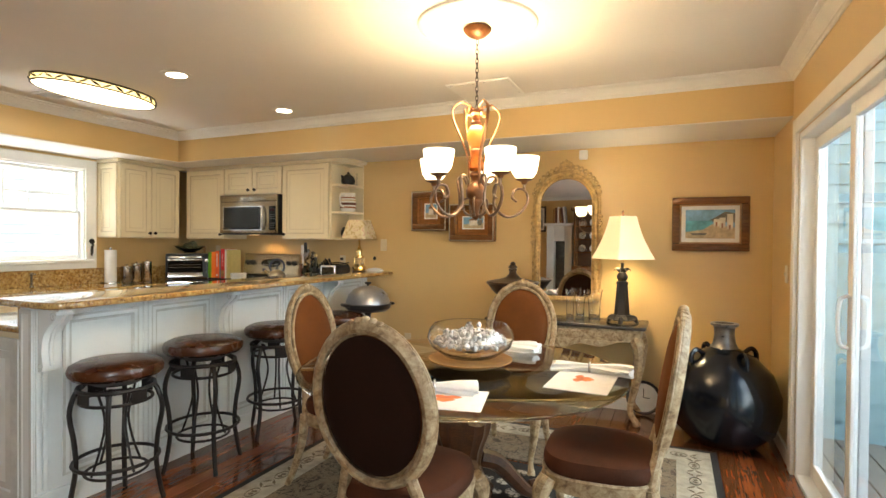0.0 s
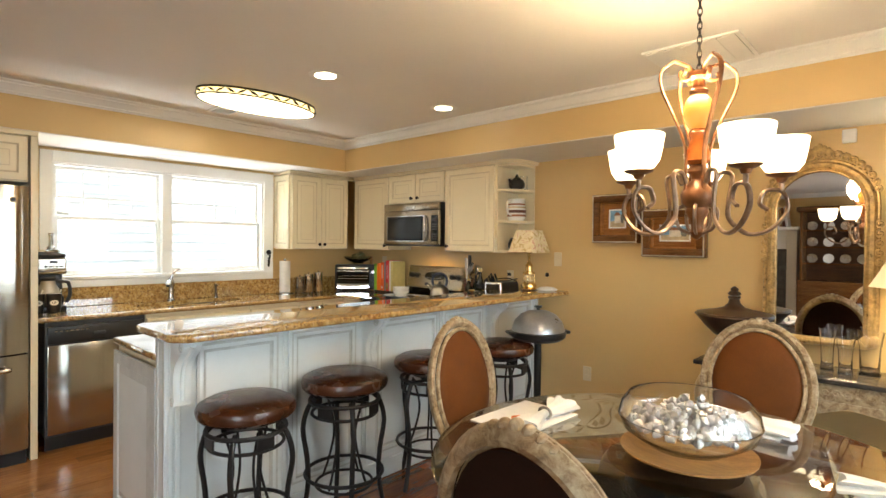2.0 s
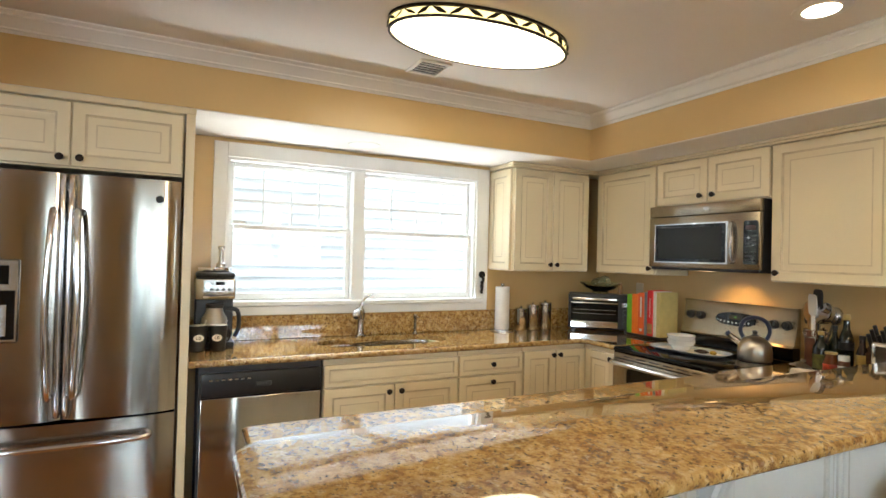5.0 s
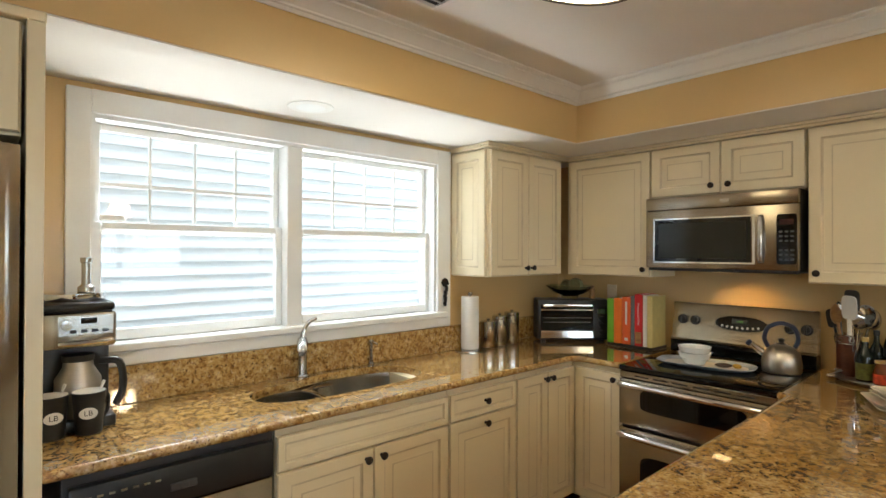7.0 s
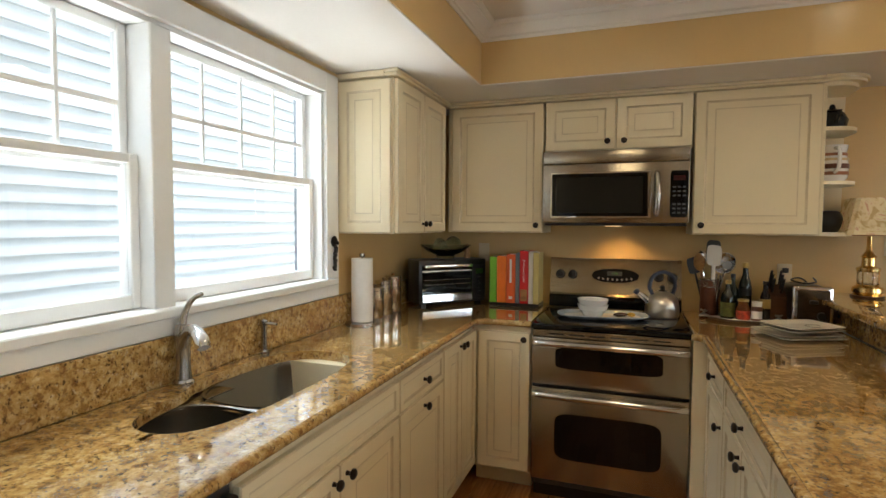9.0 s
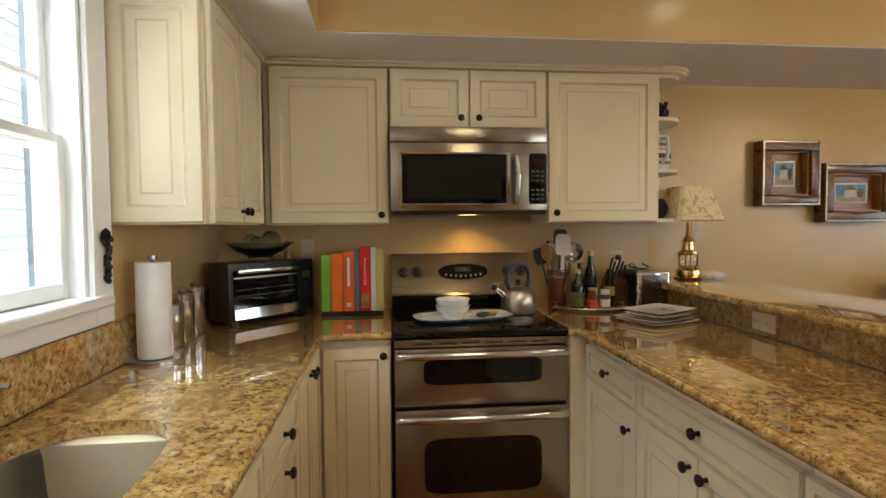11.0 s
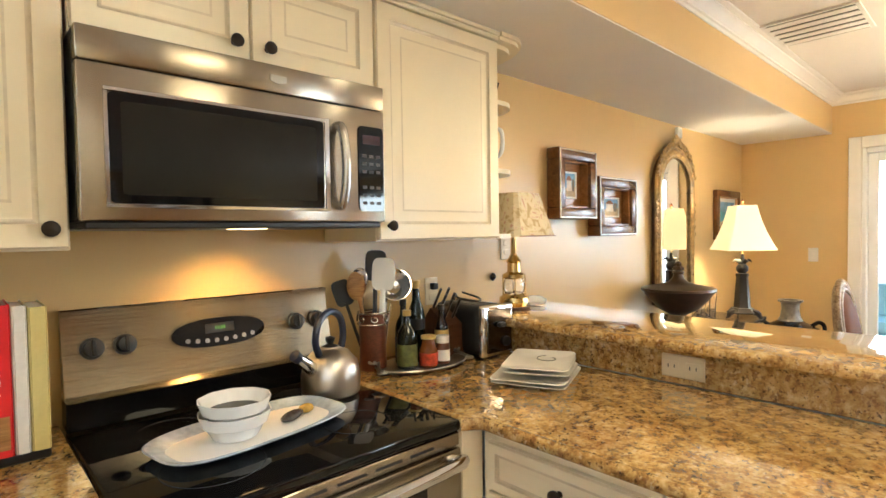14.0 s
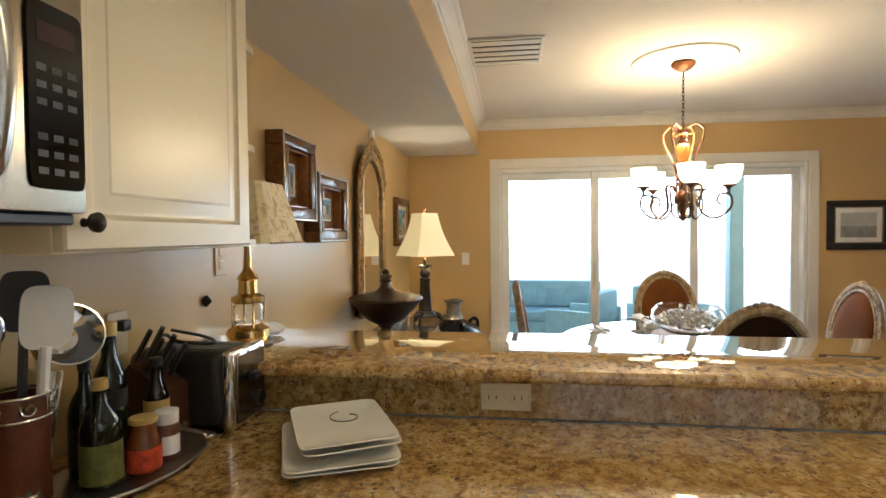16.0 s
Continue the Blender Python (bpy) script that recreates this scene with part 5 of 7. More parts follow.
g = Geo()
lev = [(0.93, 0.345), (1.0, 0.352), (1.01, 0.385), (1.03, 0.412), (1.0, 0.418), (0.9, 0.418)]
g.add([(x * k * (0.93 + 0.14 * (y + 0.24)), y * k, z) for k, z in lev for x, y in seatp], [(i * n + q, i * n + (q + 1) % n, (i + 1) * n + (q + 1) % n, (i + 1) * n + q) for i in range(5) for q in range(n)])
for k in range(-4, 5):
    g.ball((0.02 * k, 0.246, 0.372 - 0.003 * abs(k)), 0.014, 0.010, 0.016 - 0.001 * abs(k), 7, 5)
part("seat_frame", g, DISTRESSED, dc)
for sx in (-1, 1):
    p = smooth_path([(sx * 0.205, 0.205, 0.40), (sx * 0.228, 0.232, 0.33), (sx * 0.215, 0.222, 0.20), (sx * 0.196, 0.206, 0.08), (sx * 0.205, 0.225, 0.02), (sx * 0.207, 0.232, 0.0)], 4)
    part("leg", Geo().tube(p, [0.034, 0.037, 0.038, 0.037, 0.034, 0.030, 0.027, 0.024, 0.022, 0.020, 0.018, 0.017, 0.016, 0.016, 0.017, 0.019, 0.022, 0.024, 0.024, 0.022, 0.020], 9), DISTRESSED, dc)
    p = smooth_path([(sx * 0.175, -0.19, 0.40), (sx * 0.18, -0.205, 0.25), (sx * 0.185, -0.25, 0.10), (sx * 0.19, -0.29, 0.0)], 5)
    part("leg", Geo().tube(p, [0.027 - 0.0007 * i for i in range(16)], 9), DISTRESSED, dc)
    p = smooth_path([(sx * 0.175, -0.185, 0.38), (sx * 0.15, -0.20, 0.47), (sx * 0.125, -0.222, 0.56)], 5)
    part("upright", Geo().tube(p, 0.022, 8), DISTRESSED, dc)
copy_thing(dc, pose(-0.80, 3.50, 0.011, 0, 0, 180))
copy_thing(dc, pose(-1.525, 2.80, 0.011, 0, 0, -86))
copy_thing(dc, pose(-0.115, 2.62, 0.011, 0, 0, 93))

# ---- bar stools ----
TALL = Matrix.Diagonal((1.045, 1.045, 1.028, 1))
st = thing("bar_stool", pose(-2.465, 2.065, 0) @ TALL, "round bar stool with brown leather seat and iron legs", "stool", "stools at the bar")
part("seat", Geo().lathe([(0.0, 0.655), (0.185, 0.655), (0.203, 0.668), (0.208, 0.690), (0.200, 0.712), (0.17, 0.728), (0.10, 0.738), (0.0, 0.741)], 40), LEATHER, st, "glossy dark brown leather cushion")
part("swivel", Geo().lathe([(0.0, 0.615), (0.10, 0.615), (0.105, 0.62), (0.17, 0.648), (0.19, 0.6545), (0.0, 0.6545)], 28), IRON, st)
def hoop(r, z, t, n=36):
    return Geo().tube([(r * math.cos(2 * math.pi * k / n), r * math.sin(2 * math.pi * k / n), z) for k in range(n)], t, 6, True)


part("upper_ring", hoop(0.165, 0.600, 0.010), IRON, st)
part("lower_ring", hoop(0.155, 0.535, 0.008), IRON, st)
part("foot_ring", hoop(0.185, 0.235, 0.009), IRON, st)
part("foot_ring", hoop(0.135, 0.180, 0.007), IRON, st)
for k in range(4):
    m = pose(0, 0, 0, 0, 0, 45 + 90 * k)
    part("leg", Geo().tube(smooth_path([(0.14, 0, 0.612), (0.175, 0, 0.57), (0.198, 0, 0.47), (0.178, 0, 0.33), (0.172, 0, 0.20), (0.192, 0, 0.06), (0.206, 0, 0.0)], 4), 0.012, 7, m=m), IRON, st)
    part("inner_rod", Geo().tube(smooth_path([(0.10, 0, 0.600), (0.06, 0, 0.44), (0.085, 0, 0.30), (0.125, 0, 0.185)], 4), 0.006, 6, m=m @ pose(0, 0, 0, 0, 0, 45)), IRON, st)
    part("plaque", Geo().box(0.158, 0.166, -0.04, 0.04, 0.54, 0.595, 0.003, m=m @ pose(0, 0, 0, 0, 0, 45)), IRON, st)
for x, y, a in ((-2.465, 2.61, 20), (-2.455, 3.25, 50), (-2.41, 3.92, 10)):
    copy_thing(st, pose(x, y, 0, 0, 0, a) @ TALL)

# ---- table-top things ----
ZG = 0.011 + TZ - 0.0105
bw = thing("centrepiece_bowl", pose(-0.785, 2.755, ZG) @ Matrix.Diagonal((1.1, 1.1, 1.22, 1)), "clear glass bowl of silver shell ornaments on a wooden plate", "bowl")
part("plate", Geo().lathe([(0.06, 0.0), (0.12, 0.004), (0.19, 0.028), (0.192, 0.034), (0.12, 0.013), (0.0, 0.010)], 40), GOLDWOOD, bw, "turned wooden charger plate")
gb = part("glass_bowl", Geo().lathe([(0.06, 0.0345), (0.12, 0.045), (0.185, 0.085), (0.20, 0.12), (0.19, 0.155), (0.17, 0.175), (0.166, 0.174), (0.184, 0.153), (0.194, 0.12), (0.18, 0.09), (0.117, 0.050), (0.0, 0.042)], 44), GLASS, bw)
gb.visible_shadow = False
SILVER = paint("silvered_shell", (0.66, 0.64, 0.62), 0.25, 0.3, 40, 120, 0.2, metal=0.55)
rnd = random.Random(4)
g = Geo()
for k in range(360):
    a, r = rnd.uniform(0, 6.283), 0.165 * math.sqrt(rnd.random())
    z = 0.075 + rnd.random() * 0.085 * (1.15 - r / 0.165) + 0.02
    m = pose(r * math.cos(a), r * math.sin(a), z, rnd.uniform(0, 360), rnd.uniform(0, 360), rnd.uniform(0, 360))
    s = rnd.uniform(0.008, 0.017)
    g.lathe([(0.0, -s), (s * 0.9, -s * 0.3), (s * 0.6, s * 0.3), (s * 0.15, s * 0.7), (0.0, s)], 7, m, flute=7, depth=0.3)
tagged(part("shell_heap", g, SILVER, bw, "heap of small silver shells"), kind="stuff")
PRINT = paint("orange_flower_print", (0.62, 0.17, 0.05), 0.85, 0.4, 20)
for k, (a, rad) in enumerate(((-78, 0.56), (-2, 0.60), (86, 0.60), (178, 0.60))):
    m = pose(TX, TY, ZG, 0, 0, a + 90) @ pose(0, -rad, 0)
    pm = thing("placemat", m, "white paper placemat with an orange flower print", "placemat", "table settings")
    part("sheet", Geo().box(-0.19, 0.19, -0.135, 0.135, 0, 0.0025), PAPER, pm)
    part("flower_print", Geo().prism([(0.03 + (0.05 + 0.018 * math.sin(5 * t * 0.2618)) * math.cos(t * 0.2618), 0.01 + (0.04 + 0.016 * math.sin(3 * t * 0.2618)) * math.sin(t * 0.2618)) for t in range(24)], 0.0027, 0.0031), PRINT, pm)
    npk = thing("napkin", m @ (pose(0.17, 0.0, 0.0032, 0, 0, 96) if k == 1 else pose(-0.03, 0.075, 0.0032, 0, 0, 8)), "white linen napkin gathered in a ring", "napkin", "table settings")
    sec = [(-0.19, 3.2, 0.012), (-0.15, 2.9, 0.016), (-0.11, 2.3, 0.018), (-0.06, 1.3, 0.020), (-0.02, 0.7, 0.021), (0.02, 0.7, 0.021), (0.06, 1.2, 0.020), (0.10, 1.8, 0.018), (0.14, 2.2, 0.016), (0.17, 2.5, 0.012)]
    g, nr = Geo(), 36
    vs = []
    for x, wd, hz in sec:
        for q in range(nr):
            a = q * 2 * math.pi / nr
            fold = 1 + (0.10 + 0.10 * wd) * math.sin(7 * a + x * 9 + k) * (0.5 + 0.5 * math.sin(a * 2 + k))
            vs.append((x + 0.012 * math.sin(3 * a + k), 0.026 * wd * 0.75 * math.cos(a) * fold, max(0.0005, hz + (0.016 + 0.006 * wd) * math.sin(a) * fold)))
    ns = len(sec)
    g.add(vs, [(i * nr + q, i * nr + (q + 1) % nr, (i + 1) * nr + (q + 1) % nr, (i + 1) * nr + q) for i in range(ns - 1) for q in range(nr)] + [tuple(range(nr)), tuple((ns - 1) * nr + q for q in range(nr - 1, -1, -1))])
    part("cloth", g, LINEN, npk)
    part("ring", Geo().tube([(0, 0.026 * math.cos(q * 0.3142), 0.0265 + 0.022 * math.sin(q * 0.3142)) for q in range(20)], 0.006, 6, True), SILVER, npk, "silver beaded napkin ring")

# ---- console, mirror and what stands there ----
cs = thing("console_table", pose(-0.66, YN - 0.022, 0), "carved cream console table with dark top", "console table")
ZC = 0.752
part("top", Geo().box(-0.62, 0.63, -0.42, 0.0, ZC - 0.028, ZC, 0.008, seg=2), paint("dark_marble", (0.05, 0.042, 0.036), 0.15, 0.5, 7, 50, 0), cs, "dark polished stone top")
part("apron", Geo().box(-0.58, 0.59, -0.39, -0.01, ZC - 0.125, ZC - 0.029, 0.006), DISTRESSED, cs)
for k in range(21):
    x = -0.5 + k * 0.05
    part("apron_scroll", Geo().tube([(x + a, -0.394, ZC - 0.078 + b) for a, b in spiral(0, 0, 0.024, 0.006, 180 * (k % 2), 180 * (k % 2) + 400, 12)], 0.006, 5), DISTRESSED, cs)
part("skirt", Geo().prism([(-0.45, 0), (-0.30, -0.05), (-0.15, -0.03), (0, -0.085), (0.15, -0.03), (0.30, -0.05), (0.45, 0)], 0.37, 0.392, pose(0, 0, ZC - 0.124) @ Q), DISTRESSED, cs)
for sx in (-0.54, 0.55):
    for sy, dy in ((-0.355, -1), (-0.05, 1)):
        o = 1 if sx > 0 else -1
        p = smooth_path([(sx, sy, ZC - 0.10), (sx + o * 0.035, sy + dy * 0.025, ZC - 0.20), (sx + o * 0.015, sy, 0.34), (sx - o * 0.03, sy - dy * 0.03, 0.12), (sx + o * 0.01, sy, 0.03), (sx + o * 0.03, sy + dy * 0.01, 0.0)], 4)
        part("leg", Geo().tube(p, [0.045, 0.05, 0.05, 0.048, 0.045, 0.042, 0.039, 0.036, 0.033, 0.030, 0.027, 0.025, 0.023, 0.022, 0.022, 0.023, 0.026, 0.029, 0.030, 0.028, 0.024], 9), DISTRESSED, cs)

mr = thing("wall_mirror", pose(-0.695, YN - 0.030, 0.895, 0, 0, -2), "tall arched gilt mirror with carved crest", "mirror")
def arch(w, h, spring, n=18):
    """Arched outline, counter-clockwise seen from -y, origin at the bottom middle."""
    return [(-w, 0), (w, 0), (w, spring)] + [(w * math.cos(math.pi * k / n), spring + (h - spring) * math.sin(math.pi * k / n)) for k in range(1, n)] + [(-w, spring)]


part("glass", Geo().prism(arch(0.222, 1.02, 0.80), 0.012, 0.017, Q), MIRROR, mr, "silvered mirror glass")
part("backing", Geo().prism(arch(0.275, 1.08, 0.82), -0.015, 0.0115, Q), DARKWOOD, mr)
def loop3(pts, y):
    return [(x, -y, z) for x, z in pts]


def resample(poly, n=90):
    P = [Vector((x, 0, z)) for x, z in poly]
    P.append(P[0])
    L = [0]
    for a, b in zip(P, P[1:]):
        L.append(L[-1] + (b - a).length)
    out = []
    for k in range(n):
        s = L[-1] * k / n
        i = max(j for j in range(len(L)) if L[j] <= s + 1e-9)
        i = min(i, len(P) - 2)
        q = P[i].lerp(P[i + 1], (s - L[i]) / max(1e-9, L[i + 1] - L[i]))
        out.append((q.x, q.z))
    return out


part("frame", Geo().tube(loop3(resample(arch(0.25, 1.055, 0.81)), 0.020), 0.025, 8, True).tube(loop3(resample(arch(0.225, 1.025, 0.80)), 0.030), 0.008, 6, True).tube(loop3(resample(arch(0.280, 1.085, 0.82)), 0.020), 0.010, 6, True), GILT, mr)
g = Geo()
for k in range(-9, 10):
    a = radians(90 + k * 8.5)
    x, z = 0.283 * math.cos(a), 0.82 + 0.285 * math.sin(a)
    s = 1.0 - 0.05 * abs(k)
    g.tube([(x + q[0], -0.030 - 0.004 * (k % 2), z + q[1]) for q in spiral(0, 0.012, 0.030 * s, 0.006, math.degrees(a) + 90 * (1 if k > 0 else -1), math.degrees(a) + 90 * (1 if k > 0 else -1) + 380, 12)], 0.009, 6)
for k in range(5):
    g.ball((0.022 * (k - 2), -0.03, 1.125 + 0.014 * (2 - abs(k - 2))), 0.018, 0.014, 0.035, 8, 6)
tagged(part("crest", g, GILT, mr, "carved leaf crest"), kind="stuff")
for sx in (-1, 1):
    for j in range(5):
        part("side_scroll", Geo().tube([(sx * (0.286) + q[0] * sx, -0.028, 0.70 - 0.055 * j + q[1]) for q in spiral(0, 0, 0.024, 0.005, 90, 470, 12)], 0.008, 6), GILT, mr)
    part("corner_carving", Geo().ball((sx * 0.255, -0.03, 0.03), 0.055, 0.02, 0.04, 10, 6).ball((sx * 0.20, -0.03, 0.005), 0.04, 0.018, 0.025, 10, 6), GILT, mr)

tl = thing("table_lamp", pose(-0.21, 4.50, ZC), "dark column table lamp with cream silk shade, lit", "lamp")
g = Geo()
n = 6
part("column", Geo().lathe([(0.062, 0.075), (0.056, 0.085), (0.040, 0.30), (0.044, 0.31), (0.044, 0.325), (0.030, 0.33)], 6), IRON, tl, "six-sided dark bronze column")
part("base", Geo().lathe([(0.10, 0.035), (0.105, 0.042), (0.085, 0.06), (0.075, 0.074)], 6), IRON, tl)
for k in range(3):
    part("foot", Geo().tube(smooth_path([(0.07, 0, 0.05), (0.105, 0, 0.04), (0.118, 0, 0.015), (0.135, 0, 0.008)], 4), [0.02, 0.021, 0.022, 0.021, 0.02, 0.019, 0.017, 0.015, 0.013, 0.011, 0.009, 0.008, 0.008], 7, m=pose(0, 0, 0, 0, 0, 30 + 120 * k)), IRON, tl)
part("neck", Geo().lathe([(0.028, 0.331), (0.040, 0.35), (0.042, 0.37), (0.028, 0.395), (0.014, 0.40), (0.012, 0.47)], 16), IRON, tl)
for k in range(6):
    part("leaf", Geo().tube(smooth_path([(0.015, 0, 0.395), (0.04, 0, 0.425), (0.062, 0, 0.41)], 4), [0.006, 0.010, 0.012, 0.013, 0.013, 0.012, 0.010, 0.007, 0.003], 6, m=pose(0, 0, 0, 0, 0, 60 * k), flat=0.4), IRON, tl)
def square_shade(w0, w1, z0, z1, th=0.003, cut=0.16, steps=5, flare=0.0):
    """A four-sided tapered shade with cut corners, open at top and bottom."""
    def ringpts(w, z):
        c = w * cut
        return [(w, -w + c, z), (w, w - c, z), (w - c, w, z), (-w + c, w, z), (-w, w - c, z), (-w, -w + c, z), (-w + c, -w, z), (w - c, -w, z)]
    g, vs, fs = Geo(), [], []
    for i in range(steps + 1):
        t = i / steps
        w = w0 + (w1 - w0) * t - flare * math.sin(math.pi * t)
        vs += ringpts(w, z0 + (z1 - z0) * t)
    for i in range(steps, -1, -1):
        t = i / steps
        w = w0 + (w1 - w0) * t - flare * math.sin(math.pi * t)
        vs += ringpts(w - th, z0 + (z1 - z0) * t)
    m = 2 * (steps + 1)
    for i in range(m):
        a, b = 8 * i, 8 * ((i + 1) % m)
        fs += [(a + k, a + (k + 1) % 8, b + (k + 1) % 8, b + k) for k in range(8)]
    return g.add(vs, fs)


part("shade", square_shade(0.168, 0.072, 0.50, 0.825, flare=0.012, cut=0.05), SHADELIT, tl, "glowing cream silk shade", pose(0, 0, 0, 0, 0, 42))
part("finial", Geo().lathe([(0.008, 0.82), (0.012, 0.83), (0.006, 0.84), (0.012, 0.855), (0.0, 0.875)], 12), COPPER, tl)
part("harp", Geo().tube(smooth_path([(0.0, 0.0, 0.47), (0.05, 0, 0.55), (0.055, 0, 0.70), (0, 0, 0.815)], 5), 0.003, 5), BRASS, tl)

ur = thing("lidded_urn", pose(-1.10, 4.59, ZC) @ Matrix.Diagonal((1.1, 1.1, 1.0, 1)), "dark bronzed footed urn with finial lid", "urn")
part("foot", Geo().lathe([(0.085, 0.0), (0.085, 0.02), (0.055, 0.035), (0.035, 0.07), (0.032, 0.10), (0.05, 0.12)], 28), URN, ur)
part("bowl", Geo().lathe([(0.05, 0.121), (0.10, 0.15), (0.155, 0.21), (0.185, 0.255), (0.205, 0.275), (0.20, 0.288)], 36, flute=18, depth=0.04), URN, ur)
part("lid", Geo().lathe([(0.195, 0.289), (0.17, 0.295), (0.10, 0.31), (0.055, 0.325), (0.032, 0.35), (0.026, 0.375), (0.034, 0.385), (0.03, 0.395)], 32), URN, ur)
part("finial", Geo().lathe([(0.018, 0.394), (0.036, 0.405), (0.03, 0.42), (0.018, 0.428), (0.022, 0.44), (0.012, 0.452), (0.0, 0.457)], 16, flute=8, depth=0.15), URN, ur)
for k, (x, y, h, r) in enumerate(((-0.63, 4.66, 0.235, 0.044), (-0.54, 4.60, 0.205, 0.046), (-0.44, 4.69, 0.24, 0.066))):
    v = solo("glass_vase", Geo().lathe([(r * 0.8, 0.0), (r * 0.7, 0.02), (r * 0.75, h * 0.6), (r, h), (r * 0.93, h), (r * 0.68, h * 0.6), (r * 0.6, 0.03), (0.0, 0.025)], 20, flute=10, depth=0.05), GLASS, pose(x, y, ZC),
             "clear cut glass vase on the console table", "vase", "glassware on the console")
    v.visible_shadow = False

ck = thing("floor_clock", pose(-0.06, 4.745, 0.002, -12, 0, 0), "round black-rimmed clock leaning against the wall", "clock")
part("face", Geo().lathe([(0.0, 0.0), (0.115, 0.0), (0.115, 0.006), (0.0, 0.006)], 36, pose(0, 0, 0.135, 90, 0, 0)), PAPER, ck)
part("rim", Geo().tube([(0.122 * math.cos(a * math.pi / 20), -0.005, 0.135 + 0.122 * math.sin(a * math.pi / 20)) for a in range(40)], 0.012, 8, True), BLACK, ck)
part("hand", Geo().box(-0.003, 0.003, -0.009, -0.0065, 0.135, 0.205).box(0.0, 0.05, -0.009, -0.0065, 0.132, 0.138), BLACK, ck)
jr = thing("floor_jar", pose(0.475, 4.36, 0), "large round burnished black clay jar on the floor", "jar")
part("body", Geo().lathe([(0.12, 0.0), (0.21, 0.025), (0.31, 0.12), (0.345, 0.25), (0.345, 0.36), (0.295, 0.50), (0.20, 0.60), (0.10, 0.652), (0.085, 0.66)], 48), JARBLACK, jr)
part("neck", Geo().lathe([(0.088, 0.661), (0.072, 0.69), (0.062, 0.75), (0.066, 0.80), (0.088, 0.815), (0.088, 0.828), (0.06, 0.828), (0.056, 0.76)], 32), paint("grey_metal_glaze", (0.20, 0.19, 0.18), 0.3, 0.3, 20, metal=0.6), jr, "grey metallic neck")
for k in range(4):
    m = pose(0, 0, 0, 0, 0, 30 + 90 * k)
    part("lug", Geo().tube(smooth_path([(0.15, 0, 0.62), (0.20, 0, 0.65), (0.235, 0, 0.62), (0.24, 0, 0.56)], 4), 0.016, 7, m=m), JARBLACK, jr)


# ---- pictures ----
AMBERWOOD = wood("amber_panel_wood", (0.20, 0.075, 0.018), (0.40, 0.17, 0.045), 0.25)
def picture(m, w, h, d, fw, mats, label, scene_fn, mat_w=0.03, board=None):
    """Framed picture in local x, z with its middle at the origin and its face to -y."""
    p = thing("framed_picture", m, label, "picture")
    outer, lip = mats
    for nm, a in (("frame_rail", (-w / 2, w / 2, h / 2 - fw, h / 2)), ("frame_rail", (-w / 2, w / 2, -h / 2, -h / 2 + fw)), ("frame_rail", (-w / 2, -w / 2 + fw, -h / 2 + fw, h / 2 - fw)), ("frame_rail", (w / 2 - fw, w / 2, -h / 2 + fw, h / 2 - fw))):
        part(nm, Geo().box(a[0], a[1], -d, 0, a[2], a[3], 0.007, seg=2), outer, p)
    e, l = w / 2 - fw, h / 2 - fw
    q = 0.012
    g = Geo()
    for a in ((-e, e, l - q, l), (-e, e, -l, -l + q), (-e, -e + q, -l + q, l - q), (e - q, e, -l + q, l - q)):
        g.box(a[0], a[1], -d * 0.8, -0.008, a[2], a[3], 0.003)
    part("inner_lip", g, lip, p)
    if board is not None:
        g = Geo()
        for a in ((-w / 2 + 0.004, w / 2 - 0.004, h / 2 - 0.013, h / 2 - 0.004), (-w / 2 + 0.004, w / 2 - 0.004, -h / 2 + 0.004, -h / 2 + 0.013), (-w / 2 + 0.004, -w / 2 + 0.013, -h / 2 + 0.013, h / 2 - 0.013), (w / 2 - 0.013, w / 2 - 0.004, -h / 2 + 0.013, h / 2 - 0.013)):
            g.box(a[0], a[1], -d - 0.004, -d + 0.002, a[2], a[3], 0.002)
        part("outer_bead", g, SILVERGILT, p, "worn silvered bead")
    e, l = e - q, l - q
    part("mount", Geo().box(-e, e, -0.016, -0.008, -l, l), board or LINEN, p)
    iw, ih = e - mat_w, l - mat_w
    if board is not None:
        g = Geo()
        for a in ((-iw - 0.010, iw + 0.010, ih, ih + 0.010), (-iw - 0.010, iw + 0.010, -ih - 0.010, -ih), (-iw - 0.010, -iw, -ih, ih), (iw, iw + 0.010, -ih, ih)):
            g.box(a[0], a[1], -0.022, -0.0161, a[2], a[3], 0.001)
        part("liner", g, LINEN, p, "narrow white liner")
    scene_fn(p, iw, ih)
    return p


def flat(p, name, pts, mat, lift):
    part(name, Geo().prism(pts, 0.0165 + lift * 0.0004, 0.0168 + lift * 0.0004, Q), mat, p)


SKYB = paint("canvas_sky_blue", (0.22, 0.42, 0.62), 0.6, 0.35, 12)
SEA = paint("canvas_sea_teal", (0.12, 0.38, 0.48), 0.6, 0.4, 18)
SAND = paint("canvas_sand", (0.55, 0.43, 0.26), 0.6, 0.3, 22)
HILL = paint("canvas_hill", (0.14, 0.13, 0.10), 0.6, 0.4, 20)
HOUSE = paint("canvas_white_house", (0.72, 0.66, 0.54), 0.6, 0.2, 22)
ROOF = paint("canvas_roof", (0.32, 0.14, 0.07), 0.6, 0.3, 20)


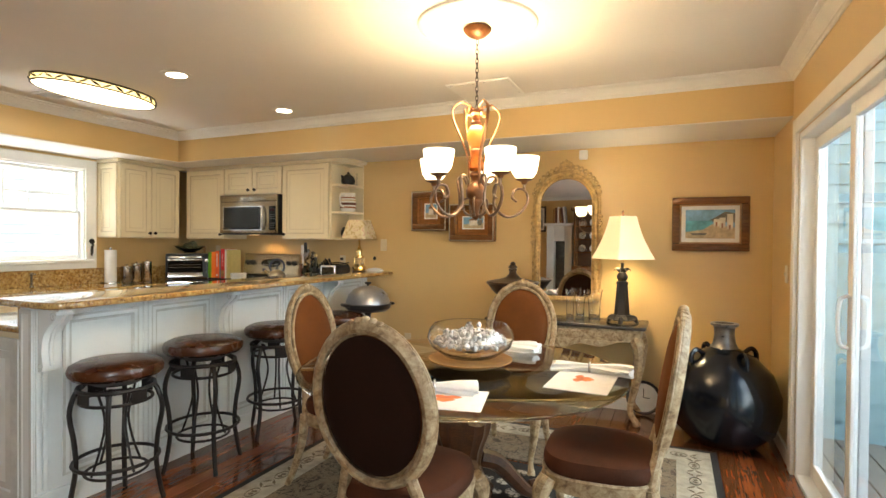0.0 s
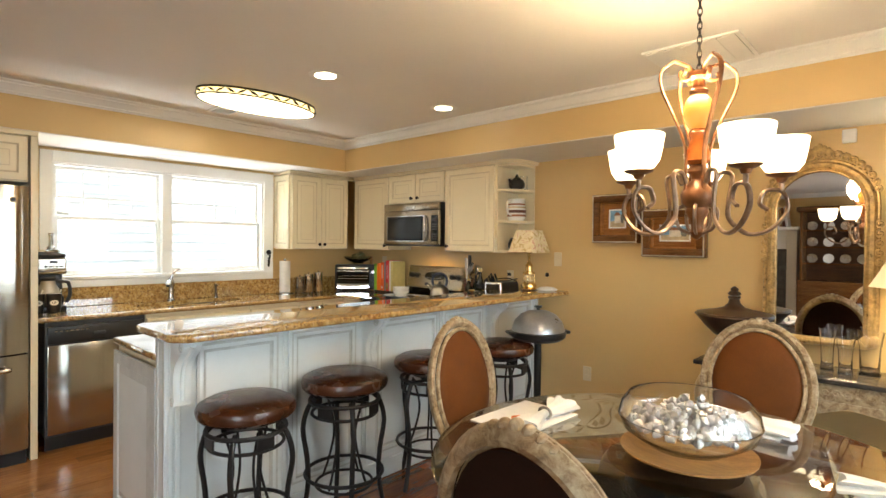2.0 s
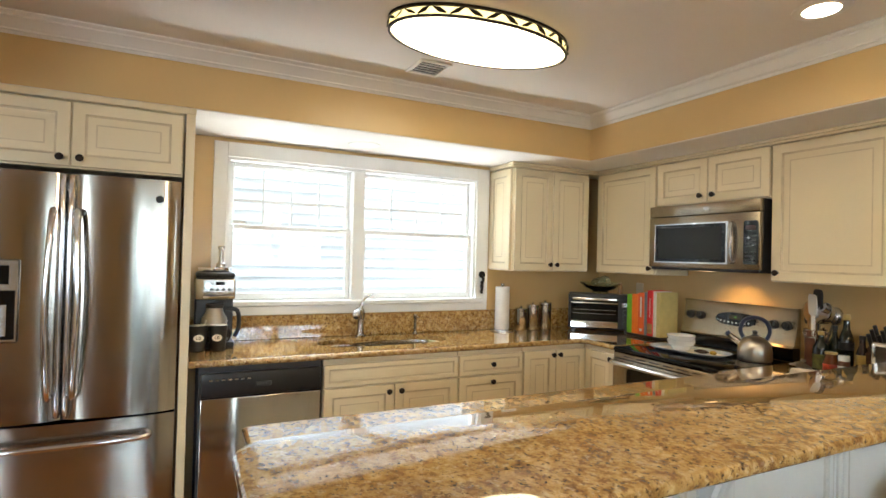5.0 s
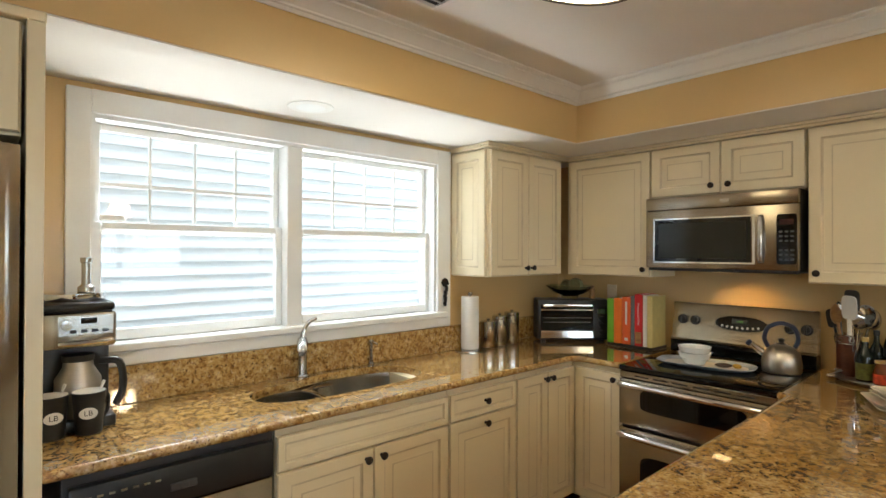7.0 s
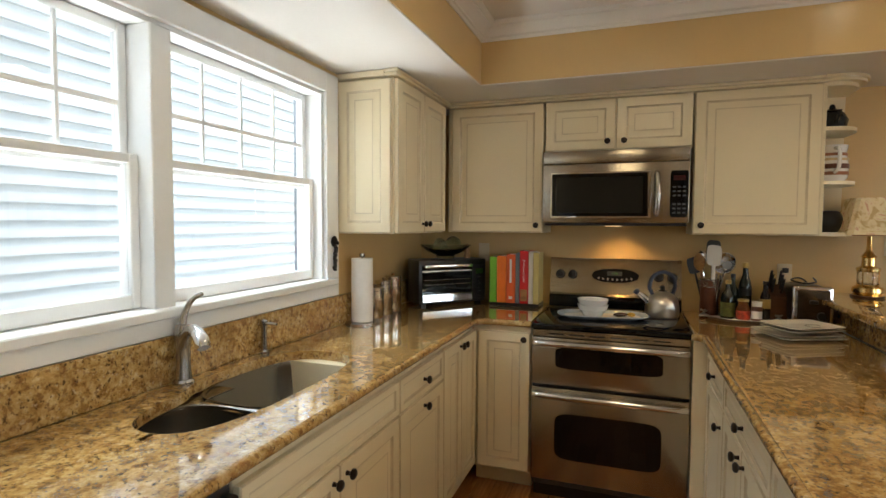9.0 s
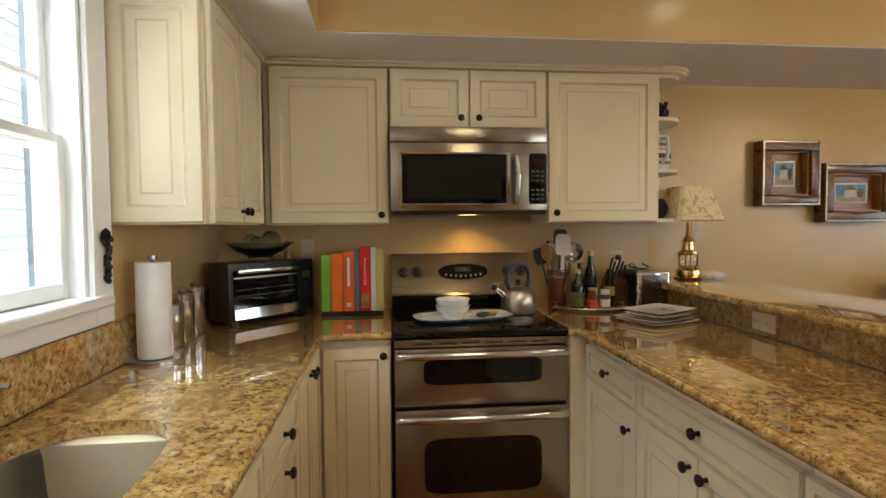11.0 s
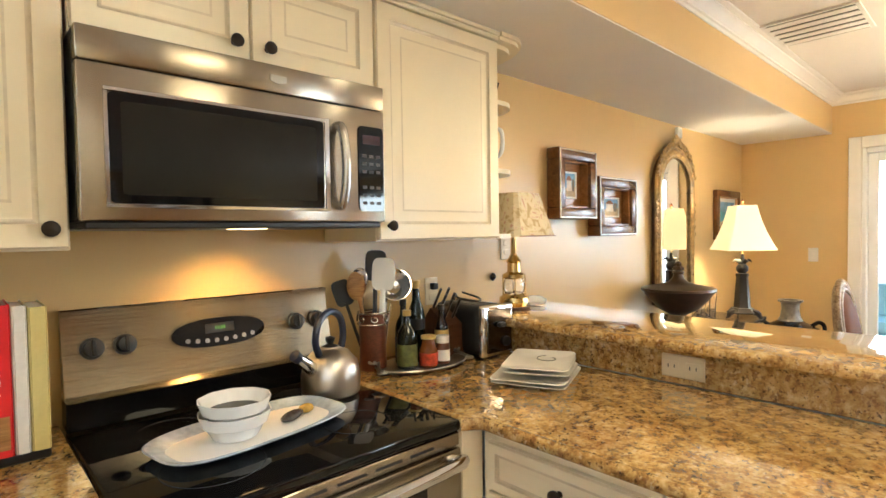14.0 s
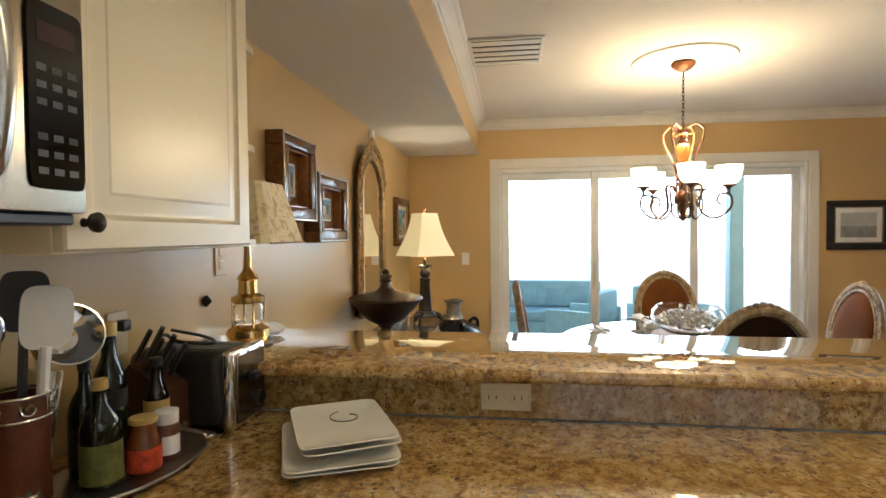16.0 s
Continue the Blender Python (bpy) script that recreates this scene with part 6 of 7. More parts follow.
def harbour(p, w, h):
    flat(p, "canvas", [(-w, -h), (w, -h), (w, h), (-w, h)], SKYB, 0)
    flat(p, "painted_hill", [(-0.1 * w, 0.2 * h), (w, 0.1 * h), (w, 0.75 * h), (0.6 * w, 0.85 * h), (0.25 * w, 0.5 * h)], HILL, 1)
    flat(p, "painted_sea", [(-w, -0.6 * h), (0.1 * w, -0.5 * h), (0.1 * w, 0.25 * h), (-w, 0.25 * h)], SEA, 1)
    flat(p, "painted_shore", [(-w, -h), (w, -h), (w, -0.25 * h), (0.1 * w, 0.0), (-0.3 * w, -0.4 * h), (-w, -0.55 * h)], SAND, 2)
    for k, (x, a, t) in enumerate(((0.15, -0.15, 0.35), (0.38, -0.25, 0.45), (0.68, -0.35, 0.7))):
        flat(p, "painted_house", [(x * w, a * h), ((x + 0.24) * w, a * h), ((x + 0.24) * w, t * h), (x * w, t * h)], HOUSE, 3 + k)
        flat(p, "painted_doorway", [((x + 0.08) * w, a * h), ((x + 0.15) * w, a * h), ((x + 0.15) * w, (a + 0.3) * h), ((x + 0.08) * w, (a + 0.3) * h)], ROOF, 7)
    flat(p, "painted_boat", [(-0.7 * w, -0.78 * h), (-0.2 * w, -0.78 * h), (-0.1 * w, -0.62 * h), (-0.8 * w, -0.62 * h)], HILL, 4)


def little_house(p, w, h):
    flat(p, "canvas", [(-w, -h), (w, -h), (w, h), (-w, h)], SKYB, 0)
    flat(p, "painted_ground", [(-w, -h), (w, -h), (w, -0.1 * h), (-w, -0.3 * h)], SAND, 1)
    flat(p, "painted_house", [(-0.4 * w, -0.5 * h), (0.4 * w, -0.5 * h), (0.4 * w, 0.4 * h), (-0.4 * w, 0.4 * h)], HOUSE, 2)
    flat(p, "painted_roof", [(-0.5 * w, 0.4 * h), (0.5 * w, 0.4 * h), (0.1 * w, 0.8 * h), (-0.2 * w, 0.8 * h)], ROOF, 3)
    flat(p, "painted_tree", [(0.5 * w, -0.5 * h), (0.8 * w, -0.5 * h), (0.9 * w, 0.4 * h), (0.6 * w, 0.6 * h), (0.4 * w, 0.2 * h)], HILL, 4)


def grey_beach(p, w, h):
    flat(p, "canvas", [(-w, -h), (w, -h), (w, h), (-w, h)], paint("canvas_grey_sky", (0.50, 0.52, 0.52), 0.5, 0.15, 8), 0)
    flat(p, "painted_sea", [(-w, -h), (w, -h), (w, -0.1 * h), (-w, -0.1 * h)], paint("canvas_grey_sea", (0.28, 0.30, 0.30), 0.5, 0.3, 14), 1)


picture(pose(0.40, YN - 0.001, 1.525), 0.535, 0.415, 0.04, 0.055, (FRAMEWOOD, GOLDWOOD), "harbour painting in a polished walnut and gilt frame", harbour)
picture(pose(-1.975, YN - 0.001, 1.662), 0.365, 0.375, 0.080, 0.06, (FRAMEWOOD, AMBERWOOD), "small sailing painting in a deep walnut frame", little_house, 0.052, AMBERWOOD)
picture(pose(-1.545, YN - 0.001, 1.55), 0.44, 0.345, 0.080, 0.06, (FRAMEWOOD, AMBERWOOD), "small seaside painting in a deep walnut frame", little_house, 0.050, AMBERWOOD)
picture(pose(XE - 0.001, 0.86, 1.465, 0, 0, -90), 0.50, 0.43, 0.03, 0.055, (BLACK, NICKEL), "grey beach photograph in a black frame", grey_beach, 0.04)
solo("motion_detector_box", Geo().box(-0.035, 0.035, -0.03, 0, -0.04, 0.04, 0.008, seg=2), WINWHITE, pose(-0.62 + 0.06, YN - 0.001, 2.115), "small white plastic sensor box above the mirror", "sensor")


def wall_plate(m, label, cat, sockets):
    t = thing(cat.replace(" ", "_"), m, label, cat)
    part("plate", Geo().box(-0.036, 0.036, -0.006, -0.0005, -0.058, 0.058, 0.003), WINWHITE if sockets == 0 else ALMOND, t)
    if sockets:
        for z in (-0.022, 0.022):
            part("socket", Geo().box(-0.017, 0.017, -0.009, -0.006, z - 0.014, z + 0.014, 0.003), ALMOND, t)
    else:
        part("toggle", Geo().box(-0.007, 0.007, -0.016, -0.006, -0.012, 0.012, 0.002), WINWHITE, t)


wall_plate(pose(-2.22, YN, 0.42), "almond outlet plate low on the gold wall", "outlet", 2)
wall_plate(pose(-2.50, YN, 1.335), "almond thermostat-sized outlet plate on the wall", "outlet", 2)
wall_plate(pose(XE, 4.28, 1.18, 0, 0, -90), "white light switch beside the patio door", "light switch", 0)
wall_plate(pose(-2.985, YN, 1.165), "almond outlet plate with a plug behind the toaster", "outlet", 2)
wall_plate(pose(-4.72, YN, 1.25), "almond outlet plate behind the toaster oven", "outlet", 2)

# ---- grill ----
gr = thing("electric_grill", pose(-2.27, 4.17, 0), "round domed electric grill on a black pedestal", "grill")
part("base", Geo().lathe([(0.19, 0.0), (0.19, 0.015), (0.12, 0.03), (0.03, 0.045)], 32), BLACK, gr)
part("pole", Geo().lathe([(0.026, 0.046), (0.026, 0.74), (0.05, 0.76)], 16), BLACK, gr)
part("pan", Geo().lathe([(0.05, 0.7605), (0.10, 0.762), (0.16, 0.772), (0.194, 0.795), (0.202, 0.832), (0.18, 0.838)], 36), BLACK, gr)
part("dome", Geo().lathe([(0.190, 0.839), (0.187, 0.86), (0.168, 0.91), (0.125, 0.955), (0.07, 0.98), (0.0, 0.988)], 40), paint("grey_metallic_dome", (0.36, 0.36, 0.37), 0.3, 0.1, 10, 80, 0.05, metal=0.7), gr, "silver grey domed lid")
part("knob", Geo().lathe([(0.012, 0.987), (0.012, 0.998), (0.028, 1.005), (0.028, 1.018), (0.0, 1.02)], 18), BLACK, gr)
for s in (-1, 1):
    part("handle", Geo().box(s * 0.205 - 0.025, s * 0.205 + 0.025, -0.06, 0.06, 0.815, 0.838, 0.008, m=pose(0, 0, 0, 0, 0, 55)), BLACK, gr)

# ---- things on the worktops ----
Z0 = CTOP
cm = thing("coffee_maker", pose(-5.022, 1.785, Z0, 0, 0, 90) @ Matrix.Diagonal((1.03, 0.95, 1.09, 1)), "black and steel drip coffee maker with thermal carafe", "coffee maker")
part("base", Geo().box(-0.10, 0.10, -0.13, 0.12, 0, 0.035, 0.008, seg=2), BLACK, cm)
part("back_tower", Geo().box(-0.10, 0.10, 0.02, 0.12, 0.0355, 0.25, 0.008), BLACK, cm)
part("head", Geo().box(-0.102, 0.102, -0.11, 0.12, 0.2505, 0.36, 0.012, seg=2), STEEL, cm, "brushed steel control head")
part("lid", Geo().box(-0.10, 0.10, -0.10, 0.115, 0.3605, 0.39, 0.012, seg=2), BLACK, cm)
part("grinder_hopper", Geo().lathe([(0.085, 0.3905), (0.09, 0.40), (0.09, 0.415), (0.0, 0.418)], 24, pose(0, 0.02, 0)), CHROME, cm)
part("control_plate", Geo().box(-0.062, 0.092, -0.1135, -0.1103, 0.290, 0.352, 0.004), NICKEL, cm, "shiny control plate")
part("dial", Geo().lathe([(0.018, 0), (0.016, 0.012), (0, 0.012)], 16, pose(-0.040, -0.1137, 0.325, 90, 0, 0)), CHROME, cm)
part("head_lip", Geo().tube(smooth_path([(-0.06, -0.112, 0.266), (0.0, -0.120, 0.266), (0.092, -0.112, 0.268)], 5), 0.009, 8), CHROME, cm, "bright rounded lip")
part("display", Geo().box(0.0, 0.045, -0.1152, -0.1137, 0.326, 0.344), BLACKGLOSS, cm)
for k in range(4):
    part("button", Geo().box(-0.03 + k * 0.03, -0.012 + k * 0.03, -0.1155, -0.1137, 0.298, 0.308, 0.001), DARKGREY, cm)
cf = part("carafe", Geo().lathe([(0.062, 0.036), (0.066, 0.05), (0.066, 0.15), (0.045, 0.185), (0.042, 0.205)], 28, pose(0, -0.055, 0)), steel("satin_carafe_steel", (0.52, 0.49, 0.44), 0.40, (3, 3, 60)), cm, "steel thermal carafe")
part("carafe_lid", Geo().lathe([(0.045, 0.2055), (0.047, 0.225), (0.0, 0.228)], 24, pose(0, -0.055, 0)), BLACK, cf)
part("carafe_handle", Geo().tube(smooth_path([(0.06, -0.065, 0.20), (0.115, -0.08, 0.19), (0.125, -0.085, 0.11), (0.105, -0.08, 0.055)], 5), 0.012, 8), BLACK, cf)
solo("wine_bottle_stopper", Geo().lathe([(0.02, 0), (0.02, 0.012), (0.011, 0.02), (0.011, 0.075), (0.014, 0.078), (0.014, 0.09), (0, 0.09)], 16), NICKEL, pose(-5.035, 1.815, Z0 + 0.4557) @ Matrix.Diagonal((1.3, 1.3, 1.35, 1)), "metal bottle pourer on the coffee maker", "bottle pourer")
for k, (x, y) in enumerate(((-4.868, 1.700), (-4.862, 1.802))):
    mg = thing("coffee_mug", pose(x, y, Z0, 0, 0, 4 - 14 * k), "tall black coffee mug with a white oval mark and spoon", "mug", "mugs by the coffee maker")
    part("cup", Geo().lathe([(0.034, 0.0), (0.038, 0.004), (0.049, 0.138), (0.0465, 0.139)], 28), BLACK, mg)
    part("lining", Geo().lathe([(0.0, 0.012), (0.033, 0.014), (0.0464, 0.1392)], 28), WHITECERAMIC, mg, "white glazed inside")
    part("handle", Geo().tube(smooth_path([(-0.034, 0.030, 0.112), (-0.060, 0.052, 0.105), (-0.058, 0.050, 0.052), (-0.028, 0.026, 0.040)], 5), 0.0060, 7), BLACK, mg)
    part("spoon_handle", Geo().tube(smooth_path([(-0.01, 0.0, 0.02), (-0.02, 0.030, 0.13), (-0.022, 0.042, 0.165)], 4), [0.003] * 5 + [0.0045, 0.006, 0.0065, 0.005], 7, flat=0.5), WHITECERAMIC, mg, "white spoon handle")
    face = pose(0, 0, 0.078) @ Matrix.Rotation(radians(4.6), 4, 'Y') @ Matrix(((0, 0, 1, 0), (1, 0, 0, 0), (0, 1, 0, 0), (0, 0, 0, 1)))
    part("oval_mark", Geo().prism(super_oval(0, 0, 0.026, 0.019, 2, 24), 0.0435, 0.0452, face), WHITECERAMIC, mg, "white oval mark")
    words("LB", 0.024, BLACK, face @ pose(0, 0, 0.0456), "mark_letters", mg)

pt = thing("paper_towel_holder", pose(-5.072, 3.785, Z0), "white paper towel roll on a steel stand", "paper towels")
part("stand", Geo().lathe([(0.086, 0), (0.086, 0.009), (0.02, 0.012), (0.006, 0.014), (0.006, 0.335), (0.014, 0.34), (0.014, 0.355), (0, 0.36)], 28), NICKEL, pt)
part("roll", Geo().lathe([(0.020, 0.014), (0.053, 0.014), (0.054, 0.02), (0.054, 0.332), (0.020, 0.332)], 32), PAPER, pt, "white quilted paper roll")
CANSTEEL = steel("polished_canister_steel", (0.62, 0.60, 0.57), 0.16, (2, 2, 40))
for k, (y, h) in enumerate(((3.975, 0.165), (4.085, 0.19), (4.205, 0.205))):
    cn = thing("canister", pose(-5.098, y, Z0), "brushed steel kitchen canister with lid", "canister", "steel canisters")
    part("tin", Geo().lathe([(0.046, 0), (0.048, 0.003), (0.048, h - 0.022), (0.046, h - 0.02)], 28), CANSTEEL, cn)
    part("lid", Geo().lathe([(0.049, h - 0.0195), (0.049, h - 0.004), (0.044, h), (0, h)], 28), CANSTEEL, cn)
    part("knob", Geo().lathe([(0.006, h), (0.012, h + 0.012), (0.0, h + 0.018)], 12), CANSTEEL, cn)

# toaster oven across the corner
to = thing("toaster_oven", pose(-4.835, 4.53, Z0, 0, 0, 48) @ Matrix.Diagonal((1.07, 0.9, 0.955, 1)), "black and steel toaster oven across the corner", "toaster oven")
part("housing", Geo().box(-0.225, 0.225, 0.0, 0.185, 0.015, 0.300, 0.012, seg=2), BLACK, to)
for x in (-0.20, 0.17):
    part("foot", Geo().box(x, x + 0.03, 0.02, 0.05, 0, 0.0145), BLACK, to)
part("door_glass", Geo().box(-0.205, 0.125, -0.008, -0.0005, 0.05, 0.262, 0.002), BLACKGLOSS, to)
part("door_trim", Geo().box(-0.205, 0.125, -0.014, -0.0085, 0.028, 0.080, 0.003), CHROME, to, "bright steel lower door rail")
part("door_handle", Geo().box(-0.195, 0.115, -0.035, -0.0145, 0.248, 0.270, 0.006, seg=2), CHROME, to, "steel bar handle")
part("top_trim", Geo().box(-0.205, 0.125, -0.011, -0.0085, 0.222, 0.232, 0.001), STEEL, to)
part("rack", Geo().tube([(-0.19, -0.0092, 0.14), (0.11, -0.0092, 0.14)], 0.002, 5).tube([(-0.19, -0.0092, 0.17), (0.11, -0.0092, 0.17)], 0.002, 5), NICKEL, to)
part("control_panel", Geo().box(0.13, 0.218, -0.006, -0.0005, 0.03, 0.26, 0.003), BLACK, to)
part("panel_label", Geo().box(0.15, 0.20, -0.0072, -0.0062, 0.20, 0.235), NICKEL, to)
for z in (0.07, 0.12, 0.165):
    part("dial", Geo().lathe([(0.018, 0), (0.016, 0.014), (0, 0.014)], 16, pose(0.174, -0.0062, z, 90, 0, 0)), BLACK, to)
gbw = thing("glass_serving_bowl", pose(-4.915, 4.605, Z0 + 0.287), "pale green tinted glass bowl with glass floats", "bowl")
AQUA = glassy("aqua_glass", (0.80, 0.91, 0.88), 0.02)
part("bowl", Geo().lathe([(0.055, 0), (0.06, 0.02), (0.12, 0.045), (0.165, 0.085), (0.16, 0.087), (0.115, 0.05), (0.0, 0.03)], 32), AQUA, gbw).visible_shadow = False
for x, y, r in ((-0.05, 0.03, 0.040), (0.055, -0.01, 0.050), (0.0, -0.055, 0.034)):
    part("glass_float", Geo().ball((x, y, 0.062 + r * 0.6), r, seg=16, rings=10), AQUA, gbw)
solo("pepper_mill", Geo().lathe([(0.02, 0), (0.022, 0.01), (0.016, 0.03), (0.021, 0.055), (0.014, 0.07), (0.016, 0.085), (0.0, 0.095)], 16), GOLDWOOD, pose(-4.80, 4.70, Z0 + 0.287), "pale wooden mill on the toaster oven", "mill")

# cookbooks
bk_cols = (((0.20, 0.52, 0.04), 0.045, 0.283), ((0.86, 0.20, 0.02), 0.058, 0.288), ((0.80, 0.13, 0.03), 0.056, 0.300), ((0.16, 0.19, 0.21), 0.024, 0.308), ((0.62, 0.015, 0.02), 0.053, 0.322), ((0.72, 0.70, 0.64), 0.026, 0.318), ((0.62, 0.52, 0.20), 0.034, 0.313))
solo("book_stand", Geo().box(-4.625, -4.315, 4.600, 4.79, 0, 0.022, 0.004), BLACK, pose(0, 0, Z0), "low black stand under the cookbooks", "stand")
x = -4.620
rnd = random.Random(9)
for k, (c, w, h) in enumerate(bk_cols):
    bk = thing("cookbook", pose(x, 4.595, Z0 + 0.0225, 0, 0, 0), "upright cookbook with a coloured spine", "book", "row of cookbooks")
    bk["label"] = ("bright green upright cookbook", "orange upright cookbook", "red-orange cookbook with white spine lettering", "thin slate grey upright cookbook", "tall red upright cookbook", "thin white upright cookbook", "pale yellow upright cookbook")[k] + " on the worktop"
    cov = paint("book_cover", c, 0.35, 0.06, 20)
    dep = 0.175 - 0.012 * (k % 3)
    part("cover", Geo().box(0, 0.003, 0, dep, 0, h, 0.001).box(w - 0.003, w, 0, dep, 0, h, 0.001).box(0.003, w - 0.003, -0.002, 0.004, 0, h, 0.001), cov, bk)
    part("pages", Geo().box(0.0032, w - 0.0032, 0.0045, dep - 0.004, 0.004, h - 0.004), PAPER, bk)
    if w > 0.03 and k != 4:
        ink = WHITECERAMIC if k in (2, 4) else cov
        part("spine_print", Geo().box(w * 0.38, w * 0.62, -0.0030, -0.0022, h * (0.42 if k == 2 else 0.60), h * 0.9), ink, bk)
        part("spine_mark", Geo().box(w * 0.3, w * 0.7, -0.0030, -0.0022, h * 0.08, h * 0.14), ink, bk)
    if k == 4:
        words("Professional Chef", 0.019, WHITECERAMIC, pose(w / 2, -0.0024, h * 0.62, 90, 90, 0), "spine_title", bk)
        part("spine_photo", Geo().box(w * 0.12, w * 0.88, -0.0034, -0.0022, h * 0.05, h * 0.27), GOLDWOOD, bk, "small food photograph")
    x += w + 0.0015

# kettle, platter and bowl on the cooktop
ZK = 0.9265
kt = thing("kettle", pose(-3.625, 4.575, ZK), "brushed steel whistling kettle with blue-black handle", "kettle")
part("body", Geo().lathe([(0.082, 0), (0.088, 0.006), (0.090, 0.05), (0.082, 0.095), (0.055, 0.128), (0.03, 0.138), (0.028, 0.142)], 36), steel("kettle_steel", (0.60, 0.56, 0.50), 0.30, (60, 60, 1)), kt)
part("lid_knob", Geo().lathe([(0.024, 0.1425), (0.010, 0.15), (0.016, 0.168), (0.0, 0.175)], 16), BLACK, kt)
BLUEBLACK = paint("blue_black_plastic", (0.012, 0.018, 0.045), 0.35, 0.1, 8)
part("handle", Geo().tube(smooth_path([(-0.058, 0.0, 0.125), (-0.075, 0, 0.17), (-0.055, 0, 0.225), (0.0, 0, 0.248), (0.055, 0, 0.225), (0.072, 0, 0.17), (0.058, 0, 0.125)], 5), 0.011, 9, m=pose(0, 0, 0, 0, 0, 25)), BLUEBLACK, kt)
part("spout", Geo().tube(smooth_path([(-0.07, -0.02, 0.085), (-0.105, -0.035, 0.115), (-0.13, -0.043, 0.135)], 4), [0.022, 0.021, 0.020, 0.019, 0.018, 0.017, 0.016, 0.015, 0.015], 10), steel("spout_steel", (0.62, 0.58, 0.52), 0.2), kt)
part("whistle", Geo().lathe([(0.016, 0), (0.017, 0.02), (0, 0.024)], 12, pose(-0.128, -0.042, 0.132, 0, -50, 15)), BLUEBLACK, kt)
PALEBLUE = paint("blue_washed_glaze", (0.42, 0.50, 0.60), 0.12, 0.35, 12, 60, 0)
pl = thing("serving_platter", pose(-3.935, 4.415, ZK, 0, 0, 9), "oblong blue-rimmed white glazed serving platter", "platter")
def oblong(levels, rx, ry, p=3.4, n=48):
    g = Geo()
    ring = super_oval(0, 0, rx, ry, p, n)
    g.add([(x - (1 - q) * math.copysign(min(abs(x), ry), x), y * q, z) for q, z in levels for x, y in ring], [(i * n + j, i * n + (j + 1) % n, (i + 1) * n + (j + 1) % n, (i + 1) * n + j) for i in range(len(levels) - 1) for j in range(n)] + [tuple((len(levels) - 1) * n + j for j in range(n)), tuple(range(n - 1, -1, -1))])
    return g


part("rim", oblong([(0.62, 0.0), (0.70, 0.001), (0.97, 0.018), (1.0, 0.022), (0.97, 0.024), (0.70, 0.009)], 0.240, 0.128), PALEBLUE, pl, "blue-washed glazed rim")
part("well", oblong([(0.69, 0.0092), (0.69, 0.0098), (0.3, 0.0098)], 0.240, 0.128), WHITECERAMIC, pl)
bw2 = thing("ceramic_bowl", pose(-3.985, 4.405, ZK + 0.0105) @ Matrix.Diagonal((1.1, 1.1, 1.1, 1)), "two nested fluted white bowls with dark insides", "bowl")
for k in range(2):
    part("bowl", Geo().lathe([(0.036, 0.0), (0.046, 0.002), (0.060, 0.026), (0.067, 0.03), (0.076, 0.056), (0.073, 0.056), (0.060, 0.03)], 40, pose(0, 0, 0.028 * k), flute=10, depth=0.035), WHITECERAMIC, bw2)
    part("glaze", Geo().lathe([(0.0598, 0.0305), (0.03, 0.012), (0.0, 0.010)], 32, pose(0, 0, 0.028 * k)), BLACKGLOSS, bw2, "dark glossy glaze inside")
solo("shell_piece", Geo().ball((0, 0, 0.013), 0.042, 0.016, 0.012, 12, 7), paint("dark_shell", (0.05, 0.035, 0.03), 0.25, 0.4, 30), pose(-3.84, 4.405, ZK + 0.0105, 0, 0, 25), "dark glossy shell on the platter", "shell")
solo("shell_piece", Geo().ball((0, 0, 0.012), 0.022, 0.015, 0.012, 12, 7), paint("amber_shell", (0.45, 0.30, 0.06), 0.25, 0.3, 30), pose(-3.785, 4.435, ZK + 0.0105), "amber glossy shell on the platter", "shell")

# utensil crock
cr = thing("utensil_crock", pose(-3.375, 4.705, Z0), "reddish wooden crock with silver scroll band full of utensils", "utensil holder")
REDWOOD = wood("reddish_handle_wood", (0.075, 0.022, 0.011), (0.17, 0.052, 0.024), 0.35)
part("crock", Geo().lathe([(0.046, 0), (0.049, 0.005), (0.047, 0.09), (0.050, 0.200), (0.045, 0.200), (0.042, 0.02), (0, 0.015)], 28), REDWOOD, cr)
part("band", hoop(0.0525, 0.205, 0.003), NICKEL, cr)
part("band", hoop(0.0525, 0.165, 0.003), NICKEL, cr)
for k in range(7):
    sc = [(x, 0.0545, z) for x, z in spiral(0, 0.185, 0.004, 0.015, 0, 420, 16)]
    part("scroll", Geo().tube(sc, 0.0026, 5, m=pose(0, 0, 0, 0, 0, k * 360 / 7)), NICKEL, cr)


def blade(w, h, z, th=0.007):
    return Geo().prism([(x, z + h / 2 + q) for x, q in super_oval(0, 0, w / 2, h / 2, 4, 28)], -th / 2, th / 2, Q)


part("spatula", blade(0.080, 0.115, 0.285).tube([(0, 0, 0.02), (0, 0, 0.29)], 0.010, 8), WHITECERAMIC, cr, "white silicone spatula", pose(0.012, -0.022, 0, 4, 3, -34))
part("spatula", blade(0.075, 0.110, 0.315).tube([(0, 0, 0.02), (0, 0, 0.32)], 0.008, 8), DARKGREY, cr, "dark grey nylon spatula", pose(0.010, 0.012, 0, 2, 2, -30))
part("wooden_spoon", Geo().tube([(-0.01, 0, 0.02), (-0.050, 0, 0.26)], 0.008, 7).ball((-0.060, 0, 0.30), 0.034, 0.011, 0.052, 14, 8), GOLDWOOD, cr, "", pose(0, -0.01, 0, 0, 0, -30))
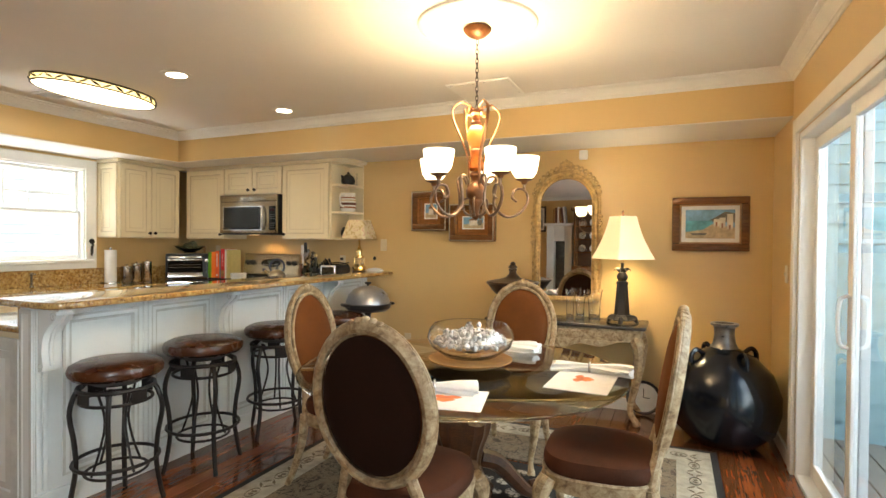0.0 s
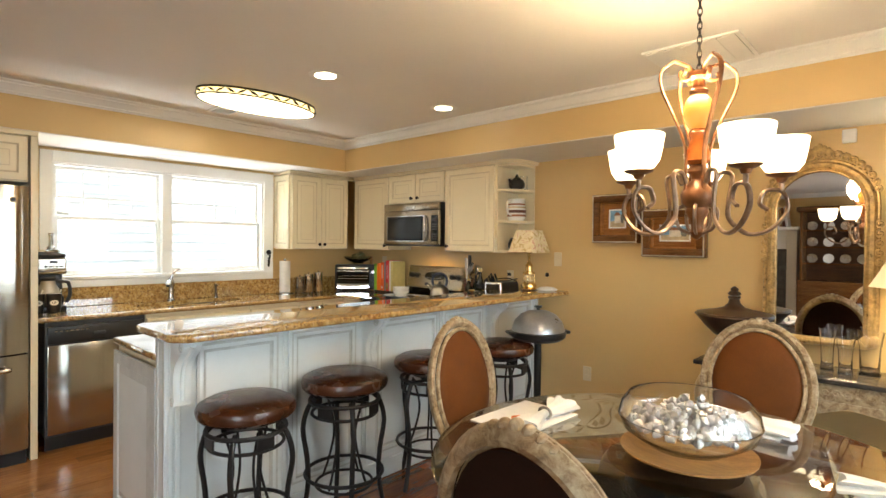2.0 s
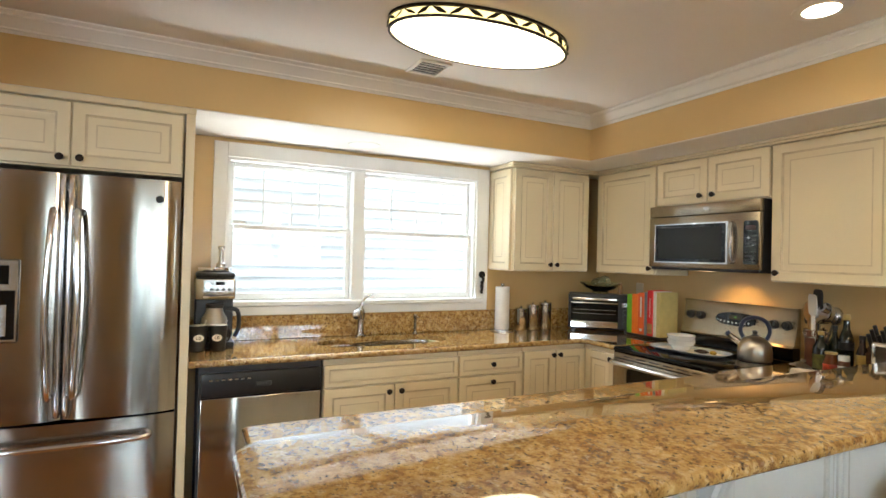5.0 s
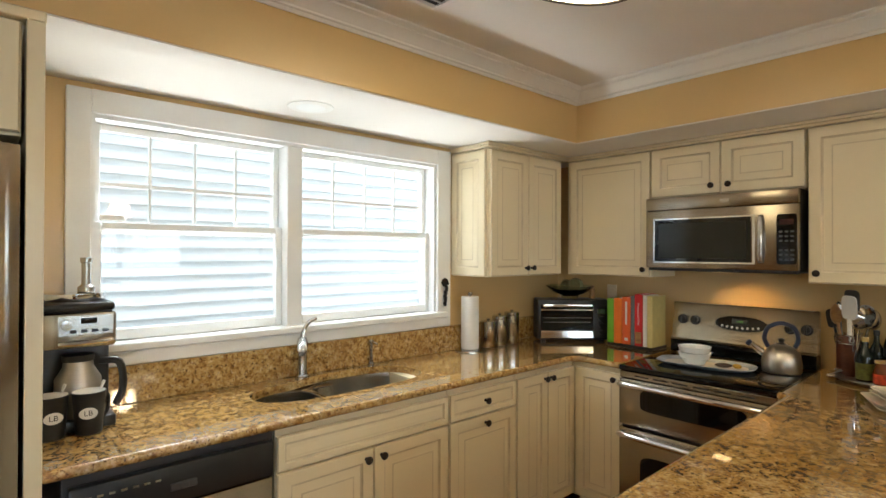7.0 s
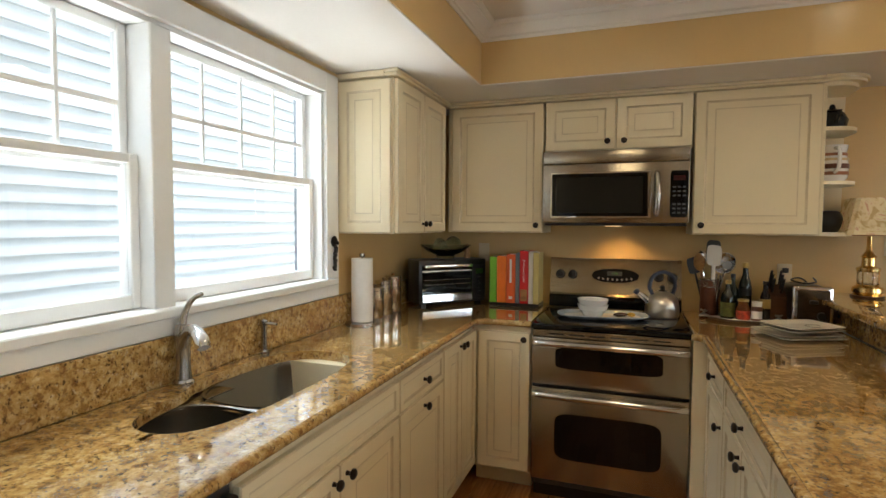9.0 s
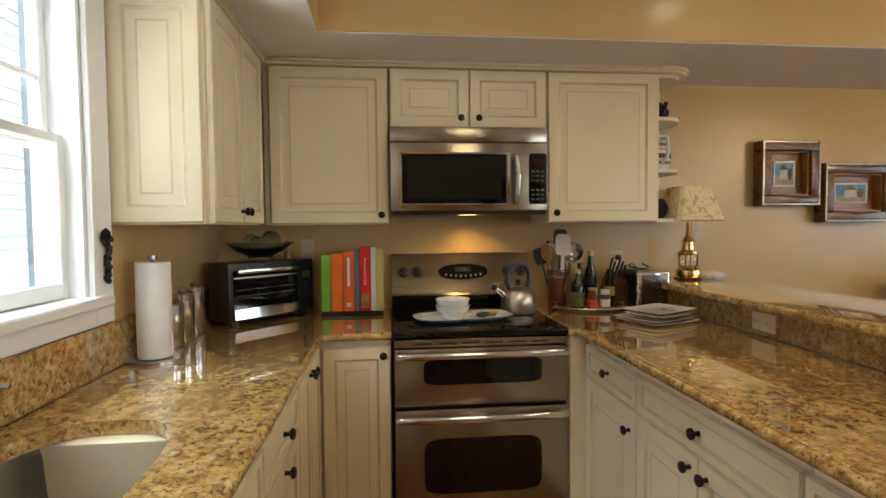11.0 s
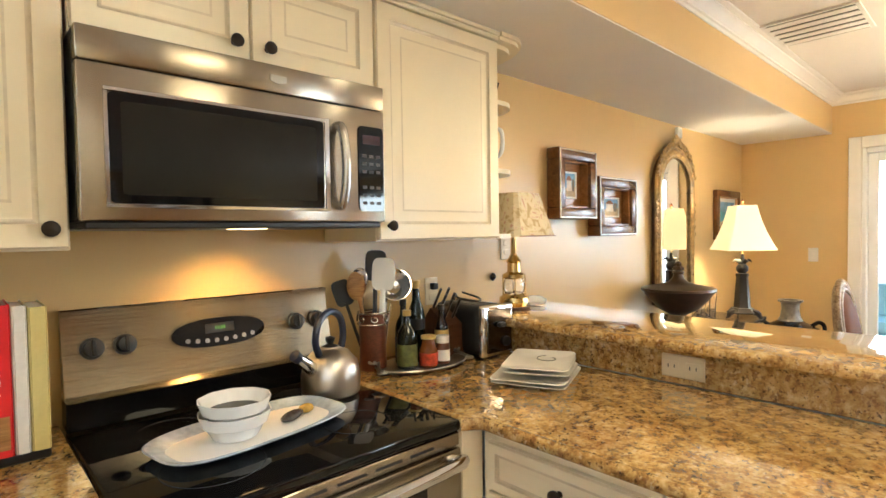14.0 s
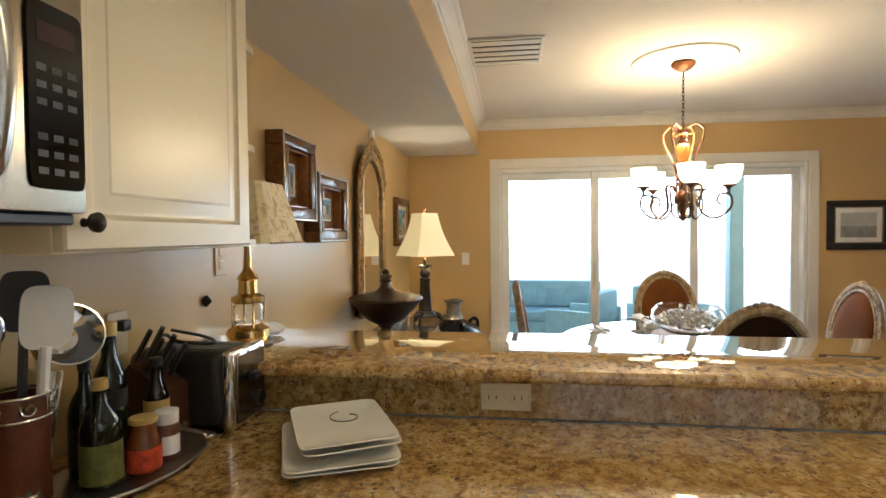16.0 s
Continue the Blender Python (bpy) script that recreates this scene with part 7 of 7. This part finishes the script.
part("turner", blade(0.066, 0.095, 0.24, 0.003).tube([(0, 0, 0.02), (0, 0, 0.25)], 0.006, 7), BLACK, cr, "black slotted turner", pose(-0.014, 0.008, 0, -6, -17, -25))
part("slotted_spoon", Geo().tube([(-0.01, -0.01, 0.02), (-0.034, -0.012, 0.29)], 0.005, 7).ball((-0.038, -0.013, 0.325), 0.030, 0.010, 0.040, 14, 8), CHROME, cr, "polished steel spoon", pose(0, 0.01, 0, 0, 0, -30))
part("ladle", Geo().tube([(0.012, -0.02, 0.02), (0.058, -0.032, 0.225)], 0.006, 7).lathe([(0.0, 0), (0.026, 0.004), (0.052, 0.024), (0.060, 0.050), (0.057, 0.050), (0.024, 0.009), (0, 0.005)], 22, pose(0.088, -0.010, 0.285, 70, 15, -35)), CHROME, cr, "polished steel ladle")
part("whisk", Geo().tube([(0.02, 0.01, 0.02), (0.075, 0.02, 0.24)], 0.006, 7).ball((0.090, 0.022, 0.285), 0.034, 0.030, 0.050, 12, 8), NICKEL, cr)
part("tongs", Geo().tube([(0.018, -0.030, 0.03), (0.030, -0.046, 0.24)], 0.004, 6).tube([(0.024, -0.028, 0.03), (0.048, -0.044, 0.235)], 0.004, 6), CHROME, cr)

# tray of bottles
tr = thing("metal_tray", pose(-3.235, 4.60, Z0, 0, 0, -8), "pewter tray with scrolled handles under oil bottles", "tray")
PEWTER = steel("pewter", (0.45, 0.43, 0.40), 0.3, (6, 6, 6))
part("tray", Geo().lathe([(0.80, 0.0), (0.86, 0.004), (1.0, 0.016), (0.985, 0.020), (0.84, 0.009), (0.0, 0.006)], 48, Matrix.Diagonal((0.185, 0.115, 1, 1)), flute=16, depth=0.03), PEWTER, tr)
for sx in (-1, 1):
    part("handle", Geo().tube([(sx * (0.165 + x), y, 0.026 + 0.010 * math.sin(y * 40)) for x, y in spiral(0.012, -0.040, 0.004, 0.020, 0, 400, 14) + spiral(0.012, 0.040, 0.020, 0.004, 220, 620, 14)], 0.005, 6), PEWTER, tr)
DARKGLASS = paint("dark_green_glass", (0.006, 0.009, 0.004), 0.05, 0.2, 6, 50, 0)
BROWNGLASS = paint("dark_brown_glass", (0.012, 0.005, 0.003), 0.05, 0.2, 6, 50, 0)
AMBERJAR = paint("amber_sauce_glass", (0.16, 0.045, 0.008), 0.06, 0.3, 10, 50, 0)
OLIVE = paint("olive_label", (0.13, 0.14, 0.035), 0.5, 0.4, 40)
REDLAB = paint("red_label", (0.55, 0.06, 0.02), 0.5, 0.5, 40)
YELLAB = paint("yellow_cap", (0.55, 0.38, 0.12), 0.4, 0.1, 20)
def bottle(x, y, r, h, glass, lab, cap, label, z=0.0, l0=0.10, l1=0.42, neck=0.38):
    b = thing("sauce_bottle", pose(x, y, z), label, "bottle", "bottles on the tray")
    part("body", Geo().lathe([(r * 0.9, 0), (r, 0.004), (r, h * 0.55), (r * 0.85, h * 0.64), (r * neck, h * 0.76), (r * neck * 0.9, h * 0.90)], 22), glass, b)
    part("label", Geo().lathe([(r + 0.0008, h * l0), (r + 0.0008, h * l1)], 22), lab, b)
    part("cap", Geo().lathe([(r * neck * 1.1, h * 0.9005), (r * neck * 1.1, h * 0.995), (0.0, h)], 16), cap, b)


zt2 = Z0 + 0.0075
bottle(-3.295, 4.61, 0.036, 0.205, DARKGLASS, OLIVE, YELLAB, "dark green olive oil bottle on the tray", zt2, 0.05, 0.42)
bottle(-3.205, 4.665, 0.032, 0.30, DARKGLASS, BLACK, YELLAB, "tall dark green bottle with gold cap", zt2, 0.40, 0.53, 0.46)
bottle(-3.262, 4.672, 0.030, 0.235, DARKGLASS, BLACK, BLACK, "dark oil bottle with black cap", zt2)
bottle(-3.228, 4.572, 0.033, 0.110, AMBERJAR, REDLAB, YELLAB, "short amber sauce bottle with red label", zt2, 0.06, 0.46, 0.75)
bottle(-3.115, 4.625, 0.026, 0.205, BROWNGLASS, YELLAB, BLACK, "dark brown bottle with yellow label", zt2, 0.30, 0.54, 0.5)
sp = thing("spice_jar", pose(-3.165, 4.565, zt2), "small spice jar with white cap", "jar")
part("jar", Geo().lathe([(0.022, 0), (0.025, 0.003), (0.025, 0.07), (0.021, 0.076)], 18), REDWOOD, sp)
part("cap", Geo().lathe([(0.0245, 0.0765), (0.0245, 0.102), (0.0, 0.104)], 18), WHITECERAMIC, sp)
part("label", Geo().lathe([(0.0256, 0.012), (0.0256, 0.052)], 18), PAPER, sp)
kb = thing("knife_block", pose(-3.06, 4.70, Z0, 0, 0, 0), "dark knife block with black-handled knives", "knife block")
part("block", Geo().prism([(-0.09, 0), (0.07, 0), (0.07, 0.10), (0.0, 0.19), (-0.09, 0.13)], -0.045, 0.045, Matrix(((0, 0, 1, 0), (1, 0, 0, 0), (0, 1, 0, 0), (0, 0, 0, 1)))), DARKWOOD, kb)
for i in range(2):
    for j in range(3):
        b = Vector((-0.022 + 0.044 * i, -0.055 + 0.03 * j, 0.152 + 0.019 * j))
        part("knife_handle", Geo().tube([b, b + Vector((0, -0.045, 0.075))], 0.0095, 7, flat=0.6), BLACK, kb)
plug = solo("power_plug", Geo().box(-0.014, 0.014, -0.034, -0.0092, -0.014, 0.014, 0.004, seg=2), BLACK, pose(-2.985, YN, 1.187), "black power plug in the wall outlet", "plug")
ts = thing("toaster", pose(-2.935, 4.63, Z0, 0, 0, 0), "black and chrome two-slice toaster", "toaster")
part("shell", Geo().box(-0.085, 0.085, -0.11, 0.15, 0.012, 0.20, 0.03, seg=4), BLACK, ts)
part("end_cap", Geo().box(-0.088, 0.088, -0.135, -0.105, 0.008, 0.205, 0.012, seg=3), CHROME, ts, "polished chrome end with lever")
# steel coloured dark brown to stand for the dim reflection in the plate
part("end_plate", Geo().box(-0.066, 0.072, -0.139, -0.1355, 0.022, 0.188, 0.003), steel("toaster_steel_dark_reflection", (0.16, 0.14, 0.12), 0.15, (3, 3, 3)), ts)
part("lever", Geo().box(-0.018, 0.018, -0.160, -0.1395, 0.12, 0.138, 0.005), BLACK, ts)
part("dial", Geo().lathe([(0.02, 0), (0.018, 0.012), (0, 0.012)], 16, pose(0.035, -0.1395, 0.06, 90, 0, 0)), BLACK, ts)
part("slot", Geo().box(-0.045, -0.02, -0.08, 0.12, 0.2001, 0.2015).box(0.02, 0.045, -0.08, 0.12, 0.2001, 0.2015), DARKGREY, ts)
part("power_cord", Geo().tube(smooth_path([(0.0, 0.14, 0.06), (0.05, 0.165, 0.18), (0.0, 0.10, 0.226), (-0.06, 0.02, 0.222), (-0.02, -0.05, 0.212), (0.05, 0.02, 0.214), (0.07, 0.13, 0.226)], 6), 0.0045, 6), BLACK, ts)
rnd = random.Random(2)
GREYLINE = paint("grey_line_glaze", (0.22, 0.22, 0.20), 0.2, 0.1)
CREAMCERAMIC = paint("cream_ceramic", (0.86, 0.83, 0.74), 0.12, 0.03, 6, 50, 0)
for k in range(4):
    p = thing("oblong_plate", pose(-3.07 + rnd.uniform(-.006, .006) + (0.012 if k > 1 else 0), 4.21 + rnd.uniform(-.006, .006), Z0 + 0.014 * k + (0.006 if k > 1 else 0), 0, 0, 24 + rnd.uniform(-2, 2) + (5 if k > 1 else 0)), "oblong cream ceramic plate in a stack", "plate", "stack of plates")
    sx, sy = (0.150, 0.120) if k < 2 else (0.138, 0.106)
    g = Geo()
    lev = [(0.72, 0.0), (0.78, 0.001), (1.0, 0.012), (0.99, 0.0145), (0.76, 0.005), (0.4, 0.004)]
    sq = super_oval(0, 0, 1, 1, 11, 44)
    n = 44
    g.add([(x * q * sx, y * q * sy, z) for q, z in lev for x, y in sq], [(i * n + j, i * n + (j + 1) % n, (i + 1) * n + (j + 1) % n, (i + 1) * n + j) for i in range(5) for j in range(n)] + [tuple(5 * n + j for j in range(n)), tuple(range(n - 1, -1, -1))])
    part("dish", g, CREAMCERAMIC, p)
    if k in (1, 3):
        part("line_drawing", Geo().tube([(sx * 0.35 + x, -sy * 0.2 + y, 0.0052) for x, y in spiral(0, 0, 0.045, 0.018, 20, 330, 20)], 0.0016, 4), GREYLINE, p, "fine grey line drawing")

# brass lamp and shell on the bar
bl = thing("brass_lamp", pose(-2.665, 4.64, BARTOP), "brass ship's-lantern lamp with floral shade, unlit", "lamp")
part("base", Geo().lathe([(0.062, 0), (0.064, 0.012), (0.055, 0.02), (0.066, 0.03), (0.064, 0.05), (0.045, 0.062), (0.042, 0.066)], 32), BRASS, bl)
part("wood_foot", hoop(0.066, 0.006, 0.006), DARKWOOD, bl)
part("glass_chimney", Geo().lathe([(0.040, 0.0665), (0.046, 0.08), (0.046, 0.115), (0.038, 0.13), (0.036, 0.13), (0.043, 0.113), (0.043, 0.082), (0.037, 0.07)], 28), GLASS, bl).visible_shadow = False
part("burner", Geo().lathe([(0.042, 0.1305), (0.050, 0.136), (0.050, 0.15), (0.030, 0.16), (0.028, 0.20), (0.034, 0.206), (0.02, 0.225), (0.012, 0.24), (0.010, 0.31)], 28), BRASS, bl)
for k in range(4):
    a = radians(45 + 90 * k)
    part("guard_rod", Geo().tube([(0.048 * math.cos(a), 0.048 * math.sin(a), 0.06), (0.048 * math.cos(a), 0.048 * math.sin(a), 0.14)], 0.003, 6), BRASS, bl)


def floral():
    m, nt, b = tree("floral_shade_fabric")
    setp(b, rough=0.85)
    n = noise_tex(nt, coords(nt), 16, 3, 0.5, 1.5)
    c = ramp(nt, n, [(0.40, (0.58, 0.42, 0.20)), (0.47, (0.76, 0.63, 0.38)), (0.58, (0.80, 0.69, 0.46)), (0.63, (0.66, 0.42, 0.28))])
    nt.links.new(c, b.inputs["Base Color"])
    return m


part("shade", square_shade(0.135, 0.085, 0.315, 0.50), floral(), bl, "floral cream fabric shade")
part("shade_trim", Geo().tube([(0.12, -0.137, 0.316), (-0.12, -0.137, 0.316)], 0.003, 5), GOLDWOOD, bl)
solo("seashell", Geo().lathe([(0.0, 0.0), (0.05, 0.004), (0.06, 0.018), (0.035, 0.035), (0.0, 0.04)], 24, flute=9, depth=0.15, sx=1.5), WHITECERAMIC, pose(-2.50, 4.66, BARTOP, 0, 0, 15), "white seashell on the bar top", "shell")
solo("small_hook", Geo().lathe([(0.012, 0), (0.02, 0.01), (0.0, 0.03)], 12, pose(0, 0, 0, 90, 0, 0)), BRONZE, pose(-2.60, YN, 1.20), "small dark wall hook", "hook")

# on the end shelves
def shelf_item(z):
    return pose(-2.832, 4.69, z) @ Matrix.Diagonal((1.3, 1.3, 1.22, 1))


PEWTERDARK = paint("dark_pewter", (0.06, 0.06, 0.062), 0.22, 0.2, 20, metal=0.6)
tp = thing("teapot", shelf_item(1.923), "dark pewter teapot on the end shelf", "teapot")
part("pot", Geo().lathe([(0.03, 0), (0.05, 0.02), (0.055, 0.045), (0.04, 0.075), (0.02, 0.082)], 24), PEWTERDARK, tp)
part("lid", Geo().lathe([(0.03, 0.0825), (0.012, 0.095), (0.008, 0.11), (0, 0.115)], 16), PEWTERDARK, tp)
part("spout", Geo().tube(smooth_path([(0, -0.045, 0.03), (0, -0.075, 0.05), (0, -0.085, 0.075)], 4), 0.008, 7), PEWTERDARK, tp)
solo("glass_jar", Geo().lathe([(0.03, 0), (0.034, 0.01), (0.030, 0.09), (0.033, 0.13), (0.03, 0.13), (0.027, 0.09), (0.03, 0.015), (0, 0.01)], 20), GLASS, pose(-2.82, 4.775, 1.923), "clear glass jar on the end shelf", "jar").visible_shadow = False
pi = thing("pitcher", shelf_item(1.658), "white, red and brown banded ceramic pitcher", "pitcher")
part("body", Geo().lathe([(0.045, 0), (0.058, 0.02), (0.062, 0.07), (0.052, 0.12), (0.058, 0.155), (0.054, 0.155), (0.046, 0.12), (0, 0.1)], 26), WHITECERAMIC, pi)
for z0, z1, r, q in ((0.030, 0.044, 0.0618, ROOF), (0.056, 0.076, 0.0632, REDWOOD), (0.090, 0.100, 0.0608, SAND), (0.110, 0.122, 0.0560, ROOF)):
    part("band", Geo().lathe([(r, z0), (r, z1)], 26), q, pi)
part("handle", Geo().tube(smooth_path([(0, -0.052, 0.14), (0, -0.10, 0.13), (0, -0.10, 0.06), (0, -0.058, 0.04)], 5), 0.007, 7), WHITECERAMIC, pi)
solo("dark_pot", Geo().lathe([(0.035, 0), (0.052, 0.02), (0.055, 0.05), (0.04, 0.085), (0.032, 0.09), (0.0, 0.092)], 24), BLACK, shelf_item(1.403), "small round black pot on the end shelf", "pot")
# grape ornament on the window casing
go = thing("grape_ornament", pose(XW + 0.023, 3.645, 1.27), "dark metal grape cluster ornament on the window casing", "ornament")
rnd = random.Random(6)
for k in range(16):
    z = 0.07 - 0.0085 * k
    w = 0.026 * (1 - k / 18)
    part("grape", Geo().ball((0.006 + rnd.uniform(0, 0.006), rnd.uniform(-w, w), z), 0.010, seg=8, rings=5), IRON, go)
part("leaf", Geo().prism([(-0.03, 0.07), (0.0, 0.06), (0.03, 0.072), (0.02, 0.095), (0, 0.105), (-0.022, 0.095)], 0.004, 0.008, Matrix(((0, 0, 1, 0), (1, 0, 0, 0), (0, 1, 0, 0), (0, 0, 0, 1)))), IRON, go)

# ---- sitting area behind the camera, seen in the mirror ----
fp = thing("fireplace", pose(-2.88, YS, 0), "tall white painted chimneypiece with a grey firebox", "fireplace")
part("surround", Geo().box(-0.30, -0.13, 0, 0.22, 0, 1.78, 0.006).box(0.13, 0.30, 0, 0.22, 0, 1.78, 0.006).box(-0.13, 0.13, 0, 0.22, 1.42, 1.78, 0.006), MANTEL, fp)
part("mantel_shelf", Geo().box(-0.34, 0.34, 0, 0.32, 1.7805, 1.84, 0.01), MANTEL, fp)
part("firebox", Geo().box(-0.13, 0.13, 0.0, 0.03, 0, 1.42), paint("grey_slate", (0.12, 0.12, 0.12), 0.6, 0.3, 8), fp)
for k in range(6):
    solo("shelf_book", Geo().box(0, 0.04, 0, 0.2, 0, 0.34 + 0.02 * (k % 3), 0.002), (GOLDWOOD, REDWOOD, PAPER)[k % 3], pose(-3.02 + 0.052 * k, YS + 0.06, 1.841 + (0.0 if k < 3 else 0.004), 0, 0 if k < 3 else -6, 0), "upright book on the mantel shelf", "book", "books on the mantel")
hu = thing("china_hutch", pose(-1.98, YS, 0), "dark wood china hutch with glass shelves and dishes", "hutch")
part("base_cabinet", Geo().box(-0.55, 0.55, 0, 0.45, 0, 0.85, 0.01), FRAMEWOOD, hu)
part("side_panel", Geo().box(-0.53, -0.49, 0, 0.36, 0.851, 2.1, 0.005), FRAMEWOOD, hu)
part("side_panel", Geo().box(0.49, 0.53, 0, 0.36, 0.851, 2.1, 0.005), FRAMEWOOD, hu)
part("back_panel", Geo().box(-0.49, 0.49, 0, 0.02, 0.851, 2.1), DARKWOOD, hu)
part("cornice", Geo().box(-0.58, 0.58, 0, 0.42, 2.101, 2.2, 0.02), FRAMEWOOD, hu)
for z in (1.15, 1.45, 1.75):
    part("shelf_board", Geo().box(-0.489, 0.489, 0.021, 0.33, z, z + 0.02), FRAMEWOOD, hu)
    for k in range(4):
        solo("display_plate", Geo().lathe([(0.0, 0), (0.05, 0.003), (0.085, 0.014), (0.082, 0.017), (0.0, 0.006)], 24, pose(0, 0, 0.085, -80, 0, 0)), WHITECERAMIC if k % 2 else NICKEL, pose(-2.36 + 0.25 * k, YS + 0.12, z + 0.0205), "round plate standing on the hutch shelf", "plate", "plates in the hutch")
picture(pose(-3.37, YS + 0.001, 1.95, 0, 0, 180), 0.22, 0.62, 0.03, 0.035, (BLACK, NICKEL), "tall grey photograph in a black frame by the fireplace", grey_beach, 0.03)

# ---- outside ----
structure("backdrop", Geo().box(70, 70.2, -90, 90, -0.5, 45), glow("bright_sea_haze", (0.84, 0.93, 1.0), 2.6), "bright hazy sky over the distant sea")
structure("ground", Geo().box(-400, 400, -400, 400, -0.6, -0.5), paint("pale_sand", (0.70, 0.68, 0.63), 0.9, 0.12, 0.4, 20, 0.3), "pale sandy ground")
ns = thing("neighbour_house", pose(-7.45, 0, -0.5), "neighbouring house wall in white lap siding", "house")
part("wall", Geo().box(-3.0, -0.03, -5, 11, 0, 7), SIDING, ns)
BOARD = mesh_of("siding_board", Geo().add([(0, -5, 0), (0.036, -5, 0), (0.004, -5, 0.118), (0, -5, 0.118), (0, 11, 0), (0.036, 11, 0), (0.004, 11, 0.118), (0, 11, 0.118)], [(0, 1, 2, 3), (7, 6, 5, 4), (1, 5, 6, 2), (0, 4, 5, 1), (2, 6, 7, 3)]), SIDING)
for k in range(58):
    part("siding_board", BOARD, None, ns, m=pose(-0.03, 0, 0.25 + k * 0.113))
part("base_trim", Geo().box(-0.03, 0.03, -5, 11, 1.20, 1.33, 0.004), paint("brown_trim_board", (0.20, 0.15, 0.13), 0.6, 0.1, 4), ns, "brown painted trim board")
part("roof", Geo().prism([(-3.2, 7.0), (0.5, 7.0), (-1.5, 9.0)], -5.2, 11.2, pose(0, 6, 0) @ Q), DARKGREY, ns)
dk = thing("deck", pose(XE + T, 0, -0.06), "weathered grey wooden deck outside the patio door", "deck")
DECKW = wood("weathered_deck_wood", (0.30, 0.27, 0.23), (0.48, 0.44, 0.38), 0.8, (3, 30, 30))
part("frame", Geo().box(0.0, 4.2, -1.5, 6.5, -0.40, -0.03), DECKW, dk)
for k in range(29):
    part("deck_board", Geo().box(0.01 + k * 0.145, 0.145 + k * 0.145, -1.5, 6.5, -0.029, 0, 0.003), DECKW, dk)
# two-storey height is made up, unseen, to keep sun off the patio door
wg = thing("house_wing", pose(XE + T, 4.97, -0.5), "pale blue clapboard wall beside the deck, raised to shade the patio door", "house")
BLUEBOARD = paint("pale_blue_clapboard", (0.36, 0.52, 0.57), 0.6, 0.06, 3)
part("wall", Geo().box(0.0, 3.0, 0.03, 1.5, 0, 6.1), BLUEBOARD, wg)
WINGB = mesh_of("clapboard", Geo().add([(0, 0, 0), (3.0, 0, 0), (3.0, 0.022, 0.15), (0, 0.022, 0.15), (0, 0.029, 0), (3.0, 0.029, 0), (3.0, 0.029, 0.15), (0, 0.029, 0.15)], [(0, 1, 2, 3), (0, 4, 5, 1), (3, 2, 6, 7), (0, 3, 7, 4), (1, 5, 6, 2)]), BLUEBOARD)
for k in range(42):
    part("clapboard", WINGB, None, wg, m=pose(0, 0, 0.001 + k * 0.145))
TEAL = paint("teal_cushion_fabric", (0.28, 0.42, 0.46), 0.85, 0.15, 8, 200, 0.2)
TEALFR = paint("pale_teal_frame", (0.30, 0.46, 0.50), 0.5, 0.1, 8)
def patio_seat(m, w, label):
    t = thing("patio_chair" if w < 1 else "patio_sofa", m, label, "patio chair" if w < 1 else "patio sofa")
    part("seat_cushion", Geo().box(-w / 2, w / 2, -0.30, 0.30, 0.28, 0.42, 0.03, seg=2), TEAL, t)
    part("back_cushion", Geo().box(-w / 2, w / 2, 0.18, 0.32, 0.421, 0.80, 0.04, seg=2), TEAL, t)
    for s in (-1, 1):
        part("arm", Geo().box(s * (w / 2 + 0.035) - 0.03, s * (w / 2 + 0.035) + 0.03, -0.32, 0.34, 0.0, 0.58, 0.02, seg=2), TEALFR, t)
    part("frame", Geo().box(-w / 2, w / 2, -0.29, 0.29, 0.12, 0.279, 0.01), TEALFR, t)


patio_seat(pose(3.3, 3.55, -0.06, 0, 0, -90), 1.9, "long teal cushioned patio sofa on the deck")
patio_seat(pose(2.7, 1.9, -0.06, 0, 0, -60), 0.62, "teal cushioned patio chair on the deck")
patio_seat(pose(2.3, 3.0, -0.06, 0, 0, 150), 0.62, "teal cushioned patio chair on the deck")
solo("porch_post", Geo().box(-0.07, 0.07, -0.07, 0.07, 0, 3.0, 0.01), TEALFR, pose(1.75, 1.50, -0.06), "pale blue painted porch post", "post")

# ---- floor planks ----
PW = 0.1
names = {}
rnd = random.Random(11)
floor = tagged(new("floor"), "hardwood plank floor, honey in the kitchen and reddish beyond", kind="structure")
def plank_mesh(length, stain):
    ln = round(length, 1)
    key = (ln, stain.name)
    if key not in names:
        g = Geo().box(0.0006, PW - 0.0006, 0.0006, ln - 0.0006, -0.013, 0.0, 0.0015)
        names[key] = mesh_of("plank", g, stain)
    return names[key], ln


count, x = 0, XW
rest = Geo()
while x < XE - 0.001:
    rnd.random()
    first = True
    y = YN
    while y > -0.9:
        me, ln = plank_mesh(rnd.choice((1.2, 1.4, 1.6, 1.8)) if not first else rnd.choice((0.6, 0.9, 1.2, 1.5)), HONEY if x < -2.85 else PLANK)
        first = False
        y -= ln
        part("plank", me, None, floor, m=pose(x, y, 0))
    rest.box(x + 0.0006, x + PW - 0.0006, YS, y - 0.001, -0.013, 0.0)
    x += PW
tagged(part("far_planks", rest, PLANK, floor), kind="stuff")
